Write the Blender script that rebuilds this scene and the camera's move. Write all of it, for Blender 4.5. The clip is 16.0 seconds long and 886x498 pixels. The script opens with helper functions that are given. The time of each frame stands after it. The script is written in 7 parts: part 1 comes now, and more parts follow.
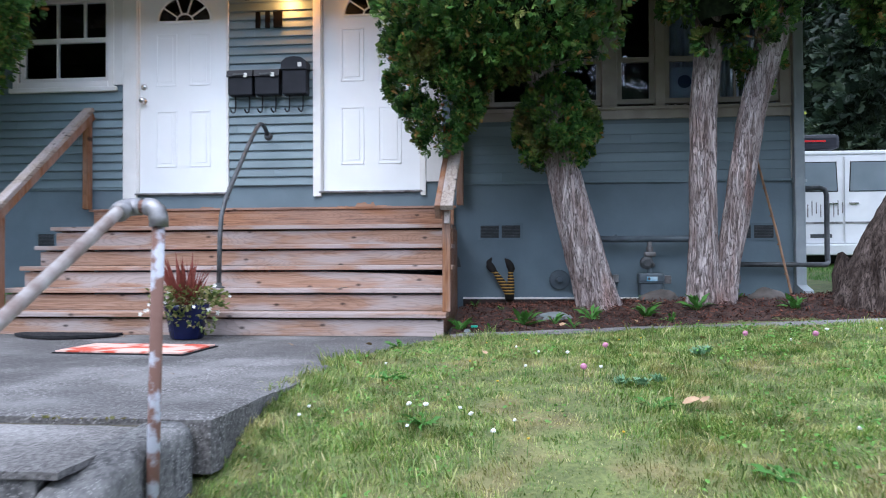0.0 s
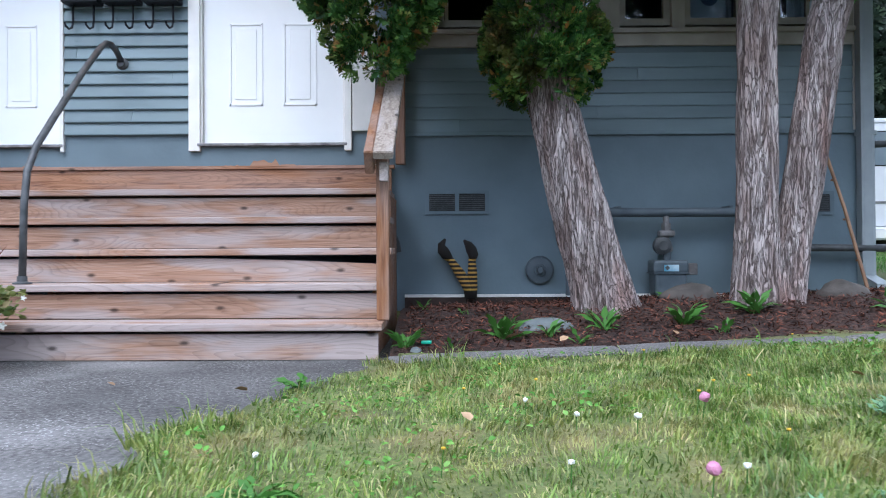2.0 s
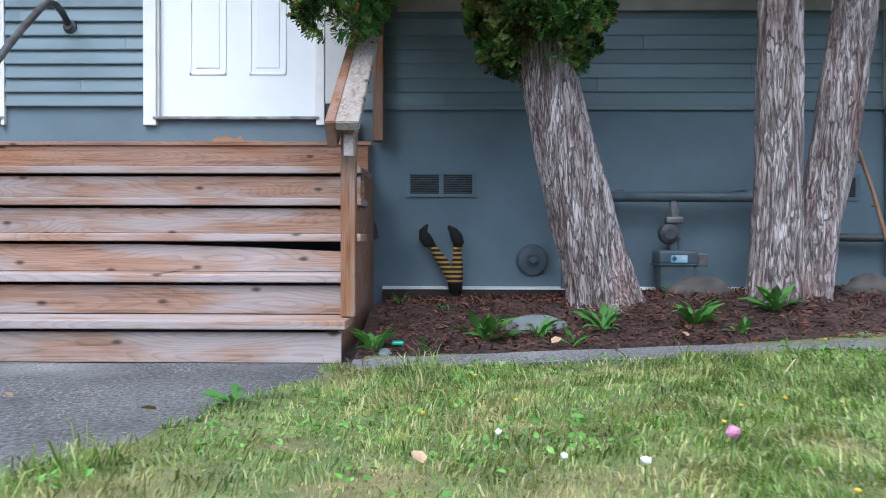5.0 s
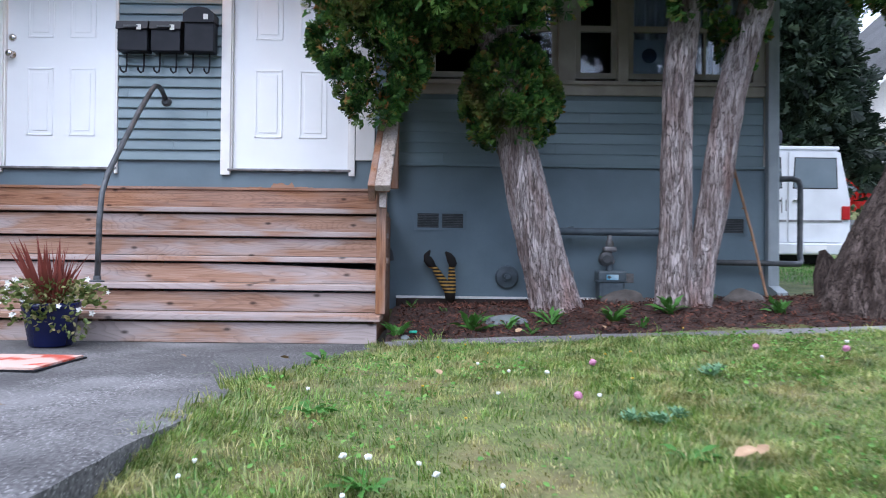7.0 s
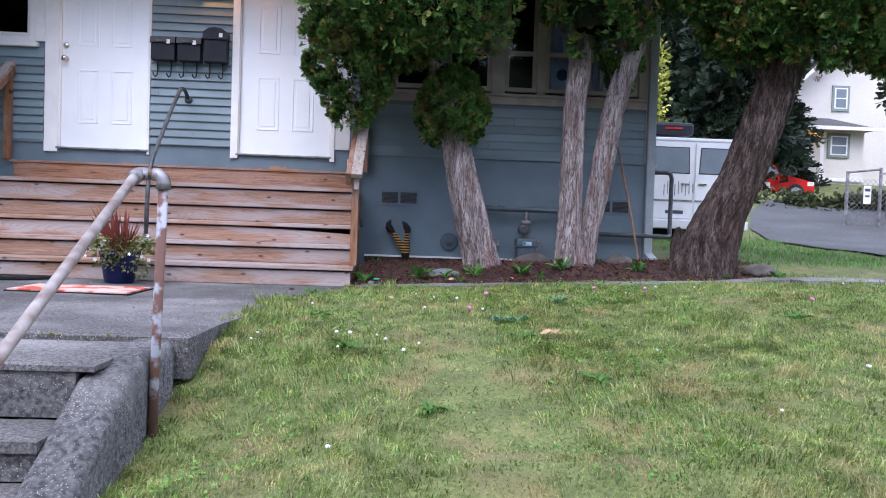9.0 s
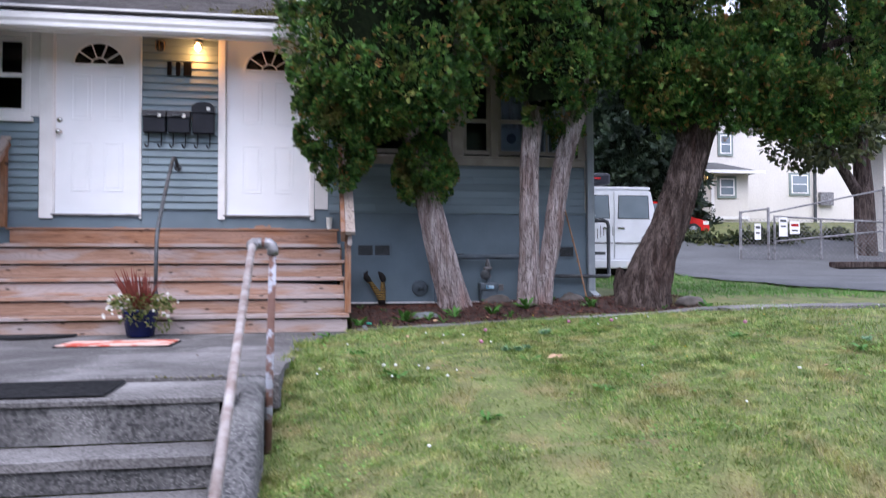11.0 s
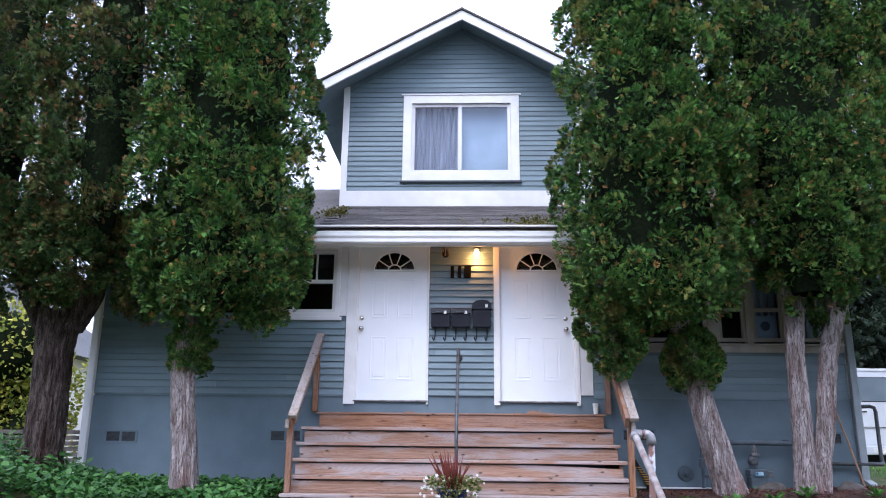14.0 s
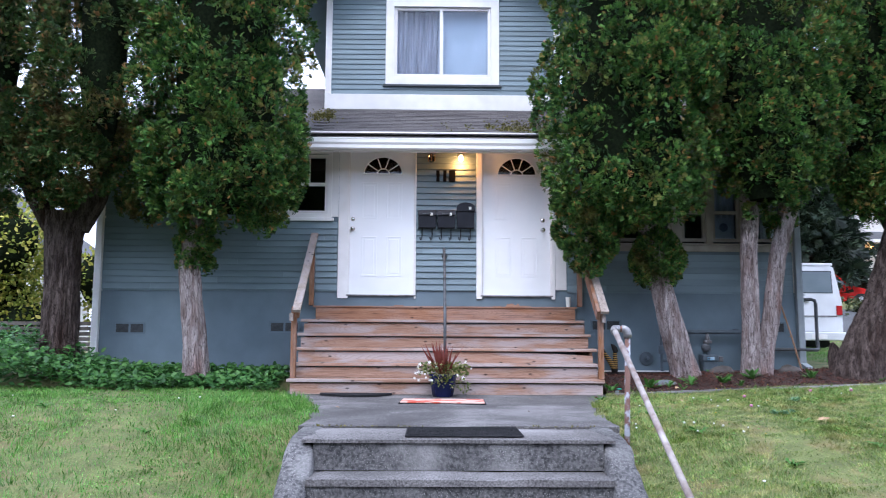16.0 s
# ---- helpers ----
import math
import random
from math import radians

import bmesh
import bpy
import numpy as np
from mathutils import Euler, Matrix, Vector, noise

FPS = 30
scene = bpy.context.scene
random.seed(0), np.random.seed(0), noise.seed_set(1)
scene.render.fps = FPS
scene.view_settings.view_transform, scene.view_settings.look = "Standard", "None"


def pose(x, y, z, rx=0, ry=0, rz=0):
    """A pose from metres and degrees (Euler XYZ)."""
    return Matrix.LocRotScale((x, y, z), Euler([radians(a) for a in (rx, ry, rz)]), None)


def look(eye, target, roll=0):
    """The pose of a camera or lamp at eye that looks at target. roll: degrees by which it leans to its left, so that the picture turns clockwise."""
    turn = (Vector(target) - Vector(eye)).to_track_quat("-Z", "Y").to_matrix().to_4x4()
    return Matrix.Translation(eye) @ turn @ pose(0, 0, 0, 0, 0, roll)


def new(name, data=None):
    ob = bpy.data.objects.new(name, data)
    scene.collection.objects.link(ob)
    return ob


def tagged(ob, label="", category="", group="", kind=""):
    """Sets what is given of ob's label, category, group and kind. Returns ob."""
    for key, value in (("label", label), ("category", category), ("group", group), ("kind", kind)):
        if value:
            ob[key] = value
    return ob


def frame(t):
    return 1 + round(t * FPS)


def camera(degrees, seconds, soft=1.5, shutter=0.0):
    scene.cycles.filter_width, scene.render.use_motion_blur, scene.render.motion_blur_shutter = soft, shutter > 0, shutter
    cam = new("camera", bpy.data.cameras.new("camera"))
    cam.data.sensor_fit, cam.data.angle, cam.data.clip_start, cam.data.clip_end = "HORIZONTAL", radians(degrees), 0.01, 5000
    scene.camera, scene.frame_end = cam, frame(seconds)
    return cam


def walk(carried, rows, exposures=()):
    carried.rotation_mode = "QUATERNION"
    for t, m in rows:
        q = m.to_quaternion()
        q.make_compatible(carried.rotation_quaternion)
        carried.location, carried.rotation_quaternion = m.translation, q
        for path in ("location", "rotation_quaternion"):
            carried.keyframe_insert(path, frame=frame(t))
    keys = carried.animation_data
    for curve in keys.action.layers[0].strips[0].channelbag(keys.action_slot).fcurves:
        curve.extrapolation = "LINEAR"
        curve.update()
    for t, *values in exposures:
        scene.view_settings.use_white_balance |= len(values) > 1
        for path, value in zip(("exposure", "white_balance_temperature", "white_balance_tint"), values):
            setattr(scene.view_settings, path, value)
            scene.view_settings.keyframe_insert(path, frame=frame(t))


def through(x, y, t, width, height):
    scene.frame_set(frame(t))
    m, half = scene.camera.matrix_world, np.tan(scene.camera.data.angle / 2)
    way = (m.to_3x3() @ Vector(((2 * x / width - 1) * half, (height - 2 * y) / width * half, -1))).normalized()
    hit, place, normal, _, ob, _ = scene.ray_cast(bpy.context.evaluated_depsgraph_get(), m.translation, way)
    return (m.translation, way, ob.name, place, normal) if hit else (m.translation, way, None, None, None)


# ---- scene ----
cam = camera(59.0, 16.0, soft=1.0, shutter=0.3)
# t, x, y, z, pitch, roll, yaw
PATH = [
    (0, 2.400, -7.163, 0.565, 0.78, 0.23, 5.95),
    (0.5, 2.300, -6.507, 0.565, 0.55, 0.15, 3.62),
    (1, 2.220, -5.979, 0.530, 0.59, 0.17, 2.29),
    (1.5, 2.180, -5.397, 0.515, 0.47, 0.32, 1.11),
    (2, 2.160, -5.085, 0.505, 0.13, 0.30, 0.81),
    (2.5, 2.180, -4.574, 0.505, -0.26, 0.04, 0.12),
    (3, 2.230, -4.210, 0.510, -0.40, 0.03, 0.62),
    (3.5, 2.235, -4.215, 0.510, -1.09, 0.00, 0.70),
    (4, 2.235, -4.215, 0.510, -1.10, 0.01, 0.79),
    (4.2, 2.235, -4.215, 0.510, -1.10, 0.01, 0.79),
    (4.6, 2.242, -4.321, 0.508, -1.02, -0.03, 0.81),
    (5, 2.259, -4.584, 0.504, -0.81, -0.13, 0.84),
    (5.4, 2.280, -4.919, 0.499, -0.55, -0.26, 0.88),
    (5.8, 2.301, -5.245, 0.494, -0.30, -0.39, 0.92),
    (6.2, 2.316, -5.476, 0.491, -0.12, -0.48, 0.95),
    (6.5, 2.320, -5.537, 0.490, -0.07, -0.50, 0.96),
    (7, 2.200, -6.199, 0.547, 0.43, -0.66, -0.05),
    (7.5, 2.180, -6.794, 0.546, -0.39, -1.19, -2.89),
    (8, 2.322, -7.533, 0.563, 0.88, -1.64, -1.32),
    (8.5, 2.348, -8.002, 0.576, -0.47, -2.06, -2.23),
    (8.7, 2.339, -8.077, 0.577, -2.02, -2.10, -2.05),
    (9.2, 2.230, -8.200, 0.574, -1.80, -1.86, -3.19),
    (9.7, 1.985, -8.476, 0.568, -1.29, -1.33, -5.76),
    (10.3, 1.685, -8.814, 0.561, -0.67, -0.67, -8.89),
    (10.8, 1.575, -8.937, 0.558, -0.44, -0.44, -10.04),
    (11, 1.456, -9.045, 0.591, 1.52, 0.17, -9.63),
    (11.5, 1.134, -9.206, 0.609, 3.33, 1.99, -8.21),
    (12, 0.787, -9.353, 0.598, 4.78, 1.04, -4.60),
    (12.5, 0.553, -9.574, 0.597, 7.72, 0.94, -2.21),
    (13, 0.349, -9.742, 0.646, 11.10, 0.65, 0.05),
    (13.5, 0.229, -9.799, 0.682, 12.72, 0.10, 1.76),
    (14, 0.157, -9.808, 0.634, 14.32, -0.58, 1.99),
    (14.5, 0.037, -9.917, 0.724, 13.06, -0.17, 0.35),
    (15, -0.008, -10.082, 0.786, 9.48, -0.61, 0.17),
    (15.5, -0.061, -10.312, 0.725, 6.48, -0.86, 1.13),
    (16, -0.168, -10.523, 0.690, 6.20, -0.32, -0.89),
]
walk(cam, [(t, pose(x, y, z, 90 + p, r, w)) for t, x, y, z, p, r, w in PATH], exposures=[(0, 1.32, 5750, 10), (2, 1.36, 5700, 8), (4, 1.46, 5700, 6), (6.5, 1.3, 5700, 10), (8, 1.25, 5750, 17), (11.5, 1.2, 5950, 20), (14, 1.26, 5700, 17), (16, 1.31, 5700, 15)])

# ---- world and light: overcast late afternoon ----
world = bpy.data.worlds.new("sky")
scene.world = world
world.use_nodes = True
wn = world.node_tree
sky = wn.nodes.new("ShaderNodeTexSky")
sky.sky_type = 'NISHITA'
sky.sun_disc = False
sky.sun_elevation, sky.sun_rotation = radians(55), radians(200)
sky.air_density, sky.dust_density = 1.0, 3.0
cloud = wn.nodes.new("ShaderNodeMix")
cloud.data_type = 'RGBA'
cloud.inputs[0].default_value = 0.8
cloud.inputs[7].default_value = (8.6, 9.3, 10.9, 1)
wn.links.new(sky.outputs[0], cloud.inputs[6])
wn.links.new(cloud.outputs[2], wn.nodes["Background"].inputs[0])
wn.nodes["Background"].inputs[1].default_value = 0.12
sun = new("sun", bpy.data.lights.new("sun", 'SUN'))
sun.data.energy, sun.data.angle, sun.data.color = 1.05, radians(36), (1.0, 0.985, 0.97)
sun.matrix_world = look((0, 0, 0), (0.2, 0.54, -0.82))


# ---- materials ----
def M(name, a, b=None, scale=8.0, rough=0.7, bump=0.15, bscale=60.0, metal=0.0, stretch=(1, 1, 1), stain=0.25,
      sscale=0.9, rand=0.0, island=0.0, spec=0.5, edge=(0.35, 0.65), extra=None, trans=0.0, speck=None, patch=None):
    """A surface of two colours mixed by grain, darkened by large stains, with fine relief."""
    m = bpy.data.materials.new(name)
    m.use_nodes = True
    t = m.node_tree
    N, L = t.nodes.new, t.links.new
    p = t.nodes["Principled BSDF"]
    co = N("ShaderNodeTexCoord")
    mp = N("ShaderNodeMapping")
    mp.inputs["Scale"].default_value = stretch
    L(co.outputs["Object"], mp.inputs[0])
    vec = mp.outputs[0]
    if rand:
        info = N("ShaderNodeObjectInfo")
        sc = N("ShaderNodeMath"); sc.operation = 'MULTIPLY'; sc.inputs[1].default_value = 37.0
        L(info.outputs["Random"], sc.inputs[0])
        ad = N("ShaderNodeVectorMath"); ad.operation = 'ADD'
        L(vec, ad.inputs[0]); L(sc.outputs[0], ad.inputs[1])
        vec = ad.outputs[0]
    n1 = N("ShaderNodeTexNoise")
    n1.inputs["Scale"].default_value, n1.inputs["Detail"].default_value = scale, 6
    L(vec, n1.inputs["Vector"])
    cr = N("ShaderNodeValToRGB")
    cr.color_ramp.elements[0].position, cr.color_ramp.elements[1].position = edge
    cr.color_ramp.elements[0].color = (*a, 1)
    cr.color_ramp.elements[1].color = (*(b or tuple(c * 1.2 for c in a)), 1)
    if extra:
        e = cr.color_ramp.elements.new(extra[0]); e.color = (*extra[1], 1)
    L(n1.outputs["Fac"], cr.inputs[0])
    col = cr.outputs[0]
    if speck:
        # small stones or flecks of another colour, in patches
        vo = N("ShaderNodeTexVoronoi"); vo.inputs["Scale"].default_value = speck[0]
        L(vec, vo.inputs["Vector"])
        ms = N("ShaderNodeTexNoise"); ms.inputs["Scale"].default_value = speck[3]
        L(vec, ms.inputs["Vector"])
        th = N("ShaderNodeMapRange")
        th.inputs[1].default_value, th.inputs[2].default_value = 0.4, 0.65
        th.inputs[3].default_value, th.inputs[4].default_value = 0.55 * speck[1], speck[1]
        L(ms.outputs["Fac"], th.inputs[0])
        lt = N("ShaderNodeMath"); lt.operation = 'LESS_THAN'
        L(vo.outputs["Distance"], lt.inputs[0]); L(th.outputs[0], lt.inputs[1])
        sm = N("ShaderNodeMix"); sm.data_type = 'RGBA'
        L(lt.outputs[0], sm.inputs[0]); L(col, sm.inputs[6])
        sm.inputs[7].default_value = (*speck[2], 1)
        col = sm.outputs[2]
    if patch:
        # broad patches of another colour
        pn = N("ShaderNodeTexNoise"); pn.inputs["Scale"].default_value, pn.inputs["Detail"].default_value = patch[0], 7
        L(vec, pn.inputs["Vector"])
        pr = N("ShaderNodeMapRange")
        pr.inputs[1].default_value, pr.inputs[2].default_value = patch[1]
        pr.inputs[4].default_value = patch[3]
        L(pn.outputs["Fac"], pr.inputs[0])
        pm = N("ShaderNodeMix"); pm.data_type = 'RGBA'
        L(pr.outputs[0], pm.inputs[0]); L(col, pm.inputs[6])
        pm.inputs[7].default_value = (*patch[2], 1)
        col = pm.outputs[2]
    n2 = N("ShaderNodeTexNoise")
    n2.inputs["Scale"].default_value, n2.inputs["Detail"].default_value = sscale, 4
    L(vec, n2.inputs["Vector"])
    mr = N("ShaderNodeMapRange")
    mr.inputs[1].default_value, mr.inputs[2].default_value = 0.3, 0.7
    mr.inputs[3].default_value, mr.inputs[4].default_value = 1.0 - stain, 1.0 + stain * 0.4
    L(n2.outputs["Fac"], mr.inputs[0])
    val = mr.outputs[0]
    for amount, src in ((rand, "obj"), (island, "isl")):
        if amount:
            if src == "obj":
                o = info.outputs["Random"]
            else:
                o = N("ShaderNodeNewGeometry").outputs["Random Per Island"]
            m2 = N("ShaderNodeMapRange")
            m2.inputs[3].default_value, m2.inputs[4].default_value = 1 - amount, 1 + amount
            L(o, m2.inputs[0])
            mu = N("ShaderNodeMath"); mu.operation = 'MULTIPLY'
            L(val, mu.inputs[0]); L(m2.outputs[0], mu.inputs[1])
            val = mu.outputs[0]
    vm = N("ShaderNodeVectorMath"); vm.operation = 'SCALE'
    L(col, vm.inputs[0]); L(val, vm.inputs["Scale"])
    L(vm.outputs[0], p.inputs["Base Color"])
    p.inputs["Roughness"].default_value = rough
    p.inputs["Metallic"].default_value = metal
    p.inputs["Specular IOR Level"].default_value = spec
    if trans:
        p.inputs["Transmission Weight"].default_value = 0.0
        p.inputs["Subsurface Weight"].default_value = 0.0
    if bump:
        n3 = N("ShaderNodeTexNoise")
        n3.inputs["Scale"].default_value, n3.inputs["Detail"].default_value = bscale, 5
        L(vec, n3.inputs["Vector"])
        bp = N("ShaderNodeBump")
        bp.inputs["Strength"].default_value, bp.inputs["Distance"].default_value = bump, 0.01
        L(n3.outputs["Fac"], bp.inputs["Height"])
        L(bp.outputs[0], p.inputs["Normal"])
    return m


def leafy(name, cols, rough=0.55, sscale=0.8, spec=0.35, stain=0.4, through=0.25, patch=None):
    """Foliage: each leaf takes one of the colours; light passes through a little."""
    m = bpy.data.materials.new(name)
    m.use_nodes = True
    t = m.node_tree
    N, L = t.nodes.new, t.links.new
    p = t.nodes["Principled BSDF"]
    g = N("ShaderNodeNewGeometry")
    cr = N("ShaderNodeValToRGB")
    while len(cr.color_ramp.elements) < len(cols):
        cr.color_ramp.elements.new(0.5)
    for e, (pos, c) in zip(cr.color_ramp.elements, cols):
        e.position, e.color = pos, (*c, 1)
    L(g.outputs["Random Per Island"], cr.inputs[0])
    co = N("ShaderNodeTexCoord")
    col = cr.outputs[0]
    if patch:
        pn = N("ShaderNodeTexNoise"); pn.inputs["Scale"].default_value, pn.inputs["Detail"].default_value = patch[0], 7
        L(co.outputs["Object"], pn.inputs["Vector"])
        pr = N("ShaderNodeMapRange")
        pr.inputs[1].default_value, pr.inputs[2].default_value = patch[1]
        pr.inputs[4].default_value = patch[3]
        L(pn.outputs["Fac"], pr.inputs[0])
        pm = N("ShaderNodeMix"); pm.data_type = 'RGBA'
        L(pr.outputs[0], pm.inputs[0]); L(col, pm.inputs[6])
        pm.inputs[7].default_value = (*patch[2], 1)
        col = pm.outputs[2]
    n2 = N("ShaderNodeTexNoise")
    n2.inputs["Scale"].default_value, n2.inputs["Detail"].default_value = sscale, 5
    L(co.outputs["Object"], n2.inputs["Vector"])
    mr = N("ShaderNodeMapRange")
    mr.inputs[1].default_value, mr.inputs[2].default_value = 0.3, 0.7
    mr.inputs[3].default_value, mr.inputs[4].default_value = 1 - stain, 1 + stain
    L(n2.outputs["Fac"], mr.inputs[0])
    vm = N("ShaderNodeVectorMath"); vm.operation = 'SCALE'
    L(col, vm.inputs[0]); L(mr.outputs[0], vm.inputs["Scale"])
    L(vm.outputs[0], p.inputs["Base Color"])
    p.inputs["Roughness"].default_value = rough
    p.inputs["Specular IOR Level"].default_value = spec
    tr = N("ShaderNodeBsdfTranslucent")
    L(vm.outputs[0], tr.inputs[0])
    mx = N("ShaderNodeMixShader")
    mx.inputs[0].default_value = through
    L(p.outputs[0], mx.inputs[1]); L(tr.outputs[0], mx.inputs[2])
    L(mx.outputs[0], t.nodes["Material Output"].inputs[0])
    return m


def glass(name, tint=(0.9, 0.95, 1.0), rough=0.02):
    """A pane: mirror-like at its surface, clear behind."""
    m = bpy.data.materials.new(name)
    m.use_nodes = True
    t = m.node_tree
    N, L = t.nodes.new, t.links.new
    gl = N("ShaderNodeBsdfGlossy"); gl.inputs["Roughness"].default_value = rough
    tp = N("ShaderNodeBsdfTransparent"); tp.inputs[0].default_value = (*tint, 1)
    fr = N("ShaderNodeFresnel"); fr.inputs[0].default_value = 1.5
    mx = N("ShaderNodeMixShader")
    L(fr.outputs[0], mx.inputs[0]); L(tp.outputs[0], mx.inputs[1]); L(gl.outputs[0], mx.inputs[2])
    L(mx.outputs[0], t.nodes["Material Output"].inputs[0])
    return m


def lamp_mat(name, col, strength):
    m = bpy.data.materials.new(name)
    m.use_nodes = True
    p = m.node_tree.nodes["Principled BSDF"]
    p.inputs["Base Color"].default_value = (*col, 1)
    p.inputs["Emission Color"].default_value = (*col, 1)
    p.inputs["Emission Strength"].default_value = strength
    return m


def wood(name, a, b, dark, rough=0.75, axis=0, rand=0.11, ring=14.0, grey=0.6):
    """Planed boards: long grain, knots, grey weathering."""
    m = bpy.data.materials.new(name)
    m.use_nodes = True
    t = m.node_tree
    N, L = t.nodes.new, t.links.new
    p = t.nodes["Principled BSDF"]
    co = N("ShaderNodeTexCoord")
    info = N("ShaderNodeObjectInfo")
    sc = N("ShaderNodeMath"); sc.operation = 'MULTIPLY'; sc.inputs[1].default_value = 53.0
    L(info.outputs["Random"], sc.inputs[0])
    ad = N("ShaderNodeVectorMath"); ad.operation = 'ADD'
    L(co.outputs["Object"], ad.inputs[0]); L(sc.outputs[0], ad.inputs[1])
    st = [1.0, 1.0, 1.0]
    for i in range(3):
        st[i] = 0.5 if i == axis else 12.0
    mp = N("ShaderNodeMapping"); mp.inputs["Scale"].default_value = st
    L(ad.outputs[0], mp.inputs[0])
    g = N("ShaderNodeTexNoise"); g.inputs["Scale"].default_value, g.inputs["Detail"].default_value = 5.0, 9
    g.inputs["Distortion"].default_value = 1.2
    L(mp.outputs[0], g.inputs["Vector"])
    cr = N("ShaderNodeValToRGB")
    cr.color_ramp.elements[0].position, cr.color_ramp.elements[0].color = 0.3, (*dark, 1)
    cr.color_ramp.elements[1].position, cr.color_ramp.elements[1].color = 0.7, (*b, 1)
    e = cr.color_ramp.elements.new(0.46); e.color = (*a, 1)
    L(g.outputs["Fac"], cr.inputs[0])
    # grey weathering in patches
    st2 = [4.5, 4.5, 4.5]; st2[axis] = 0.9
    mp2 = N("ShaderNodeMapping"); mp2.inputs["Scale"].default_value = st2
    L(ad.outputs[0], mp2.inputs[0])
    w = N("ShaderNodeTexNoise"); w.inputs["Scale"].default_value, w.inputs["Detail"].default_value = 1.6, 5
    L(mp2.outputs[0], w.inputs["Vector"])
    wr = N("ShaderNodeMapRange"); wr.inputs[1].default_value, wr.inputs[2].default_value = 0.45, 0.58
    wr.inputs[3].default_value, wr.inputs[4].default_value = 0.0, grey
    L(w.outputs["Fac"], wr.inputs[0])
    mx = N("ShaderNodeMix"); mx.data_type = 'RGBA'
    L(wr.outputs[0], mx.inputs[0]); L(cr.outputs[0], mx.inputs[6])
    mx.inputs[7].default_value = (0.365, 0.325, 0.32, 1)
    # year rings, as thin darker lines
    st4 = [1.0, 1.0, 1.0]; st4[axis] = 0.13
    mp4 = N("ShaderNodeMapping"); mp4.inputs["Scale"].default_value = st4
    L(ad.outputs[0], mp4.inputs[0])
    wv = N("ShaderNodeTexNoise"); wv.inputs["Scale"].default_value, wv.inputs["Detail"].default_value = 5.5, 1.5
    L(mp4.outputs[0], wv.inputs["Vector"])
    rm = N("ShaderNodeMath"); rm.operation = 'MULTIPLY'; rm.inputs[1].default_value = ring * 3.2
    L(wv.outputs["Fac"], rm.inputs[0])
    fr = N("ShaderNodeMath"); fr.operation = 'FRACT'
    L(rm.outputs[0], fr.inputs[0])
    rg_ = N("ShaderNodeMapRange"); rg_.inputs[1].default_value, rg_.inputs[2].default_value = 0.0, 0.45
    rg_.inputs[3].default_value, rg_.inputs[4].default_value = 0.82, 1.03
    L(fr.outputs[0], rg_.inputs[0])
    # knots
    st3 = [4.6, 4.6, 4.6]; st3[axis] = 2.1
    mp3 = N("ShaderNodeMapping"); mp3.inputs["Scale"].default_value = st3
    mp3.inputs["Rotation"].default_value = (math.pi / 2, 0, 0)
    L(ad.outputs[0], mp3.inputs[0])
    v = N("ShaderNodeTexVoronoi"); v.inputs["Scale"].default_value = 1.0
    v.voronoi_dimensions = '2D'
    L(mp3.outputs[0], v.inputs["Vector"])
    kr = N("ShaderNodeMapRange"); kr.inputs[1].default_value, kr.inputs[2].default_value = 0.02, 0.065
    kr.inputs[3].default_value, kr.inputs[4].default_value = 0.25, 1.0
    L(v.outputs["Distance"], kr.inputs[0])
    rr = N("ShaderNodeMapRange"); rr.inputs[3].default_value, rr.inputs[4].default_value = 1 - rand, 1 + rand
    L(info.outputs["Random"], rr.inputs[0])
    mu = N("ShaderNodeMath"); mu.operation = 'MULTIPLY'
    L(kr.outputs[0], mu.inputs[0]); L(rr.outputs[0], mu.inputs[1])
    mu2 = N("ShaderNodeMath"); mu2.operation = 'MULTIPLY'
    L(mu.outputs[0], mu2.inputs[0]); L(rg_.outputs[0], mu2.inputs[1])
    mu = mu2
    vm = N("ShaderNodeVectorMath"); vm.operation = 'SCALE'
    L(mx.outputs[2], vm.inputs[0]); L(mu.outputs[0], vm.inputs["Scale"])
    L(vm.outputs[0], p.inputs["Base Color"])
    p.inputs["Roughness"].default_value = rough
    p.inputs["Specular IOR Level"].default_value = 0.25
    bp = N("ShaderNodeBump"); bp.inputs["Strength"].default_value, bp.inputs["Distance"].default_value = 0.35, 0.004
    L(g.outputs["Fac"], bp.inputs["Height"]); L(bp.outputs[0], p.inputs["Normal"])
    return m


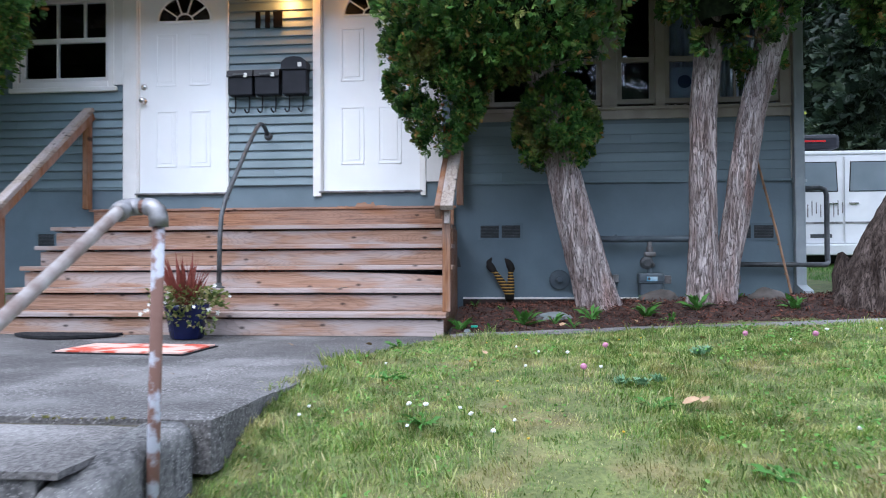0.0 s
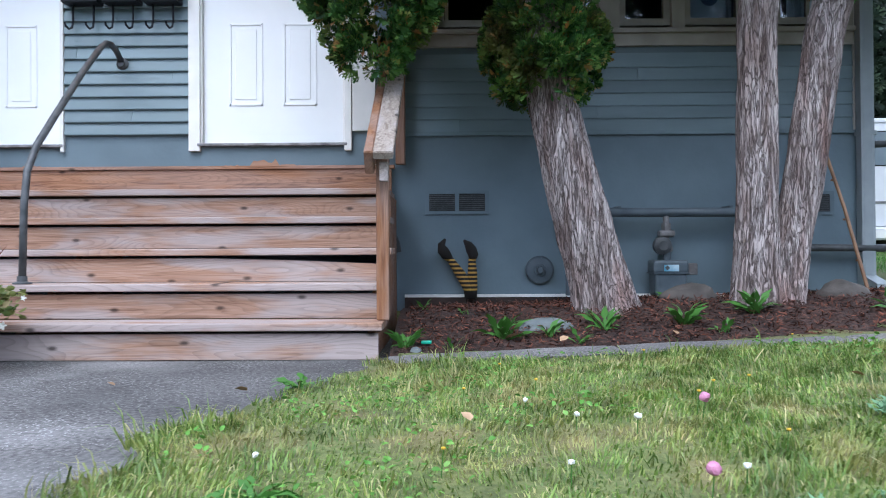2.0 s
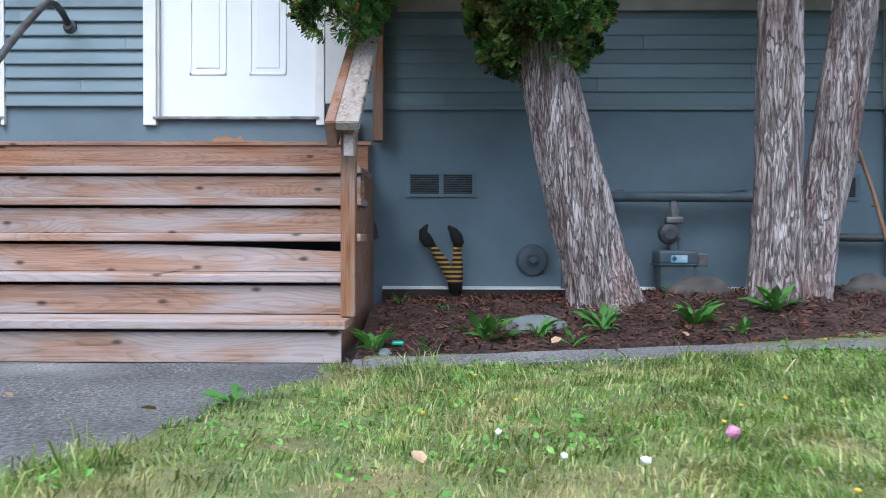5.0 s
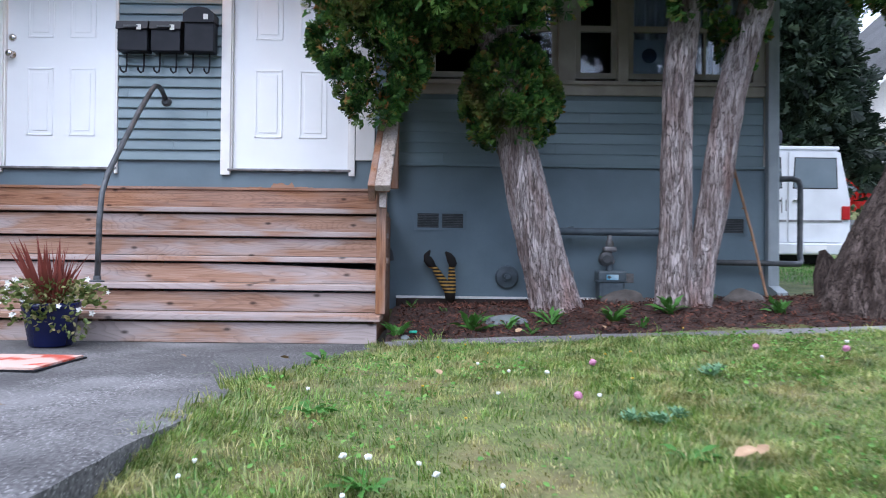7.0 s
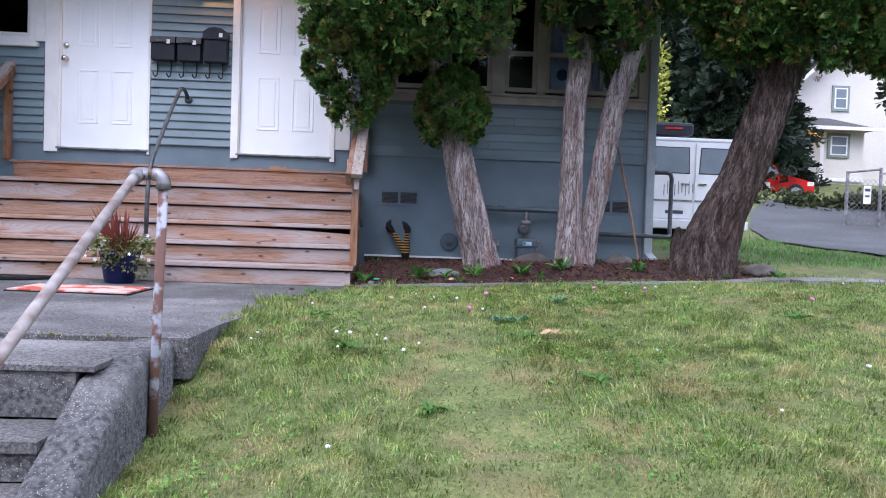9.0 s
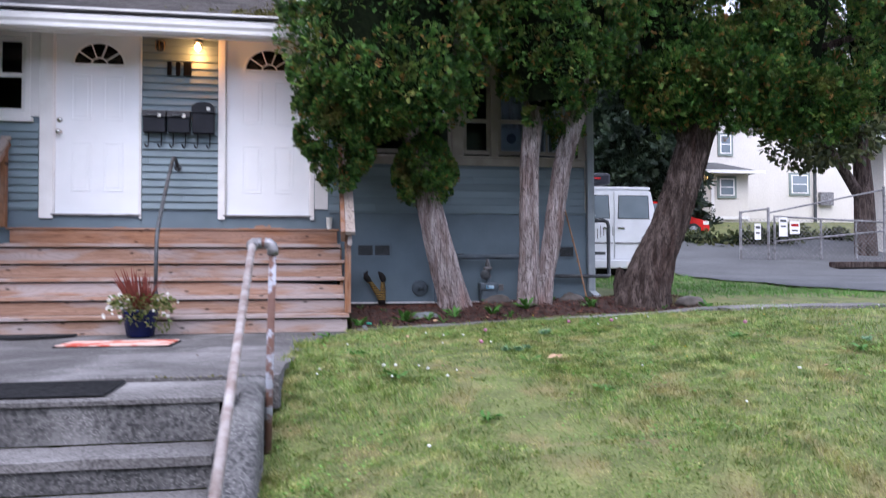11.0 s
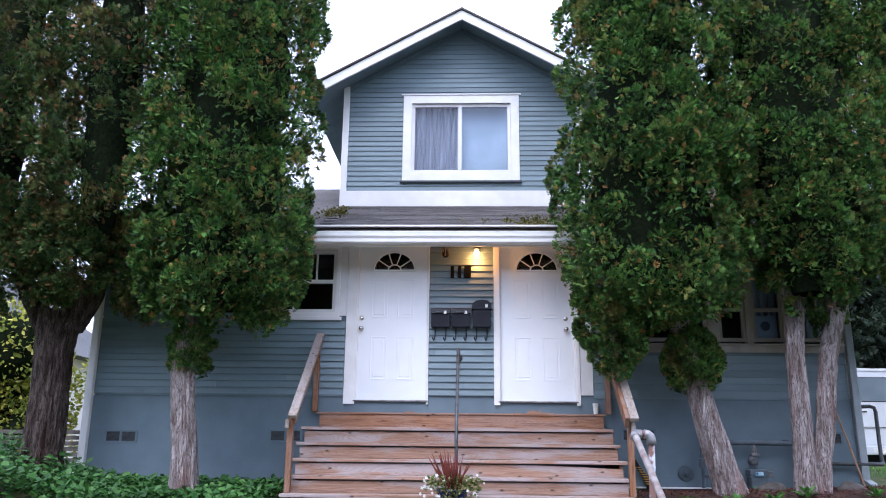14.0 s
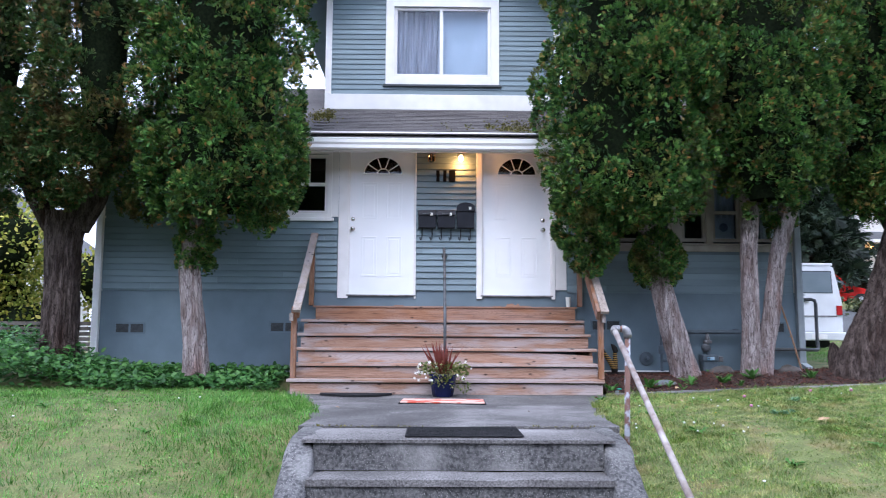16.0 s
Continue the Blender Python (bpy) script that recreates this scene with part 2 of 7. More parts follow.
def bark_mat(name, a, b, crack, sx=22.0):
    """Stringy bark: pale ridges parted by thin winding furrows, with red-brown and grey patches."""
    m = bpy.data.materials.new(name)
    m.use_nodes = True
    t = m.node_tree
    N, L = t.nodes.new, t.links.new
    p = t.nodes["Principled BSDF"]
    co = N("ShaderNodeTexCoord")
    height, shade = None, None
    for sc, stz, lo, wid in ((sx * 1.25, 0.14, 0.12, 0.035), (sx * 3.0, 0.13, 0.45, 0.06)):
        mp = N("ShaderNodeMapping"); mp.inputs["Scale"].default_value = (1, 1, stz)
        L(co.outputs["Object"], mp.inputs[0])
        n = N("ShaderNodeTexNoise")
        n.inputs["Scale"].default_value, n.inputs["Detail"].default_value, n.inputs["Distortion"].default_value = sc, 5, 0.9
        L(mp.outputs[0], n.inputs["Vector"])
        s = N("ShaderNodeMath"); s.operation = 'SUBTRACT'; s.inputs[1].default_value = 0.5
        L(n.outputs["Fac"], s.inputs[0])
        ab = N("ShaderNodeMath"); ab.operation = 'ABSOLUTE'
        L(s.outputs[0], ab.inputs[0])
        r = N("ShaderNodeMapRange"); r.inputs[2].default_value = wid
        r.inputs[3].default_value = lo
        L(ab.outputs[0], r.inputs[0])
        if shade is None:
            shade = r.outputs[0]
        else:
            mu = N("ShaderNodeMath"); mu.operation = 'MULTIPLY'
            L(shade, mu.inputs[0]); L(r.outputs[0], mu.inputs[1])
            shade = mu.outputs[0]
    n2 = N("ShaderNodeTexNoise"); n2.inputs["Scale"].default_value, n2.inputs["Detail"].default_value = 16.0, 8
    mp2 = N("ShaderNodeMapping"); mp2.inputs["Scale"].default_value = (1, 1, 0.2)
    L(co.outputs["Object"], mp2.inputs[0]); L(mp2.outputs[0], n2.inputs["Vector"])
    cr = N("ShaderNodeValToRGB")
    cr.color_ramp.elements[0].position, cr.color_ramp.elements[0].color = 0.36, (*a, 1)
    cr.color_ramp.elements[1].position, cr.color_ramp.elements[1].color = 0.6, (*b, 1)
    L(n2.outputs["Fac"], cr.inputs[0])
    mx = N("ShaderNodeMix"); mx.data_type = 'RGBA'
    # reddish inner bark where strips have come away
    n3 = N("ShaderNodeTexNoise"); n3.inputs["Scale"].default_value, n3.inputs["Detail"].default_value = 3.2, 6
    mp3 = N("ShaderNodeMapping"); mp3.inputs["Scale"].default_value = (1, 1, 0.3)
    L(co.outputs["Object"], mp3.inputs[0]); L(mp3.outputs[0], n3.inputs["Vector"])
    r3 = N("ShaderNodeMapRange"); r3.inputs[1].default_value, r3.inputs[2].default_value, r3.inputs[4].default_value = 0.55, 0.66, 0.7
    L(n3.outputs["Fac"], r3.inputs[0])
    red = N("ShaderNodeMix"); red.data_type = 'RGBA'
    L(r3.outputs[0], red.inputs[0]); L(cr.outputs[0], red.inputs[6])
    red.inputs[7].default_value = (a[0] * 1.15, a[1] * 0.8, a[2] * 0.7, 1)
    L(shade, mx.inputs[0]); mx.inputs[6].default_value = (*crack, 1); L(red.outputs[2], mx.inputs[7])
    L(mx.outputs[2], p.inputs["Base Color"])
    p.inputs["Roughness"].default_value = 0.95
    p.inputs["Specular IOR Level"].default_value = 0.2
    bp = N("ShaderNodeBump"); bp.inputs["Strength"].default_value, bp.inputs["Distance"].default_value = 0.9, 0.02
    L(shade, bp.inputs["Height"]); L(bp.outputs[0], p.inputs["Normal"])
    return m


BLUE = M("blue_siding_paint", (0.155, 0.212, 0.238), (0.187, 0.252, 0.28), scale=5, rough=0.55, bump=0.08, bscale=90, stretch=(0.3, 1, 1.5), stain=0.2, rand=0.05)
SKIRT = M("blue_skirt_paint", (0.122, 0.168, 0.2), (0.148, 0.2, 0.234), scale=3, rough=0.6, bump=0.12, bscale=40, stain=0.18, sscale=0.7)
# tan window trim, its colour darkened for the shade under the cedars
TANSHADE = M("shaded_tan_trim", (0.3, 0.27, 0.225), (0.37, 0.335, 0.285), scale=6, rough=0.55, bump=0.06, stain=0.2)
WHITE = M("white_trim_paint", (0.78, 0.76, 0.735), (0.84, 0.82, 0.8), scale=6, rough=0.5, bump=0.05, bscale=50, stain=0.1, rand=0.03)
DOORW = M("white_door_paint", (0.84, 0.85, 0.86), (0.87, 0.88, 0.89), scale=3, rough=0.35, bump=0.03, bscale=120, stain=0.03)
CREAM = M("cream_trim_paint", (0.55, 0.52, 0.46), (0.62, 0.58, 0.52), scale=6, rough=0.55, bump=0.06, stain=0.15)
STEPW = wood("weathered_fir", (0.285, 0.166, 0.112), (0.365, 0.24, 0.182), (0.185, 0.105, 0.07), grey=0.72)
STEPB = wood("stained_fir_brown", (0.25, 0.122, 0.068), (0.34, 0.185, 0.112), (0.12, 0.052, 0.03), rand=0.1, grey=0.2)
POSTW = wood("stained_post_wood", (0.22, 0.1, 0.048), (0.28, 0.14, 0.072), (0.15, 0.064, 0.03), axis=2, rand=0.1, grey=0.25)
RAILW = wood("grey_weathered_rail", (0.27, 0.22, 0.185), (0.37, 0.32, 0.28), (0.16, 0.125, 0.1), axis=1)
CONC = M("worn_concrete", (0.075, 0.069, 0.067), (0.235, 0.221, 0.214), scale=75, rough=0.9, bump=0.4, bscale=140, stain=0.4, sscale=1.3, edge=(0.36, 0.66), speck=(90, 0.26, (0.3, 0.29, 0.29), 2.5), patch=(1.3, (0.5, 0.7), (0.28, 0.27, 0.262), 0.55))
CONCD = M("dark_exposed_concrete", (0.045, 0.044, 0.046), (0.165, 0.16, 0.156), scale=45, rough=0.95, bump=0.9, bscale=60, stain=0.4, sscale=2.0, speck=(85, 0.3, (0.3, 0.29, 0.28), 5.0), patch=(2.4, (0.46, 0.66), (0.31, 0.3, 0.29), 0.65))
WALKC = M("pebbly_walkway_concrete", (0.045, 0.042, 0.041), (0.168, 0.157, 0.154), scale=60, rough=0.93, bump=0.6, bscale=120, stain=0.5, sscale=1.6, edge=(0.34, 0.68), speck=(70, 0.3, (0.3, 0.29, 0.285), 3.5), patch=(2.2, (0.52, 0.7), (0.27, 0.26, 0.255), 0.45))
ASPHALT = M("asphalt", (0.06, 0.062, 0.065), (0.1, 0.1, 0.1), scale=30, rough=0.85, bump=0.4, bscale=120, stain=0.3)
SOIL = M("lawn_soil", (0.08, 0.1, 0.03), (0.17, 0.19, 0.06), scale=60, rough=1.0, bump=0.9, bscale=60, stain=0.35, sscale=5, edge=(0.3, 0.7), patch=(4.0, (0.5, 0.68), (0.22, 0.165, 0.08), 0.6))
MULCH = M("bark_mulch", (0.018, 0.009, 0.007), (0.06, 0.028, 0.019), scale=40, rough=0.95, bump=1.0, bscale=70, stain=0.35, sscale=2)
CHIP = M("mulch_chip", (0.03, 0.011, 0.007), (0.15, 0.052, 0.03), scale=20, rough=0.95, bump=0.3, stain=0.2, island=0.75)
SHING = M("grey_asphalt_shingle", (0.07, 0.062, 0.06), (0.13, 0.115, 0.11), scale=60, rough=0.95, bump=0.6, bscale=150, stain=0.3, sscale=1.2, rand=0.25, island=0.25)
MOSS = leafy("roof_moss", [(0.0, (0.07, 0.075, 0.015)), (0.6, (0.12, 0.11, 0.02)), (1.0, (0.16, 0.13, 0.03))])
BARK = bark_mat("cedar_bark", (0.255, 0.195, 0.182), (0.46, 0.4, 0.39), (0.08, 0.055, 0.05))
BARKD = bark_mat("brown_bark", (0.05, 0.034, 0.028), (0.155, 0.118, 0.104), (0.018, 0.011, 0.009))
CEDAR = leafy("arborvitae_foliage", [(0.0, (0.012, 0.038, 0.009)), (0.3, (0.034, 0.095, 0.02)), (0.65, (0.082, 0.185, 0.036)), (0.88, (0.15, 0.235, 0.05)), (0.95, (0.23, 0.19, 0.05)), (1.0, (0.36, 0.16, 0.055))], stain=0.65, sscale=5.0, through=0.2, spec=0.25, patch=(2.2, (0.57, 0.7), (0.23, 0.16, 0.05), 0.5))
CEDARB = leafy("browning_arborvitae_foliage", [(0.0, (0.017, 0.042, 0.011)), (0.35, (0.038, 0.084, 0.02)), (0.7, (0.076, 0.13, 0.033)), (0.9, (0.125, 0.125, 0.042)), (1.0, (0.27, 0.12, 0.045))], stain=0.7, sscale=5.5, through=0.2, spec=0.25, patch=(2.2, (0.54, 0.68), (0.21, 0.115, 0.042), 0.6))
# near-black fill: the shade between leaf clumps is put into this colour
CORE = M("crown_gap_shade", (0.004, 0.007, 0.003), (0.012, 0.018, 0.007), scale=30, rough=1.0, bump=1.0, bscale=18, spec=0.1)
GRASS = leafy("grass_blades", [(0.0, (0.095, 0.175, 0.028)), (0.45, (0.168, 0.268, 0.052)), (0.8, (0.285, 0.335, 0.088)), (1.0, (0.48, 0.42, 0.21))], rough=0.42, spec=0.5, stain=0.5, sscale=8.0, through=0.35, patch=(4.0, (0.5, 0.66), (0.36, 0.27, 0.13), 0.55))
GRASSL = leafy("lush_grass_blades", [(0.0, (0.05, 0.165, 0.018)), (0.5, (0.095, 0.27, 0.034)), (0.85, (0.15, 0.33, 0.055)), (1.0, (0.28, 0.34, 0.12))], rough=0.42, spec=0.5, stain=0.5, sscale=6.0, through=0.35, patch=(3.0, (0.56, 0.7), (0.26, 0.25, 0.1), 0.4))
WEED = leafy("broad_weed_leaves", [(0.0, (0.035, 0.11, 0.018)), (0.6, (0.07, 0.19, 0.032)), (1.0, (0.12, 0.26, 0.05))], stain=0.2)
LAWNW = leafy("lawn_clover_leaves", [(0.0, (0.06, 0.17, 0.022)), (0.6, (0.12, 0.28, 0.045)), (1.0, (0.2, 0.36, 0.08))], stain=0.3)
DUSTY = leafy("blue_green_weed_leaves", [(0.0, (0.12, 0.24, 0.12)), (1.0, (0.2, 0.34, 0.19))], stain=0.1)
IVY = leafy("ground_cover_leaves", [(0.0, (0.02, 0.075, 0.016)), (0.6, (0.045, 0.135, 0.026)), (1.0, (0.09, 0.21, 0.045))], stain=0.25)
SHRUB = leafy("yellow_green_shrub_leaves", [(0.0, (0.13, 0.18, 0.026)), (0.5, (0.29, 0.33, 0.05)), (0.85, (0.48, 0.44, 0.085)), (1.0, (0.6, 0.52, 0.13))], stain=0.5, sscale=2.0)
FARTREE = leafy("dark_conifer_foliage", [(0.0, (0.008, 0.016, 0.010)), (0.7, (0.02, 0.036, 0.02)), (1.0, (0.04, 0.06, 0.03))], stain=0.4)
HEDGE = leafy("hedge_leaves", [(0.0, (0.02, 0.032, 0.01)), (0.7, (0.06, 0.075, 0.022)), (1.0, (0.1, 0.1, 0.035))], stain=0.3)
GALV = M("galvanised_pipe", (0.15, 0.14, 0.138), (0.33, 0.32, 0.325), scale=14, rough=0.5, metal=0.5, bump=0.15, stain=0.3)
RUST = M("rusty_painted_pipe", (0.17, 0.085, 0.062), (0.42, 0.43, 0.48), scale=9, rough=0.75, bump=0.3, stain=0.3, edge=(0.51, 0.57))
RAILP = M("scuffed_primer_pipe", (0.2, 0.14, 0.12), (0.42, 0.38, 0.36), scale=12, rough=0.6, bump=0.2, stain=0.3)
DARKIRON = M("dark_painted_iron", (0.035, 0.04, 0.045), (0.09, 0.095, 0.1), scale=12, rough=0.5, bump=0.1, stain=0.2)
BLACKP = M("black_mailbox_enamel", (0.008, 0.009, 0.014), (0.015, 0.016, 0.022), scale=8, rough=0.45, bump=0.05, stain=0.2, spec=0.25)
PAINTG = M("grey_blue_metal_paint", (0.27, 0.31, 0.33), (0.34, 0.38, 0.4), scale=6, rough=0.5, bump=0.06, stain=0.2)
NUMBERB = M("matte_black_metal", (0.004, 0.004, 0.005), (0.007, 0.007, 0.008), scale=9, rough=0.9, bump=0.05, spec=0.05)
BAREWOOD = M("scraped_bare_wood", (0.3, 0.16, 0.1), (0.42, 0.25, 0.17), scale=9, rough=0.85, bump=0.3, stretch=(0.4, 1, 3), stain=0.3)
RUBBER = M("black_rubber_mat", (0.012, 0.012, 0.014), (0.03, 0.03, 0.032), scale=40, rough=0.95, bump=0.7, bscale=120, spec=0.2)
METERG = M("grey_meter_paint", (0.07, 0.095, 0.115), (0.12, 0.15, 0.175), scale=7, rough=0.5, bump=0.15, stain=0.3)
VENT = M("dark_vent_mesh", (0.02, 0.024, 0.027), (0.04, 0.046, 0.05), scale=30, rough=0.7, bump=0.2)
CHROME = M("satin_nickel", (0.5, 0.49, 0.47), (0.62, 0.6, 0.58), scale=5, rough=0.25, metal=1.0, bump=0)
STONE = M("grey_garden_stone", (0.055, 0.047, 0.042), (0.14, 0.122, 0.108), scale=6, rough=0.9, bump=0.8, bscale=20, stain=0.35)
STONEB = M("blue_grey_stone", (0.1, 0.115, 0.12), (0.18, 0.2, 0.2), scale=5, rough=0.8, bump=0.5, bscale=15, stain=0.2)
POT = M("cobalt_glazed_pot", (0.004, 0.007, 0.045), (0.008, 0.013, 0.075), scale=4, rough=0.25, bump=0.04, stain=0.2)
SPIKE = leafy("red_spike_leaves", [(0.0, (0.09, 0.02, 0.018)), (0.7, (0.2, 0.05, 0.035)), (1.0, (0.3, 0.1, 0.06))], stain=0.1)
TRAIL = leafy("trailing_leaves", [(0.0, (0.06, 0.1, 0.02)), (0.6, (0.16, 0.18, 0.05)), (1.0, (0.38, 0.32, 0.16))], stain=0.1)
PETAL = M("white_petal", (0.6, 0.6, 0.55), (0.74, 0.74, 0.7), rough=0.7, bump=0, stain=0.05)
PINK = M("pink_clover", (0.42, 0.14, 0.25), (0.55, 0.25, 0.36), scale=60, rough=0.8, bump=0.3)
DRYLEAF = M("dry_leaf", (0.2, 0.11, 0.05), (0.42, 0.28, 0.17), scale=12, rough=0.85, bump=0.2, island=0.4)
MATRED = M("faded_red_mat", (0.5, 0.075, 0.04), (0.62, 0.42, 0.35), scale=5, rough=0.95, bump=0.4, bscale=150, stain=0.15, edge=(0.44, 0.52))
# the gloom of unlit rooms is put into this near-black colour
DARKROOM = M("unlit_room_shade", (0.012, 0.012, 0.013), (0.02, 0.02, 0.02), rough=0.9, bump=0)
CURTAIN = M("grey_curtain", (0.2, 0.2, 0.235), (0.4, 0.4, 0.46), scale=5, rough=0.9, bump=0.1, stretch=(5, 1, 0.3), stain=0.15)
LACE = M("white_curtain", (0.5, 0.52, 0.55), (0.68, 0.7, 0.73), scale=9, rough=0.9, bump=0.2, stretch=(4, 1, 0.5), stain=0.15)
GLASS = glass("window_glass")
GLASSD = glass("door_light_glass", (0.5, 0.52, 0.55))
VANW = M("white_van_paint", (0.66, 0.67, 0.69), (0.74, 0.75, 0.77), scale=3, rough=0.3, bump=0.02, stain=0.12)
REDP = M("red_car_paint", (0.5, 0.015, 0.012), (0.56, 0.022, 0.018), scale=3, rough=0.25, bump=0)
# opaque panes, bluish and lightened so the colour carries reflected sky
CARGL = M("sky_toned_glass", (0.17, 0.21, 0.24), (0.23, 0.27, 0.3), scale=1.5, rough=0.1, bump=0)
TYRE = M("tyre_rubber", (0.012, 0.012, 0.013), (0.022, 0.022, 0.022), rough=0.85, bump=0.2)
TAIL = M("red_tail_light", (0.35, 0.012, 0.015), (0.42, 0.02, 0.02), rough=0.2, bump=0)
NHWALL = M("cream_stucco", (0.62, 0.58, 0.52), (0.7, 0.66, 0.6), scale=20, rough=0.85, bump=0.3, bscale=90, stain=0.08)
NHROOF = M("far_roof_shingle", (0.07, 0.07, 0.072), (0.12, 0.12, 0.12), scale=25, rough=0.95, bump=0.3)
STRIPE_Y = (0.42, 0.25, 0.055)


# ---- helpers for building ----
def base_of(ob):
    v = Vector((0, 0, 0))
    while ob:
        v += ob.location
        ob = ob.parent
    return v


def part(name, bm, material, parent, label="", smooth=False):
    """Links bm, built in world places, as one mesh under a thing or a part."""
    me = bpy.data.meshes.new(name)
    bmesh.ops.recalc_face_normals(bm, faces=bm.faces[:])
    bm.to_mesh(me)
    bm.free()
    me.transform(Matrix.Translation(-base_of(parent)))
    me.materials.append(material)
    if smooth:
        me.polygons.foreach_set("use_smooth", [True] * len(me.polygons))
    ob = new(name, me)
    ob.parent = parent
    return tagged(ob, label)


def thing(name, at, label, category, group="", kind=""):
    ob = new(name)
    ob.empty_display_size = 0.1
    ob.location = at
    return tagged(ob, label, category, group, kind)


def solid(name, bm, material, label="", category="", kind="", smooth=False, group=""):
    """A thing of one mesh, its origin at its foot."""
    me = bpy.data.meshes.new(name)
    bmesh.ops.recalc_face_normals(bm, faces=bm.faces[:])
    bm.to_mesh(me)
    bm.free()
    co = np.empty(len(me.vertices) * 3)
    me.vertices.foreach_get("co", co)
    co = co.reshape(-1, 3)
    lo, hi = co.min(0), co.max(0)
    at = Vector(((lo[0] + hi[0]) / 2, (lo[1] + hi[1]) / 2, lo[2]))
    me.transform(Matrix.Translation(-at))
    me.materials.append(material)
    if smooth:
        me.polygons.foreach_set("use_smooth", [True] * len(me.polygons))
    ob = new(name, me)
    ob.location = at
    return tagged(ob, label, category, group, kind)


def raw(name, verts, faces, material, parent=None, smooth=False):
    """A mesh from arrays, all faces with one number of corners."""
    verts = np.asarray(verts, dtype=np.float64)
    faces = np.asarray(faces, dtype=np.int64)
    at = np.array(base_of(parent)) if parent else np.zeros(3)
    me = bpy.data.meshes.new(name)
    n, k = faces.shape
    me.vertices.add(len(verts))
    me.vertices.foreach_set("co", (verts - at).ravel())
    me.loops.add(n * k)
    me.loops.foreach_set("vertex_index", faces.ravel().astype(np.int32))
    me.polygons.add(n)
    me.polygons.foreach_set("loop_start", np.arange(0, n * k, k, dtype=np.int32))
    me.polygons.foreach_set("loop_total", np.full(n, k, dtype=np.int32))
    if smooth:
        me.polygons.foreach_set("use_smooth", np.ones(n, dtype=bool))
    me.update(calc_edges=True)
    me.materials.append(material)
    ob = new(name, me)
    ob.parent = parent
    return ob


def B(x0, x1, y0, y1, z0, z1, bevel=0.0, bm=None):
    """A box, with eased edges."""
    one = bmesh.new()
    bmesh.ops.create_cube(one, size=1, matrix=Matrix.Translation(((x0 + x1) / 2, (y0 + y1) / 2, (z0 + z1) / 2)) @ Matrix.Diagonal((abs(x1 - x0), abs(y1 - y0), abs(z1 - z0), 1)))
    if bevel:
        bmesh.ops.bevel(one, geom=one.edges[:], offset=bevel, segments=2, affect='EDGES', profile=0.5)
    return join(bm, one)


def join(bm, one):
    if bm is None:
        return one
    me = bpy.data.meshes.new("tmp")
    one.to_mesh(me)
    one.free()
    bm.from_mesh(me)
    bpy.data.meshes.remove(me)
    return bm


def turned(bm, m):
    bmesh.ops.transform(bm, matrix=m, verts=bm.verts[:])
    return bm


def tube(pts, r, seg=10, bm=None, cap=True):
    """A round bar along points; r is one radius or one for each point."""
    bm = bm or bmesh.new()
    pts = [Vector(p) for p in pts]
    rs = r if isinstance(r, (list, tuple)) else [r] * len(pts)
    rings = []
    ref = None
    for i, p in enumerate(pts):
        d = (pts[min(i + 1, len(pts) - 1)] - pts[max(i - 1, 0)]).normalized()
        if ref is None:
            ref = d.orthogonal().normalized()
        ref = (ref - d * ref.dot(d)).normalized()
        side = d.cross(ref)
        rings.append([bm.verts.new(p + (ref * math.cos(a) + side * math.sin(a)) * rs[i]) for a in (2 * math.pi * k / seg for k in range(seg))])
    for a, b in zip(rings, rings[1:]):
        for k in range(seg):
            bm.faces.new((a[k], a[(k + 1) % seg], b[(k + 1) % seg], b[k]))
    if cap:
        bm.faces.new(rings[0][::-1])
        bm.faces.new(rings[-1])
    return bm


def slab(poly, lo, hi, axis='y', bm=None):
    """A flat polygon given in the two other axes (x,z / y,z / x,y), made thick from lo to hi."""
    bm = bm or bmesh.new()

    def at(p, d):
        return {'y': (p[0], d, p[1]), 'x': (d, p[0], p[1]), 'z': (p[0], p[1], d)}[axis]
    a = [bm.verts.new(at(p, lo)) for p in poly]
    b = [bm.verts.new(at(p, hi)) for p in poly]
    bm.faces.new(a)
    bm.faces.new(b[::-1])
    for i in range(len(poly)):
        j = (i + 1) % len(poly)
        bm.faces.new((a[i], b[i], b[j], a[j]))
    return bm


def lathe(profile, at, seg=20, axis='z', bm=None):
    """Radius and height pairs turned about an axis through a point."""
    bm = bm or bmesh.new()
    rings = []
    for r, h in profile:
        ring = []
        for k in range(seg):
            a = 2 * math.pi * k / seg
            u, v = r * math.cos(a), r * math.sin(a)
            o = {'z': (u, v, h), 'y': (u, h, v), 'x': (h, u, v)}[axis]
            ring.append(bm.verts.new(Vector(at) + Vector(o)))
        rings.append(ring)
    for a, b in zip(rings, rings[1:]):
        for k in range(seg):
            bm.faces.new((a[k], a[(k + 1) % seg], b[(k + 1) % seg], b[k]))
    bm.faces.new(rings[0][::-1])
    bm.faces.new(rings[-1])
    return bm


def lump(at, size, seed, rough=0.25, sub=3):
    """A stone-like lump."""
    bm = bmesh.new()
    bmesh.ops.create_icosphere(bm, subdivisions=sub, radius=1)
    for v in bm.verts:
        n = noise.noise(v.co * 1.3 + Vector((seed * 7.1, seed * 3.3, 1))) + 0.4 * noise.noise(v.co * 3.1 + Vector((seed, 2, 5)))
        v.co *= 1 + rough * n
        v.co = Vector((v.co.x * size[0], v.co.y * size[1], v.co.z * size[2])) + Vector(at)
    return bm


RNG = np.random.default_rng(7)


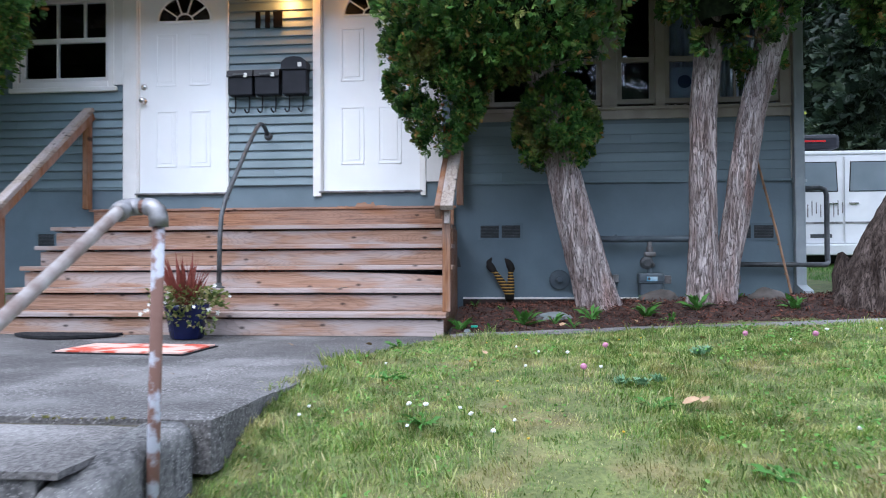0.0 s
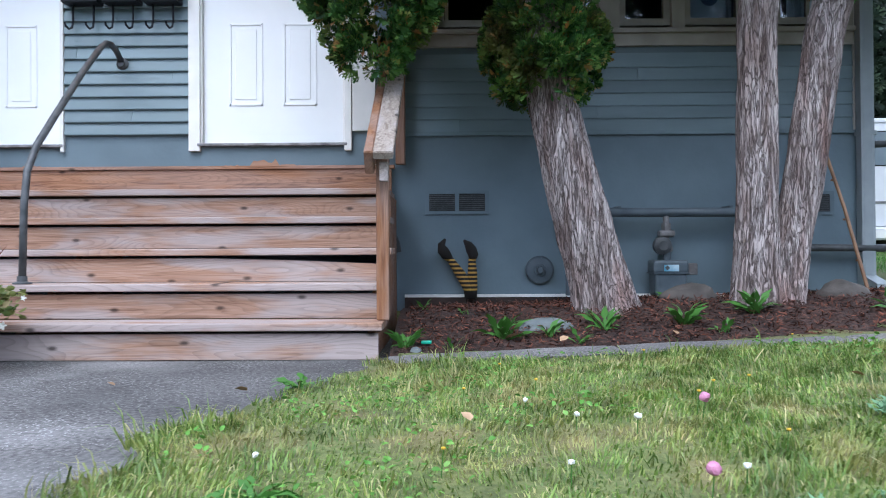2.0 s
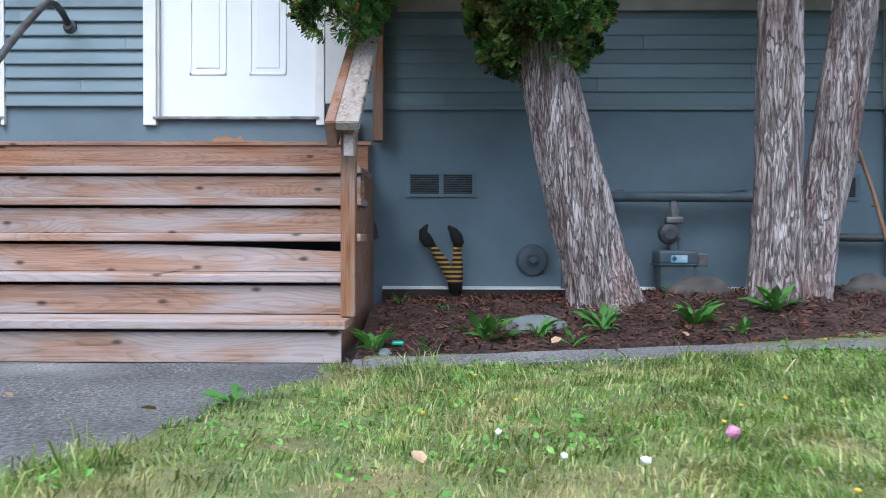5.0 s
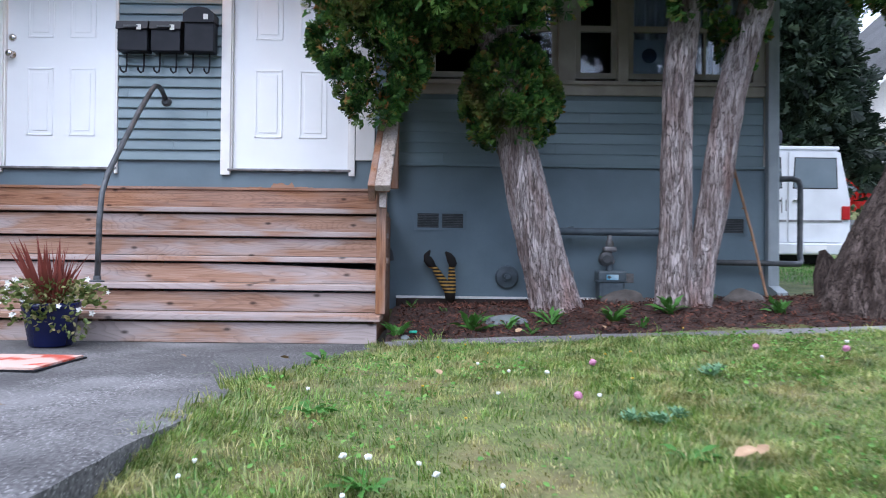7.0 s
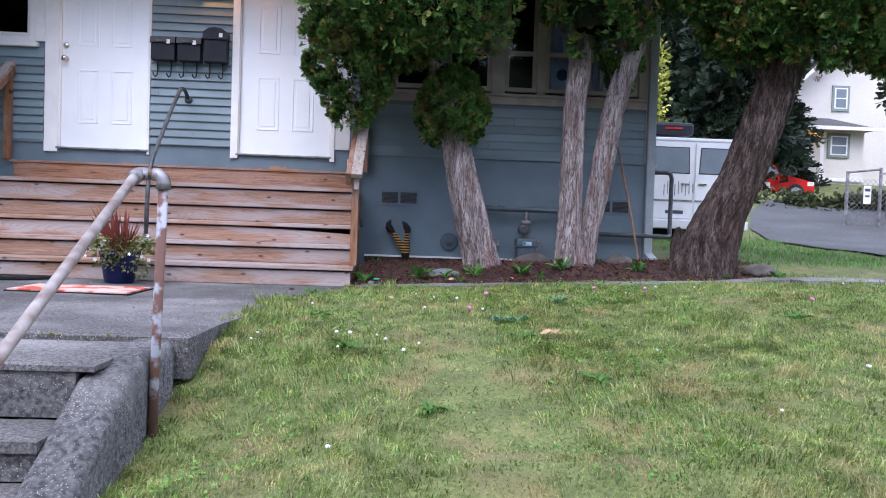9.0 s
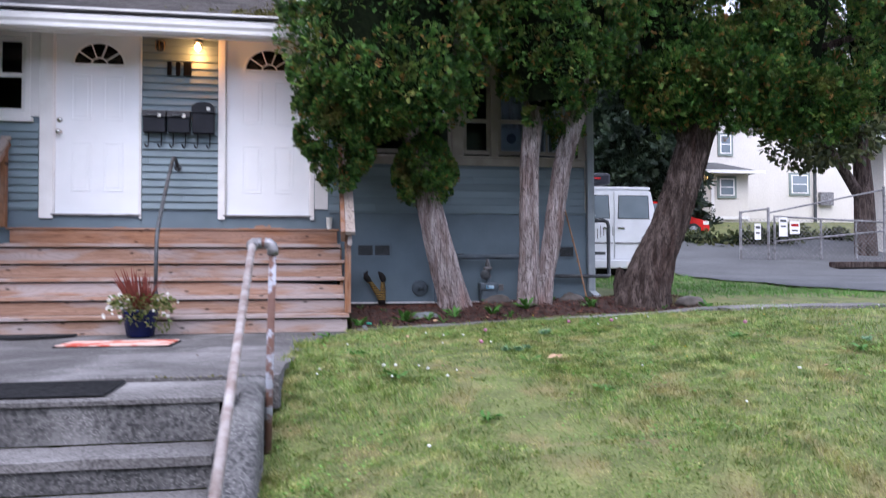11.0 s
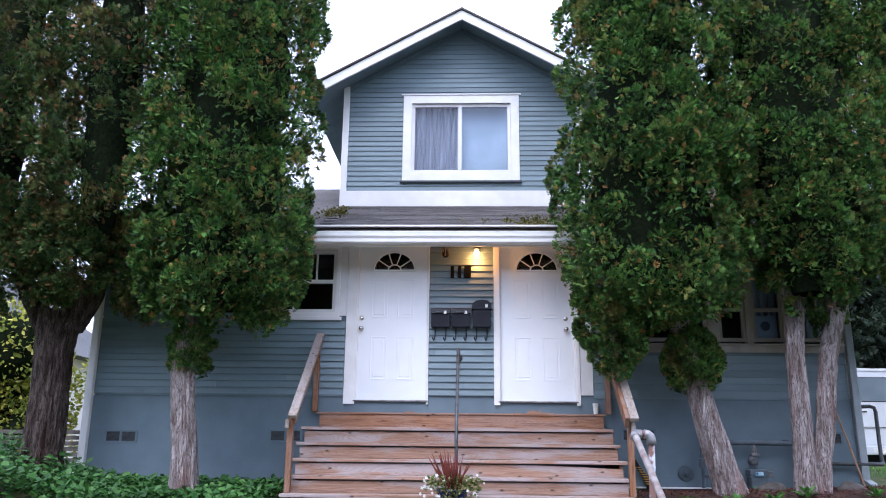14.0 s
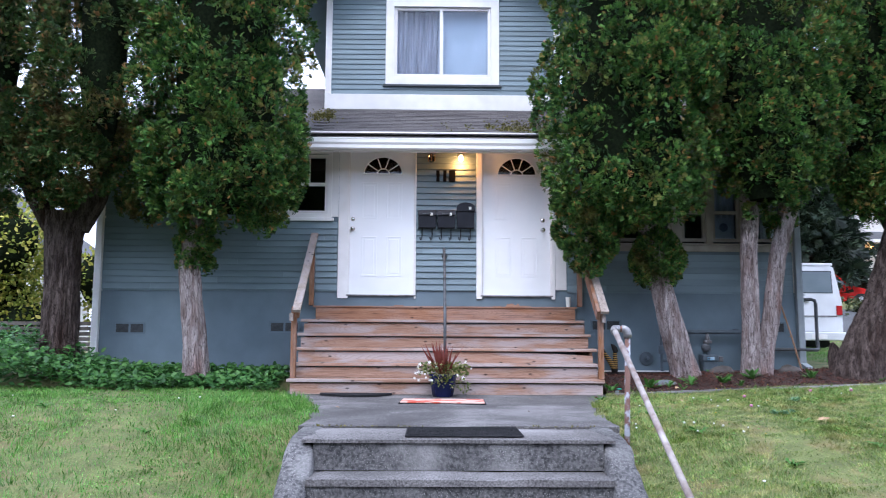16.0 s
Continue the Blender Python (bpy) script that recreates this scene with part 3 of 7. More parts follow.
def leaves(pos, tip, size, template, rng, roll=None):
    """Many small leaves: each template corner (along tip, across, lift) is laid at pos with a random roll about tip."""
    n = len(pos)
    tip = tip / np.linalg.norm(tip, axis=1, keepdims=True)
    r = rng.normal(size=(n, 3)) if roll is None else roll + 0.35 * rng.normal(size=(n, 3))
    side = np.cross(tip, r)
    side /= np.linalg.norm(side, axis=1, keepdims=True) + 1e-9
    up = np.cross(side, tip)
    T = np.asarray(template)
    v = pos[:, None, :] + size[:, None, None] * (T[None, :, 0:1] * tip[:, None, :] + T[None, :, 1:2] * side[:, None, :] + T[None, :, 2:3] * up[:, None, :])
    return v.reshape(-1, 3)


FAN = [(0, 0, 0), (0.45, -0.62, 0.1), (0.42, -0.3, 0.04), (0.85, -0.36, 0.2), (0.6, -0.1, 0.06), (1.0, 0.02, 0.2), (0.58, 0.12, 0.05), (0.8, 0.42, 0.18), (0.4, 0.3, 0.03), (0.42, 0.62, 0.1)]
FAN_F = [(0, i, i + 1) for i in range(1, 9)]
SPRAY = [(0, 0, 0), (0.52, -0.56, -0.1), (0.62, -0.46, 0.12), (0.84, -0.3, 0.02), (0.91, -0.19, 0.22), (1.0, -0.04, 0.0), (1.02, 0.09, 0.2), (0.88, 0.24, -0.06), (0.8, 0.36, 0.16), (0.58, 0.5, 0.0), (0.48, 0.6, 0.2)]
SPRAY_F = [(0, 1, 2), (0, 3, 4), (0, 5, 6), (0, 7, 8), (0, 9, 10)]
OVAL = [(0, 0, 0), (0.3, -0.3, 0.08), (0.7, -0.26, 0.1), (1, 0, -0.02), (0.7, 0.26, 0.1), (0.3, 0.3, 0.08)]
OVAL_F = [(0, i, i + 1) for i in range(1, 5)]


def fan_mesh(name, pos, tip, size, material, parent=None, template=FAN, tri=FAN_F, rng=RNG, roll=None):
    v = leaves(pos, tip, size, template, rng, roll)
    k = len(template)
    f = (np.asarray(tri)[None] + (np.arange(len(pos)) * k)[:, None, None]).reshape(-1, 3)
    return raw(name, v, f, material, parent)


def waves(p, seed):
    """Smooth noise in about -1..1 for arrays of points."""
    s = np.random.default_rng(seed)
    out = np.zeros(len(p))
    for k in range(5):
        w = s.normal(size=3) * (1.3 + 0.9 * k)
        out += np.sin(p @ w + s.uniform(0, 6.28)) / (1 + 0.5 * k)
    return out / 2.2


def smooth(a, b, x):
    t = np.clip((x - a) / (b - a), 0, 1)
    return t * t * (3 - 2 * t)


PAD_Y = [-5.1, -3.9, -2.8, -2.2, -1.8, -1.4]
PAD_R = [1.16, 1.2, 1.4, 1.6, 1.76, 1.86]
PAD_L = [-1.1, -1.05, -1.3, -1.6, -1.75, -1.9]


def pad_edges(y):
    return float(np.interp(y, PAD_Y, PAD_L)) - 0.1, float(np.interp(y, PAD_Y, PAD_R)) + 0.1


def ground_z(x, y):
    """The height of the ground."""
    x, y = np.asarray(x, float), np.asarray(y, float)
    z = np.where(x > 0, 0.02 + 0.042 * np.clip(x - 1.9, 0, 4), 0.03 + 0.01 * np.clip(-x - 1.9, 0, 4))
    z = z - 0.1 * np.clip(-3.0 - y, 0, 2.2) ** 1.5
    z = z - 0.15 * smooth(2.2, 1.2, np.abs(x)) * smooth(-3.9, -4.95, y)
    z = z - smooth(-5.35, -6.95, y) * (z + 1.0)
    z = z + np.where(y > -1.5, 0.1 * smooth(-1.5, -0.5, y), 0)
    back = 0.03 * np.clip(y, 0, 5.5) + 0.13 * np.clip(y - 5.5, 0, 4.5) + 0.2 * np.clip(y - 10, 0, 6)
    z = z + back * smooth(4.5, 6.5, x)
    z = z + 0.012 * waves(np.stack([x, y, 0 * x], -1).reshape(-1, 3) * 1.1, 3).reshape(x.shape)
    right, left = np.interp(y, PAD_Y, PAD_R), np.interp(y, PAD_Y, PAD_L)
    inside = (x < right) & (x > left) & (y < -0.2)
    low = np.where(y < -4.95, -0.4 - 0.62 * (-4.95 - np.clip(y, -6.55, -4.95)), -0.25)
    return np.where(inside & (y > -6.6), np.minimum(z, low), z)


def on_lawn(x, y):
    right, left = np.interp(y, PAD_Y, PAD_R), np.interp(y, PAD_Y, PAD_L)
    wob = 0.06 * np.sin(y * 9) + 0.04 * np.sin(y * 23 + 1)
    ok = (x > right + wob + 0.02) | (x < left + wob - 0.02)
    ok &= (np.abs(x - 0.03) > 1.2) | (y > -4.35)
    return ok


# ---- the ground ----
def steps_of(stops):
    out = []
    for (a, s), (b, _) in zip(stops, stops[1:]):
        out += list(np.arange(a, b - 1e-6, s))
    return np.array(out + [stops[-1][0]])


def build_ground():
    xs = steps_of([(-150, 20), (-30, 3), (-9, 0.4), (-5, 0.1), (7, 0.2), (12, 0.6), (30, 3), (60, 20), (160, 20)])
    ys = steps_of([(-90, 10), (-20, 2), (-8.3, 0.3), (-7.1, 0.1), (-1.0, 0.25), (6, 0.6), (20, 3), (50, 10), (160, 10)])
    X, Y = np.meshgrid(xs, ys)
    Z = ground_z(X, Y) - 0.16 * smooth(-6.9, -7.1, Y)
    # a road and a pavement by the street
    v = np.stack([X, Y, Z], -1).reshape(-1, 3)
    n, m = len(ys), len(xs)
    i = np.arange(n - 1)[:, None] * m + np.arange(m - 1)[None]
    f = np.stack([i, i + 1, i + m + 1, i + m], -1).reshape(-1, 4)
    return tagged(raw("ground", v, f, SOIL, smooth=True), "grassy lawn soil sloping down to the street", "ground", kind="structure")


build_ground()
tagged(solid("pavement", B(-40, 40, -8.45, -6.95, -1.2, -0.97, 0.01), CONC), "grey concrete street pavement below the lawn bank", "pavement", kind="structure")
tagged(solid("road", B(-60, 60, -22, -8.6, -1.3, -0.994), ASPHALT), "dark asphalt road", "road", kind="structure")
tagged(solid("kerb", B(-40, 40, -8.6, -8.45, -1.2, -0.965, 0.015), CONC), "worn concrete kerb between pavement and road", "kerb", kind="structure")


def slab_sheet(x0, x1, y0, y1, z0, seed, amp=0.006, nx=40, ny=40, thick=0.2, edges=None):
    """A cast slab with an uneven top and slightly ragged rim."""
    bm = bmesh.new()
    g = [[None] * (nx + 1) for _ in range(ny + 1)]
    for j in range(ny + 1):
        for i in range(nx + 1):
            y = y0 + (y1 - y0) * j / ny
            xa, xb = edges(y) if edges else (x0, x1)
            x = xa + (xb - xa) * i / nx
            rim = (i in (0, nx)) or (j in (0, ny))
            q = noise.noise(Vector((x * 9, y * 9, seed)))
            if rim:
                x += 0.012 * q * (i in (0, nx))
                y += 0.012 * q * (j in (0, ny))
            z = z0 + amp * noise.noise(Vector((x * 2.1, y * 2.1, seed))) + 0.4 * amp * noise.noise(Vector((x * 9, y * 9, seed))) - (0.008 if rim else 0)
            g[j][i] = bm.verts.new((x, y, z))
    for j in range(ny):
        for i in range(nx):
            bm.faces.new((g[j][i], g[j][i + 1], g[j + 1][i + 1], g[j + 1][i]))
    rim = [g[0][i] for i in range(nx + 1)] + [g[j][nx] for j in range(1, ny + 1)] + [g[ny][i] for i in range(nx - 1, -1, -1)] + [g[j][0] for j in range(ny - 1, 0, -1)]
    low = [bm.verts.new((v.co.x, v.co.y, z0 - thick)) for v in rim]
    for k in range(len(rim)):
        l = (k + 1) % len(rim)
        bm.faces.new((rim[k], low[k], low[l], rim[l]))
    bm.faces.new(low)
    return bm


walkway = thing("walkway", (0, -3, -0.2), "cracked grey concrete walkway slab before the wooden steps", "walkway", kind="structure")
part("slab", slab_sheet(-1.9, 1.87, -4.45, -0.1, 0.0, 2, nx=50, ny=60, edges=pad_edges), WALKC, walkway)
CRACKM = M("crack_dirt", (0.04, 0.035, 0.025), (0.09, 0.075, 0.045), scale=30, rough=1, bump=0.8)
part("joint_dirt", B(-1.1, 1.2, -4.51, -4.43, -0.2, -0.03), CRACKM, walkway, "dirt-filled joint")

# concrete steps down to the street, with sloping side walls
entry = thing("concrete_steps", (0, -5.55, -1.0), "old exposed-aggregate concrete steps with sloping side walls", "steps")
part("landing", slab_sheet(-1.04, 1.1, -5.09, -4.485, -0.018, 5, nx=30, ny=14, thick=0.03), CONC, entry)
for k in range(6):
    y1 = -5.07 - 0.285 * k
    top = -0.078 - 0.155 * k
    if k:
        part("tread", slab_sheet(-0.96, 1.02, y1 - 0.02, y1 + 0.29, top, 6 + k, nx=24, ny=8, thick=0.05), CONC, entry)
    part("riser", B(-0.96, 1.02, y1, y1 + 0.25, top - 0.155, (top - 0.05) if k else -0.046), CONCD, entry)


def cheek(x0, x1, seed):
    """A side wall whose rounded top slopes down with the steps."""
    bm = bmesh.new()
    prof = [(-4.13, -0.015), (-4.5, -0.025), (-4.72, -0.075), (-4.95, -0.22), (-5.3, -0.42), (-5.8, -0.7), (-6.25, -0.86), (-6.34, -0.9), (-6.34, -1.05)]
    ys = np.linspace(0, 1, 60)
    py = np.interp(ys, np.linspace(0, 1, len(prof)), [p[0] for p in prof])
    pz = np.interp(ys, np.linspace(0, 1, len(prof)), [p[1] for p in prof])
    rows = []
    for a, b in zip(py, pz):
        ring = []
        for fx, dz in ((0, -1.2), (0, -0.05), (0.06, -0.015), (0.2, 0.004), (0.5, 0.008), (0.8, 0.004), (0.94, -0.015), (1, -0.05), (1, -1.2)):
            q = 0.012 * noise.noise(Vector((fx * 4 + seed, a * 8, b * 8)))
            z = b + dz + q if dz > -1 else min(b - 0.1, -1.05)
            ring.append(bm.verts.new((x0 + (x1 - x0) * fx + q, a - 0.35, z)))
        rows.append(ring)
    for a, b in zip(rows, rows[1:]):
        for k in range(len(a) - 1):
            bm.faces.new((a[k], a[k + 1], b[k + 1], b[k]))
    bm.faces.new(rows[0]); bm.faces.new(rows[-1][::-1])
    return bm


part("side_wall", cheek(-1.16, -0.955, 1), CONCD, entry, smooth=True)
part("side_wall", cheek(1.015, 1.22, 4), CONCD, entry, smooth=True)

# the narrow concrete edging along the planting bed
edging = thing("edging_strip", (3.5, -1.6, 0), "narrow weathered concrete edging between lawn and planting bed", "edging", kind="structure")
EX = [1.86, 2.9, 3.9, 4.9, 5.5, 6.3, 7.4]
for i in range(len(EX) - 1):
    a, b = EX[i] + 0.004, EX[i + 1] - 0.004
    za, zb = (0.03 + 0.042 * min(v - 1.9, 4) + 0.03 * (v > 5.2) for v in (a, b))
    bm = slab_sheet(a, b, -1.74 - 0.22 * (i > 3), -1.47, 0, i, nx=16, ny=5, thick=0.12)
    for v in bm.verts:
        v.co.z += za + (zb - za) * (v.co.x - a) / (b - a)
    part("slab", bm, CONC, edging)

# the mulch bed, heaped against the wall
def bed_z(x, y):
    return 0.0 + 0.035 * smooth(-1.52, -1.4, y) + 0.034 * np.clip(x - 1.9, 0, 3.5) + 0.13 * smooth(-1.5, -0.75, y) - 0.07 * smooth(-0.5, -0.05, y)


bxs, bys = np.arange(1.86, 6.01, 0.05), np.arange(-1.5, 0.06, 0.05)
X, Y = np.meshgrid(bxs, bys)
fade = smooth(6.0, 5.2, X + 0.35 * np.sin(Y * 5))
Z = bed_z(X, Y) * fade + (ground_z(X, Y) - 0.03) * (1 - fade) + 0.012 * waves(np.stack([X, Y, 0 * X], -1).reshape(-1, 3) * 5, 8).reshape(X.shape)
i = np.arange(len(bys) - 1)[:, None] * len(bxs) + np.arange(len(bxs) - 1)[None]
tagged(raw("mulch_bed", np.stack([X, Y, Z], -1).reshape(-1, 3), np.stack([i, i + 1, i + len(bxs) + 1, i + len(bxs)], -1).reshape(-1, 4), MULCH, smooth=True),
       "dark brown bark mulch bed along the house wall", "planting bed", kind="structure")
n = 24000
p = np.stack([RNG.uniform(1.9, 5.55, n), RNG.uniform(-1.46, -0.02, n), np.zeros(n)], 1)
p[:, 2] = bed_z(p[:, 0], p[:, 1]) + RNG.uniform(0.0, 0.02, n)
d = np.stack([RNG.normal(size=n), RNG.normal(size=n), 0.35 * RNG.normal(size=n)], 1)
tagged(fan_mesh("mulch_chips", p, d, RNG.uniform(0.008, 0.036, n), CHIP, template=[(0, -0.12, 0), (1, -0.09, 0.05), (0.95, 0.1, 0.06), (0.05, 0.13, 0.02)], tri=[(0, 1, 2), (0, 2, 3)], roll=np.array([0, 0, 1.0])),
       "loose shredded bark chips", "mulch", kind="stuff")

# asphalt drive at the side
def drive_left(y):
    return np.interp(y, [-6.4, -2, 1, 4, 7, 10, 12], [9.6, 9.0, 8.3, 8.3, 9.0, 10.3, 11.6])


dv, nyv, nxv = [], 40, 24
for j in range(nyv + 1):
    y = -6.4 + 18.4 * j / nyv
    left = float(drive_left(y))
    for i in range(nxv + 1):
        x = left + (26 - left) * (i / nxv) ** 1.4
        dv.append((x, y, float(ground_z(x, y)) + 0.02 + 0.01))
idx = np.arange(nyv)[:, None] * (nxv + 1) + np.arange(nxv)[None]
tagged(raw("driveway", dv, np.stack([idx, idx + 1, idx + nxv + 2, idx + nxv + 1], -1).reshape(-1, 4), ASPHALT, smooth=True), "grey asphalt driveway climbing past the fence", "driveway", kind="structure")

# ---- the house ----
WX0, WX1, TOPZ = -4.62, 4.82, 3.28
DOORS = {"L": (-1.275, -0.41, -1.425, -0.377), "R": (0.527, 1.441, 0.44, 1.5)}
OPEN = [(-1.36, -0.4, 1.195, TOPZ), (0.5, 1.47, 1.195, TOPZ), (-2.55, -1.56, 2.28, 3.14), (2.0, 4.72, 1.92, 3.05)]


def holed_wall(x0, x1, z0, z1, y0, y1, holes):
    """A wall with rectangular openings cut right through."""
    xs = sorted({x0, x1, *[h[0] for h in holes], *[h[1] for h in holes]})
    zs = sorted({z0, z1, *[min(h[2], z1) for h in holes], *[min(h[3], z1) for h in holes]})
    bm = bmesh.new()
    for a, b in zip(xs, xs[1:]):
        for c, e in zip(zs, zs[1:]):
            mx, mz = (a + b) / 2, (c + e) / 2
            if any(h[0] < mx < h[1] and h[2] < mz < h[3] for h in holes):
                continue
            B(a, b, y0, y1, c, e, bm=bm)
    bmesh.ops.remove_doubles(bm, verts=bm.verts[:], dist=1e-5)
    seen = {}
    for f in bm.faces:
        seen.setdefault(tuple(sorted(v.index for v in f.verts)), []).append(f)
    bm.verts.index_update()
    seen = {}
    for f in bm.faces:
        seen.setdefault(tuple(sorted(v.index for v in f.verts)), []).append(f)
    bmesh.ops.delete(bm, geom=[f for fs in seen.values() if len(fs) > 1 for f in fs], context='FACES')
    return bm


wall_front = tagged(solid("wall_front", holed_wall(WX0, WX1, 0.0, TOPZ, 0.0, 0.16, OPEN), SKIRT), "blue-grey painted house front with flat skirting below clapboards", "wall", kind="structure")
tagged(solid("wall_left", B(WX0, WX0 + 0.16, 0.161, 9.0, 0.0, TOPZ), SKIRT), "blue-grey painted side wall", "wall", kind="structure")
tagged(solid("wall_right", B(WX1 - 0.16, WX1, 0.161, 9.0, 0.0, TOPZ), SKIRT), "blue-grey painted side wall", "wall", kind="structure")
tagged(solid("wall_back", B(WX0, WX1, 9.001, 9.16, 0.0, TOPZ), SKIRT), "blue-grey painted back wall", "wall", kind="structure")
# added inner surfaces, near-black so the rooms read as unlit
tagged(solid("floor", B(WX0 + 0.17, WX1 - 0.17, 0.17, 8.99, 0.95, 1.15), DARKROOM), "inner floor in near-black standing for an unlit room", "floor", kind="structure")
tagged(solid("ceiling", B(WX0 + 0.17, WX1 - 0.17, 0.17, 8.99, 3.29, 3.35), DARKROOM), "inner ceiling in near-black standing for an unlit room", "ceiling", kind="structure")
tagged(solid("wall_inner", B(WX0 + 0.17, WX1 - 0.17, 3.0, 3.1, 1.16, 3.28), DARKROOM), "added inner partition in near-black standing for an unlit room", "wall", kind="structure")


def clapboards(parent, x0, x1, z0, z1, step, y, cut, holes, clip=None, lap=0.026):
    """Lapped boards, each an object: thick at its lower edge, broken where an opening or another board end comes."""
    rows = int(round((z1 - z0) / step))
    made = {}
    base = base_of(parent)
    for r in range(rows):
        a, b = z0 + r * step, z0 + (r + 1) * step
        l, h = (x0, x1) if clip is None else clip((a + b) / 2)
        if h - l < 0.1:
            continue
        stops = [l, h]
        gaps = []
        for hx0, hx1, hz0, hz1 in holes:
            if hz0 < (a + b) / 2 < hz1:
                gaps.append((hx0, hx1))
        if cut:
            s = l + (0.7 + 2.4 * ((r * 0.37) % 1))
            while s < h - 0.5:
                stops.append(s)
                s += 3.1
        stops = sorted({*stops, *[v for g in gaps for v in g]})
        for p, q in zip(stops, stops[1:]):
            if q - p < 0.01 or any(g[0] < (p + q) / 2 < g[1] for g in gaps) or q <= l or p >= h:
                continue
            key = (round(q - p, 4), round(b - a, 4))
            if key not in made:
                w = q - p - 0.002
                bm = slab([(-lap, -0.002), (-lap - 0.001, 0.004), (-0.004, step + 0.012), (0.006, step + 0.012), (0.006, -0.002)], 0.0, w, axis='x')
                bmesh.ops.recalc_face_normals(bm, faces=bm.faces[:])
                me = bpy.data.meshes.new("clapboard")
                bm.to_mesh(me); bm.free()
                me.materials.append(BLUE)
                made[key] = me
            ob = new("clapboard", made[key])
            ob.parent = parent
            ob.location = Vector((p + 0.001, y, a)) - base


CASES = [(-1.432, -0.375, 1.0, 4), (0.44, 1.66, 1.0, 4), (-2.7, -1.44, 2.19, 4), (1.9, 4.83, 1.8, 4)]

# water table between siding and skirt
trim = thing("trim", (0, 0, 0), "painted trim boards on the blue house", "trim", kind="structure")
part("drip_board", B(1.66, WX1, -0.02, -0.001, 1.25, 1.272), BLUE, trim)
part("drip_board", B(WX0, -1.425, -0.02, -0.001, 1.25, 1.272), BLUE, trim)
part("corner_board", B(WX1 - 0.09, WX1 + 0.02, -0.022, -0.002, 1.27, 3.2), CREAM, trim)
part("base_flashing", B(1.84, WX1, -0.035, -0.002, 0.205, 0.222), WHITE, trim, "thin white flashing strip")
part("base_board", B(1.84, WX1, -0.03, -0.001, 0.08, 0.204), M("dark_base_board", (0.03, 0.02, 0.018), (0.06, 0.04, 0.034), rough=0.9), trim, "dark stained board at the wall's foot")
# casings
def casing(x0, x1, ox0, ox1, name):
    part("casing", B(ox0, x0 - 0.012, -0.03, -0.001, 1.16, TOPZ, 0.003), WHITE, trim)
    part("casing", B(x1 + 0.012, ox1, -0.03, -0.001, 1.16, TOPZ, 0.003), WHITE, trim)


casing(*DOORS["L"], "L")
casing(*DOORS["R"], "R")
part("wide_board", B(1.505, 1.655, -0.024, -0.001, 1.285, TOPZ, 0.003), WHITE, trim)
part("wide_board", B(-1.548, -1.43, -0.022, -0.001, 2.26, TOPZ, 0.003), WHITE, trim)


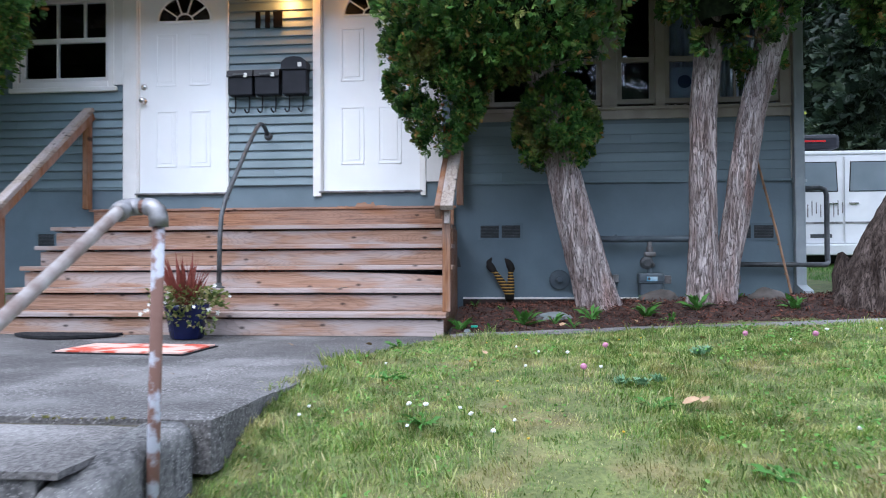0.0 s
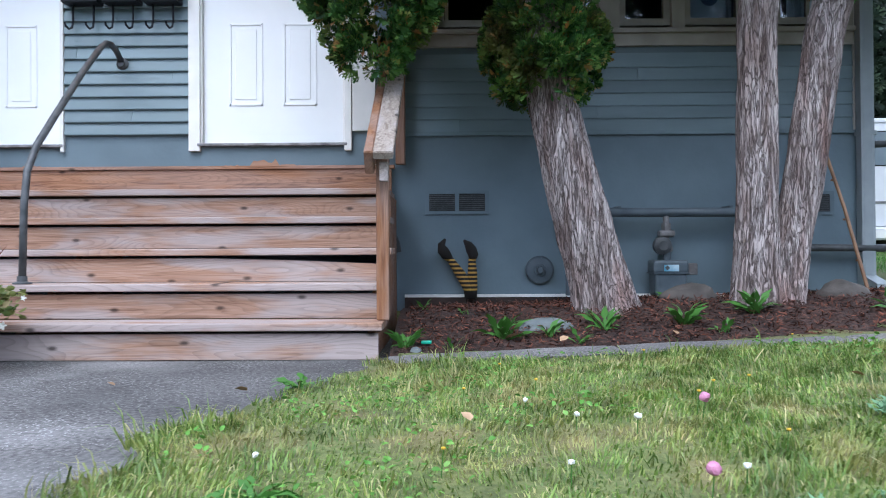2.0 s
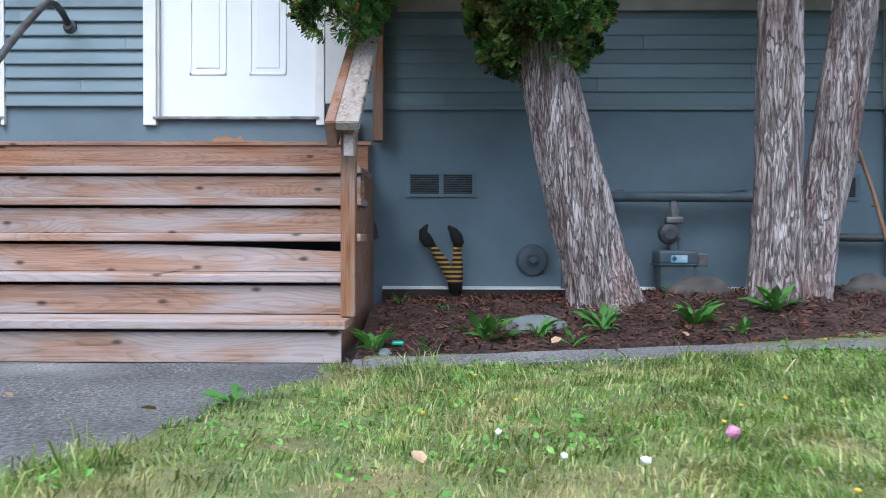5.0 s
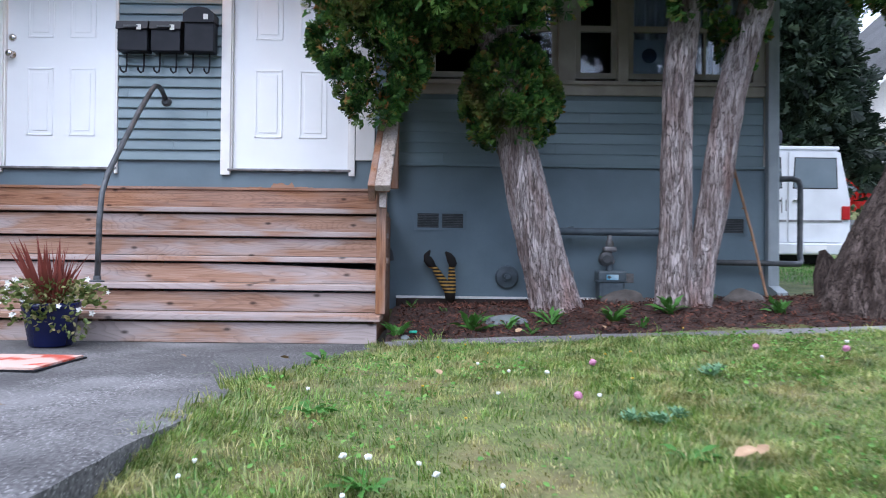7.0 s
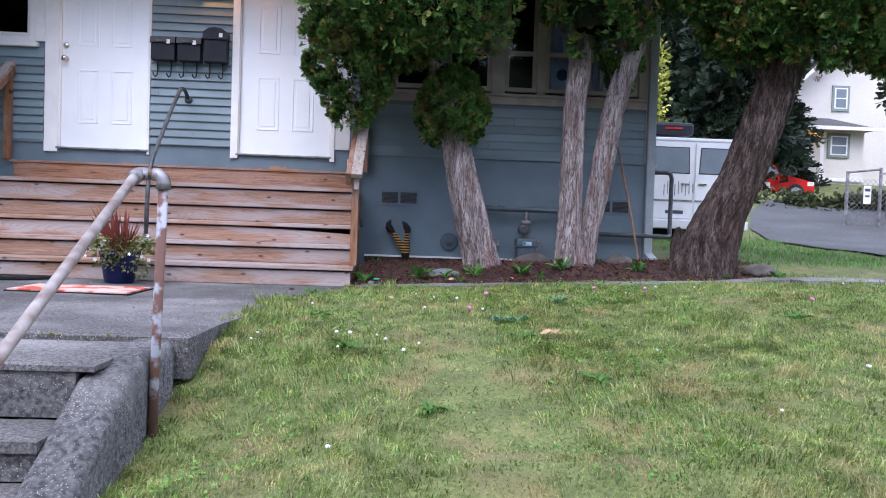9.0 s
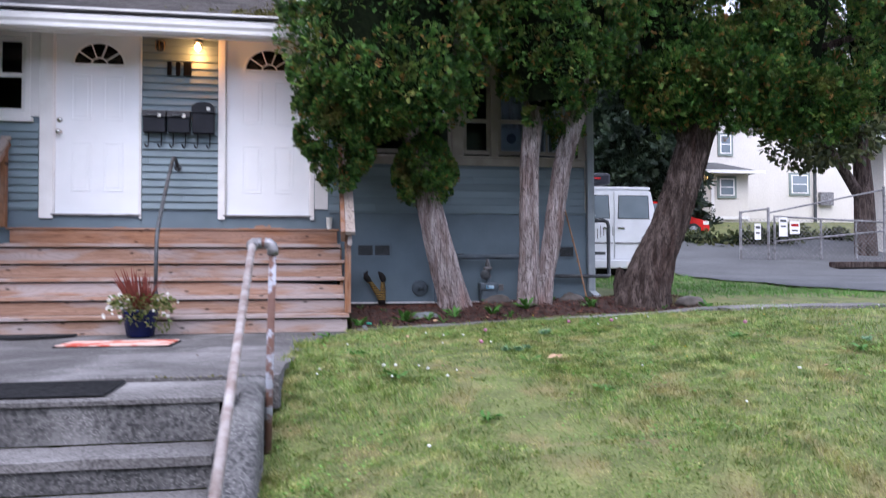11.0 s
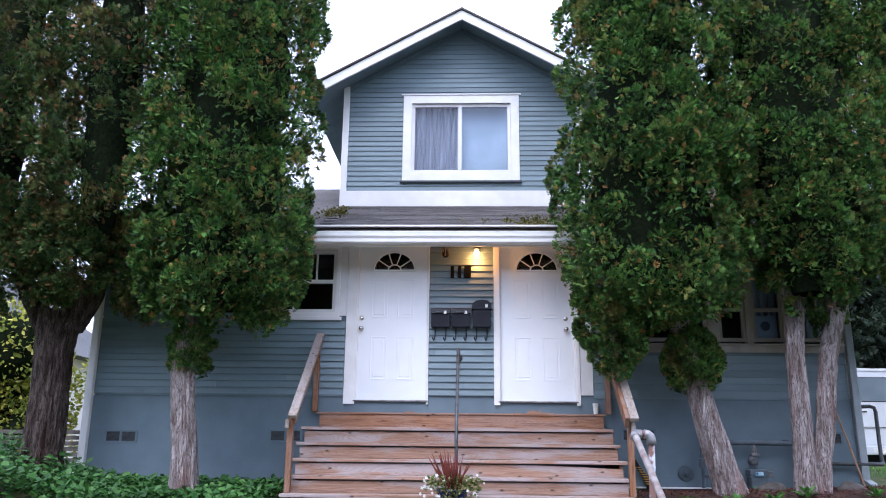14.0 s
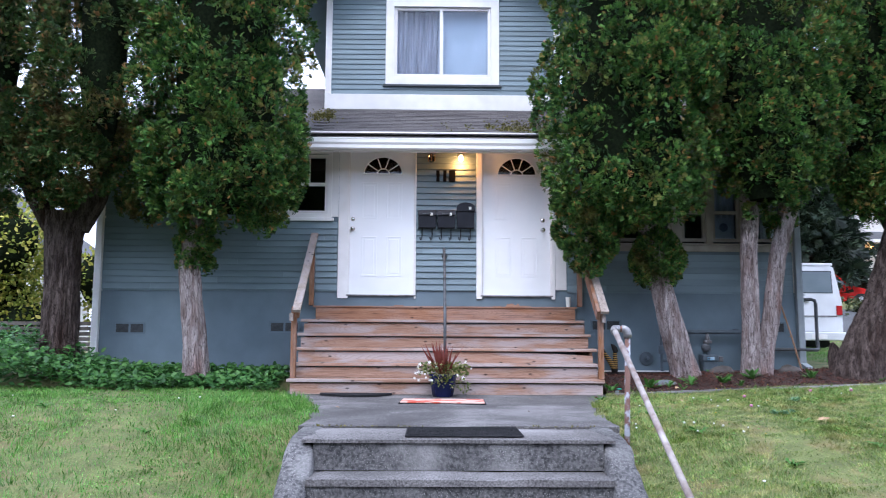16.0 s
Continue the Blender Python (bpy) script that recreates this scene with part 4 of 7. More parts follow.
def door(num, x0, x1, knob_x, label):
    d = thing(f"door_{num}", ((x0 + x1) / 2, 0, 1.2), label, "door", kind="structure")
    yf = 0.02
    w = x1 - x0
    # slab with a half-round light
    cx, zc, rad = (x0 + x1) / 2 + 0.01, 2.855, 0.272
    bm = bmesh.new()
    B(x0, x1, yf, yf + 0.045, 1.212, zc, bm=bm)
    for side in (-1, 1):
        arc = [(cx + side * rad * math.cos(a), zc + 0.92 * rad * math.sin(a)) for a in np.linspace(0, math.pi / 2, 10)]
        edge = x0 if side < 0 else x1
        slab([(edge, zc)] + arc + [(cx, 3.25), (edge, 3.25)], yf, yf + 0.045, bm=bm)
    s = part("slab", bm, DOORW, d)
    # raised panels
    for px in (0.185, 0.572):
        a = x0 + px * w
        for z0, z1 in ((1.46, 2.0), (2.24, 2.74)):
            fr = bmesh.new()
            for (u0, u1, v0, v1) in ((a, a + 0.24 * w, z0, z0 + 0.014), (a, a + 0.24 * w, z1 - 0.014, z1), (a, a + 0.014, z0, z1), (a + 0.24 * w - 0.014, a + 0.24 * w, z0, z1)):
                B(u0, u1, yf - 0.006, yf + 0.004, v0, v1, 0.002, bm=fr)
            pn = part("panel", fr, DOORW, d)
            part("panel_field", B(a + 0.04, a + 0.24 * w - 0.04, yf - 0.005, yf + 0.004, z0 + 0.04, z1 - 0.04, 0.003), DOORW, pn)
    # fan light
    arc = [(cx + (rad - 0.004) * math.cos(t), zc + 0.92 * (rad - 0.004) * math.sin(t)) for t in np.linspace(0, math.pi, 18)]
    fl = part("fan_light", slab(arc, yf + 0.02, yf + 0.026), GLASSD, d, "dark half-round glass light")
    fl.visible_shadow = False
    rim = bmesh.new()
    tube([(x, yf - 0.002, z) for x, z in arc], 0.013, 6, rim)
    tube([(arc[-1][0], yf - 0.002, zc), (arc[0][0], yf - 0.002, zc)], 0.013, 6, rim)
    part("light_frame", rim, DOORW, d)
    for ang in (36, 72, 108, 144):
        t = radians(ang)
        part("spoke", tube([(cx + 0.085 * math.cos(t), yf + 0.004, zc + 0.078 * math.sin(t)), (cx + 0.26 * math.cos(t), yf + 0.004, zc + 0.24 * math.sin(t))], 0.0085, 6), DOORW, d)
    part("spoke", tube([(cx + 0.085 * math.cos(t), yf + 0.004, zc + 0.078 * math.sin(t)) for t in np.linspace(0, math.pi, 9)], 0.0085, 6), DOORW, d)
    part("knob", lathe([(0.03, 0), (0.03, -0.006), (0.012, -0.012), (0.012, -0.03), (0.026, -0.04), (0.03, -0.055), (0.022, -0.068), (0.001, -0.07)], (knob_x, yf, 2.1), 14, 'y'), CHROME, d, "satin nickel knob", smooth=True)
    part("deadbolt", lathe([(0.03, 0), (0.03, -0.01), (0.024, -0.018), (0.001, -0.02)], (knob_x, yf, 2.235), 14, 'y'), CHROME, d, "satin nickel deadbolt", smooth=True)
    part("sill", B(x0 - 0.03, x1 + 0.03, -0.035, 0.1, 1.192, 1.21, 0.003), GALV, d, "grey metal sill")
    part("stop", B(x0 - 0.012, x0 - 0.001, -0.01, 0.1, 1.21, 3.25), WHITE, d)
    part("stop", B(x1 + 0.001, x1 + 0.012, -0.01, 0.1, 1.21, 3.25), WHITE, d)
    return d


door(1, *DOORS["L"][:2], -1.235, "closed white panelled front door with half-round light")
door(2, *DOORS["R"][:2], 1.345, "closed white panelled front door with half-round light beside mailboxes")


def window(num, x0, x1, z0, z1, y, label, mun_x=(), mun_z=(), frame=WHITE, cas=0.1, sill=True, ft=0.045, blind=None):
    w = thing(f"window_{num}", ((x0 + x1) / 2, y, z0), label, "window", kind="structure")
    if cas:
        fr = bmesh.new()
        B(x0 - cas, x0, y - 0.03, y - 0.001, z0 - cas, z1 + cas, 0.003, bm=fr)
        B(x1, x1 + cas, y - 0.03, y - 0.001, z0 - cas, z1 + cas, 0.003, bm=fr)
        B(x0, x1, y - 0.03, y - 0.001, z1, z1 + cas, 0.003, bm=fr)
        B(x0, x1, y - 0.03, y - 0.001, z0 - cas, z0, 0.003, bm=fr)
        part("casing", fr, frame, w)
    sa = bmesh.new()
    B(x0, x0 + ft, y + 0.01, y + 0.06, z0, z1, bm=sa)
    B(x1 - ft, x1, y + 0.01, y + 0.06, z0, z1, bm=sa)
    B(x0 + ft, x1 - ft, y + 0.01, y + 0.06, z0, z0 + ft, bm=sa)
    B(x0 + ft, x1 - ft, y + 0.01, y + 0.06, z1 - ft, z1, bm=sa)
    part("sash", sa, frame, w)
    for m in mun_z:
        part("meeting_rail", B(x0 + ft, x1 - ft, y + 0.012, y + 0.058, m - 0.022, m + 0.022), frame, w)
    for m, a, b in mun_x:
        part("muntin", B(m - 0.011, m + 0.011, y + 0.02, y + 0.05, a, b), frame, w)
    g = part("pane", B(x0 + ft, x1 - ft, y + 0.033, y + 0.037, z0 + ft, z1 - ft), GLASS, w)
    g.visible_shadow = False
    if sill:
        part("sill", B(x0 - cas - 0.03, x1 + cas + 0.03, y - 0.05, y - 0.002, z0 - cas - 0.045, z0 - cas - 0.002, 0.004), frame, w)
    return w


window(1, -2.5, -1.575, 2.3, 3.12, 0.0, "dark two-sash window in a white frame", mun_x=((-1.84, 2.73, 3.08), (-2.12, 2.34, 3.08)), mun_z=(2.71,), cas=0.055)
# the band of windows to the right
window(2, 2.06, 3.1, 1.96, 3.02, 0.0, "dark window behind a cedar", mun_x=((2.1 + 0.02, 2.0, 2.35),), mun_z=(2.36,), frame=TANSHADE, cas=0.0, sill=False)
window(3, 3.235, 3.57, 1.96, 3.02, 0.0, "narrow dark window in a tan frame coloured darker for shade", mun_z=(2.36,), frame=TANSHADE, cas=0.0, sill=False)
window(4, 3.655, 4.04, 1.96, 3.02, 0.0, "narrow window in a shade-darkened tan frame with a pale card inside", mun_z=(2.36,), frame=TANSHADE, cas=0.0, sill=False)
window(5, 4.09, 4.64, 1.96, 3.02, 0.0, "window in a shade-darkened tan frame with white curtains inside", mun_x=((4.27, 2.0, 2.98), (4.46, 2.0, 2.98)), mun_z=(2.36,), frame=TANSHADE, cas=0.0, sill=False)
for a, b in ((1.94, 2.06), (3.1, 3.235), (3.57, 3.655), (4.04, 4.09), (4.64, 4.73)):
    part("mullion", B(a, b, -0.028, 0.08, 1.92, 3.06, 0.003), TANSHADE, trim)
part("window_apron", B(1.92, 4.73, -0.03, -0.002, 1.82, 1.9, 0.003), TANSHADE, trim)
part("window_stool", B(1.9, 4.75, -0.055, 0.09, 1.9, 1.93, 0.004), TANSHADE, trim)
part("head_board", B(1.92, 4.73, -0.03, -0.002, 3.06, TOPZ, 0.003), TANSHADE, trim)


def curtain(x0, x1, y, z0, z1, material, label, folds=9, amp=0.025):
    bm = bmesh.new()
    n = folds * 8
    a = [bm.verts.new((x0 + (x1 - x0) * k / n, y + amp * math.sin(k / 8 * 6.283) + 0.4 * amp * math.sin(k * 0.37), z0)) for k in range(n + 1)]
    b = [bm.verts.new((v.co.x, y + (v.co.y - y) * 0.6, z1)) for v in a]
    for k in range(n):
        bm.faces.new((a[k], a[k + 1], b[k + 1], b[k]))
    return solid("curtain", bm, material, label, "curtain", smooth=True)


curtain(3.68, 4.02, 0.17, 1.98, 3.24, LACE, "white lace curtain behind a propped card", 4)
curtain(4.1, 4.33, 0.13, 1.98, 3.24, LACE, "white lace curtain hanging inside a front window", 4)
curtain(4.37, 4.62, 0.13, 1.98, 3.24, LACE, "white lace curtain hanging inside a front window", 5)
cardt = thing("window_card", (3.83, 0.1, 2.0), "pale card with a dark blue patch propped in the window", "card")
part("sheet", B(3.72, 3.96, 0.1, 0.11, 2.005, 2.3), M("pale_card", (0.4, 0.44, 0.5), rough=0.8), cardt)
part("patch", lathe([(0.06, 0), (0.06, -0.003), (0.001, -0.0035)], (3.85, 0.099, 2.17), 18, 'y'), M("blue_patch", (0.05, 0.07, 0.13), rough=0.8), cardt, "dark blue round patch")

# ---- dormer and roofs ----
DY, DX0, DX1, DZ0, EAVE = 1.85, -1.88, 1.88, 4.3, 6.3
PK = 7.36
slope = (PK - EAVE) / 1.9


def gable_clip(z):
    lim = 1.9 if z < EAVE else 1.9 - (z - EAVE) / slope
    return -min(lim, 1.83), min(lim, 1.83)


bm = bmesh.new()
for a, b, c, e in ((DX0, -0.83, 3.9, EAVE), (0.81, DX1, 3.9, EAVE), (-0.83, 0.81, 3.9, 4.83), (-0.83, 0.81, 6.07, EAVE)):
    B(a, b, DY, DY + 0.14, c, e, bm=bm)
slab([(DX0, EAVE), (DX1, EAVE), (0, PK)], DY, DY + 0.14, bm=bm)
wall_dormer = tagged(solid("wall_dormer", bm, SKIRT), "blue-grey gabled dormer front", "wall", kind="structure")
for x in (DX0, DX1 - 0.14):
    tagged(solid("wall_dormer_side", B(x, x + 0.14, DY + 0.141, 6.0, 4.0, EAVE), BLUE), "blue-grey dormer side wall", "wall", kind="structure")
dt = thing("dormer_trim", (0, DY, 4.2), "white painted boards framing the dormer", "trim", kind="structure")
part("skirt_board", B(DX0 - 0.03, DX1 + 0.03, DY - 0.035, DY - 0.001, 4.29, 4.545, 0.004), WHITE, dt)
part("corner_board", B(DX0 - 0.03, DX0 + 0.07, DY - 0.032, DY - 0.001, 4.546, EAVE + 0.03, 0.003), WHITE, dt)
part("corner_board", B(DX1 - 0.07, DX1 + 0.03, DY - 0.032, DY - 0.001, 4.546, EAVE + 0.03, 0.003), WHITE, dt)
window(6, -0.80, 0.78, 4.85, 6.03, DY, "white sliding upstairs window with a grey curtain in one half", frame=WHITE, cas=0.135, sill=False, ft=0.05)
part("drip_cap", B(-0.97, 0.95, DY - 0.05, DY - 0.001, 4.675, 4.71, 0.004), M("dark_drip_edge", (0.05, 0.06, 0.065), rough=0.7), dt)
part("window_mullion", B(-0.055, 0.0, DY + 0.0, DY + 0.06, 4.9, 5.98), WHITE, dt)
part("window_head", B(-0.97, 0.95, DY - 0.045, DY - 0.031, 6.167, 6.19, 0.003), WHITE, dt)
curtain(-0.78, -0.02, DY + 0.2, 4.84, 6.08, CURTAIN, "grey patterned curtain drawn in the upstairs window", 9)
# added pale blue sheet that paints the sky's reflection in this half
tagged(solid("sky_reflection_sheet", B(-0.03, 0.76, DY + 0.2, DY + 0.204, 4.85, 6.08), M("painted_sky_reflection", (0.5, 0.58, 0.66), (0.58, 0.66, 0.74), scale=2, rough=0.9, bump=0)), "pale blue sheet behind the upstairs window standing for reflected sky", "blind")
# soffit, rakes and roof of the dormer
RY0 = 1.35
for s in (-1, 1):
    ex = s * 2.42
    ez = PK - 2.42 * slope
    t = 0.05
    bm = bmesh.new()
    poly = [(0, PK + 0.0), (ex, ez), (ex, ez + 0.06), (0, PK + 0.06)]
    slab(poly, RY0 + 0.04, 6.2, bm=bm)
    tagged(solid("dormer_soffit", bm, BLUE), "blue-grey painted boards under the dormer eave", "soffit", kind="structure")
    bm = slab([(0, PK + 0.064), (ex * 1.012, ez + 0.058), (ex * 1.012, ez + 0.085), (0, PK + 0.095)], RY0 - 0.03, 6.2)
    tagged(solid("dormer_roof", bm, SHING), "dark shingled dormer roof", "roof", kind="structure")
    bm = slab([(0, PK - 0.10), (ex, ez - 0.10), (ex, ez + 0.055), (0, PK + 0.06)], RY0, RY0 + 0.038)
    part("rake_board", bm, WHITE, dt)
    bm = slab([(s * 0.02, PK - 0.012), (s * 1.88, EAVE - 0.0), (s * 1.88, EAVE - 0.09), (s * 0.02, PK - 0.1)], DY - 0.03, DY - 0.018)
    part("frieze_board", bm, BLUE, dt)

# front roof with courses of shingles
GY, GZ = -0.6, 3.2
RS = (4.3 - GZ) / (DY - GY)


def roof_z(y):
    return GZ + RS * (y - GY)


ridge_y = 4.4
for nm, x0, x1, ya, yb in (("roof_left", -5.0, DX0 - 0.0, GY, ridge_y), ("roof_right", DX1, 5.2, GY, ridge_y), ("roof_front", DX0, DX1, GY, DY + 0.13)):
    bm = slab([(ya, roof_z(ya) - 0.07), (yb, roof_z(yb) - 0.07), (yb, roof_z(yb)), (ya, roof_z(ya))], x0, x1, axis='x')
    ob = tagged(solid(nm, bm, SHING), "grey-brown asphalt shingle roof with patches of moss", "roof", kind="structure")
    if nm == "roof_front":
        roof_front = ob
bm = slab([(ridge_y, roof_z(ridge_y) - 0.07), (9.6, roof_z(GY)), (9.6, roof_z(GY) + 0.07), (ridge_y, roof_z(ridge_y))], -5.0, 5.2, axis='x')
tagged(solid("roof_back", bm, SHING), "grey-brown asphalt shingle roof", "roof", kind="structure")
for x in (WX0, WX1 - 0.16):
    bm = slab([(0.0, TOPZ), (9.0, TOPZ), (ridge_y, roof_z(ridge_y) - 0.09)], x, x + 0.16, axis='x')
    tagged(solid("wall_gable", bm, BLUE), "blue-grey gable end wall", "wall", kind="structure")
tagged(solid("soffit", B(-5.0, 5.2, -0.57, 0.0, TOPZ - 0.0, TOPZ + 0.02), WHITE), "white boarded soffit under the front eave", "soffit", kind="structure")
gut = thing("gutter", (0, -0.6, 3.04), "white metal gutter along the front eave", "gutter", kind="structure")
part("fascia", B(-5.0, 5.2, -0.575, -0.545, 3.03, 3.2), WHITE, gut)
prof = [(-0.578, 3.045), (-0.655, 3.045), (-0.672, 3.06), (-0.672, 3.1), (-0.69, 3.13), (-0.69, 3.178), (-0.68, 3.182), (-0.672, 3.17), (-0.578, 3.17)]
part("trough", slab(prof, -5.02, 5.22, axis='x'), WHITE, gut)
part("lip", tube([(-5.02, -0.688, 3.18), (5.22, -0.688, 3.18)], 0.008, 6), WHITE, gut)


def downspout(pts, label, w=0.042, material=WHITE):
    d = thing("downspout", pts[-1], label, "downspout")
    bm = bmesh.new()
    rings = []
    for i, q in enumerate(pts):
        rings.append([bm.verts.new(Vector(q) + Vector((a * w, b * w * 0.8, c * 0))) for a, b, c in ((-1, -1, 0), (-0.6, -1.12, 0), (0.6, -1.12, 0), (1, -1, 0), (1, 1, 0), (-1, 1, 0))])
    for a, b in zip(rings, rings[1:]):
        for k in range(6):
            bm.faces.new((a[k], a[(k + 1) % 6], b[(k + 1) % 6], b[k]))
    bm.faces.new(rings[0]); bm.faces.new(rings[-1][::-1])
    part("pipe", bm, material, d)
    q = Vector(pts[-1])
    foot = slab([(q.y - 0.2, q.z - 0.02), (q.y + 0.03, q.z + 0.03), (q.y + 0.03, q.z + 0.1), (q.y - 0.02, q.z + 0.1), (q.y - 0.2, q.z + 0.05)], q.x - w, q.x + w, axis='x')
    part("shoe", foot, material, d)
    for f in (0.35, 0.7):
        z = pts[0][2] * f + q.z * (1 - f)
        xx = pts[-2][0] + (pts[-3][0] - pts[-2][0]) * 0
        part("strap", B(q.x - w - 0.008, q.x + w + 0.008, -0.105, -0.018, z, z + 0.025), material, d)
    return d


downspout([(-4.6, -0.6, 3.06), (-4.6, -0.5, 2.95), (-4.6, -0.09, 2.78), (-4.6, -0.066, 2.7), (-4.6, -0.066, 0.26)], "white downspout at the house corner beside ivy")
downspout([(4.77, -0.6, 3.06), (4.77, -0.5, 2.95), (4.77, -0.09, 2.8), (4.77, -0.066, 2.7), (4.785, -0.066, 0.24)], "grey-blue downspout at the house corner beside mulch", material=PAINTG)


# ---- wooden steps ----
stairs = thing("wooden_steps", (0, -0.8, 0), "weathered bare fir steps rising to two front doors", "steps")
SR, RUN, Y5 = 0.174, 0.229, -0.58
rnd = random.Random(4)
for k in range(1, 6):
    yk = Y5 - RUN * (5 - k)
    top = SR * k
    dx0, dx1 = rnd.uniform(-0.015, 0.015), rnd.uniform(-0.015, 0.03)
    back = 0.255 if k < 5 else 0.52
    join_x = rnd.uniform(-1.0, 0.6)
    part("tread", B(-1.80 + dx0, 1.85 + dx1 - 0.012 * k, yk, yk + back, top - 0.036, top, 0.005), STEPW, stairs)
    x0, x1 = -1.765 + 0.5 * dx0, 1.815 - 0.008 * k
    lo, hi = SR * (k - 1) + 0.002, top - 0.05
    yr = yk + 0.03
    if k == 3:
        bm = slab([(x0, lo), (x1, lo), (x1, hi - 0.034), (1.3, hi - 0.012), (0.85, hi), (x0, hi)], yr, yr + 0.022)
    else:
        bm = B(x0, x1, yr, yr + 0.022, lo, hi, 0.003)
    part("riser", bm, STEPW, stairs)
part("back_board", B(-1.70, 1.76, -0.06, -0.022, 0.872, 1.035, 0.004), STEPB, stairs, "reddish brown board under the doors")
part("back_ledge", B(-1.74, 1.78, -0.075, -0.02, 1.036, 1.058, 0.003), STEPB, stairs, "reddish brown ledge with scraped edge")
for x in (-1.73, 1.755):
    prof = [(Y5 - 4 * RUN + 0.06, 0.0), (-0.05, 0.0), (-0.05, 0.83)]
    for k in range(5, 0, -1):
        yk = Y5 - RUN * (5 - k) + 0.055
        prof += [(yk, SR * k - 0.04), (yk, SR * (k - 1) - 0.04 if k > 1 else 0.0)]
    clean = []
    for q in prof:
        if not clean or (abs(q[0] - clean[-1][0]) + abs(q[1] - clean[-1][1])) > 1e-4:
            clean.append(q)
    if abs(clean[0][0] - clean[-1][0]) + abs(clean[0][1] - clean[-1][1]) < 1e-3:
        clean.pop()
    part("stringer", slab(clean, x, x + 0.035, axis='x'), STEPB, stairs)
# flaked paint under the doors shows the bare board
for cx, wd, hg, sd in ((0.93, 0.19, 0.055, 3), (1.1, 0.16, 0.016, 5), (0.72, 0.12, 0.014, 8), (-0.6, 0.14, 0.02, 11)):
    rr = random.Random(sd)
    up = [(cx - wd / 2 + wd * k / 8, 1.058 + hg * rr.uniform(0.45, 1.0) * (0.35 if k in (0, 8) else 1)) for k in range(9)]
    part("bare_patch", slab([(cx - wd / 2, 1.05)] + up + [(cx + wd / 2, 1.05)], -0.004, -0.0005), BAREWOOD, wall_front, "flaked bare wood patch")
part("stringer", slab([(-1.4, 0.0), (-0.06, 0.0), (-0.06, 0.8)], -0.02, 0.02, axis='x'), STEPB, stairs)


def handrail(x, s, label):
    r = thing("handrail", (x, -0.75, 0.17), label, "handrail")
    top, low = Vector((x, -0.07, 2.0)), Vector((x - s * 0.02, -1.5, 0.925))
    d = (low - top).normalized()
    n = Vector((0, -d.z, d.y)) if d.y < 0 else Vector((0, d.z, -d.y))
    if n.z < 0:
        n = -n

    def bar(w, t0, t1, off, cut=0.0):
        bm = bmesh.new()
        vs = []
        for p in (top, low - d * cut):
            for a, b in ((-w / 2, t0), (w / 2, t0), (w / 2, t1), (-w / 2, t1)):
                vs.append(bm.verts.new(p + Vector((a + off, 0, 0)) + n * b))
        bm.faces.new(vs[0:4]); bm.faces.new(vs[4:8][::-1])
        for k in range(4):
            bm.faces.new((vs[k], vs[4 + k], vs[4 + (k + 1) % 4], vs[(k + 1) % 4]))
        bmesh.ops.bevel(bm, geom=bm.edges[:], offset=0.004, segments=2, affect='EDGES')
        return bm
    part("cap_rail", bar(0.092, 0.0, 0.04, 0.082 if s > 0 else -0.015), RAILW, r, "grey weathered cap board")
    part("under_rail", bar(0.042, -0.085, 0.034 if s > 0 else -0.001, s * 0.013, 0.012), POSTW, r)
    part("post", B(x - 0.03 + s * 0.045, x + 0.03 + s * 0.045, -0.105, -0.03, 1.06, 1.93, 0.005), POSTW, r)
    part("post", B(x - 0.03 + s * 0.045, x + 0.03 + s * 0.045, -1.37, -1.3, 0.176, 1.0, 0.005), POSTW, r)
    part("end_block", B(x + s * 0.06 - 0.02, x + s * 0.06 + 0.02, -1.46, -1.41, 0.83, 0.92, 0.003), RAILW, r)
    return r


handrail(1.775, 1, "sloping wooden handrail with grey cap and brown posts")
handrail(-1.715, -1, "sloping wooden handrail with brown posts beside ivy")

# the bent pipe rail in the middle of the steps
cr = thing("pipe_rail", (0, -1.1, 0.5), "bent grey iron pipe handrail fixed to the clapboards", "handrail")
pts = [(0, -1.2, 0.36), (0, -1.18, 0.75), (0, -1.15, 0.92), (0, -1.06, 1.06), (0, -0.9, 1.22), (0, -0.55, 1.56), (0, -0.32, 1.76), (0, -0.24, 1.81), (0, -0.17, 1.82), (0.0, -0.1, 1.8), (0.01, -0.02, 1.73)]
part("pipe", tube(pts, 0.019, 10), DARKIRON, cr, smooth=True)
part("wall_flange", lathe([(0.04, -0.02), (0.04, -0.028), (0.022, -0.04), (0.022, -0.05)], (0.01, 0, 1.73), 14, 'y'), DARKIRON, cr)
part("foot_flange", lathe([(0.045, 0), (0.045, 0.008), (0.024, 0.014), (0.024, 0.04)], (0, -1.2, 0.349), 14), DARKIRON, cr)

# the pipe rail by the street
pr = thing("pipe_rail", (1.25, -4.82, -0.4), "rusty galvanised pipe handrail with flaking pale paint", "handrail")
post_x, py = 1.262, -4.82
part("post", tube([(1.235, py, -0.5), (post_x, py, 0.69)], 0.02, 12), RUST, pr, "post of rust and flaking pale paint", smooth=True)
part("elbow", tube([(post_x, py, 0.672), (post_x, py, 0.7), (post_x - 0.006, py, 0.722), (post_x - 0.02, py, 0.733), (post_x - 0.042, py, 0.735)], [0.03, 0.03, 0.029, 0.028, 0.028], 12), GALV, pr, smooth=True)
part("coupling", tube([(post_x - 0.035, py, 0.735), (post_x - 0.065, py, 0.735)], 0.022, 12), RUST, pr)
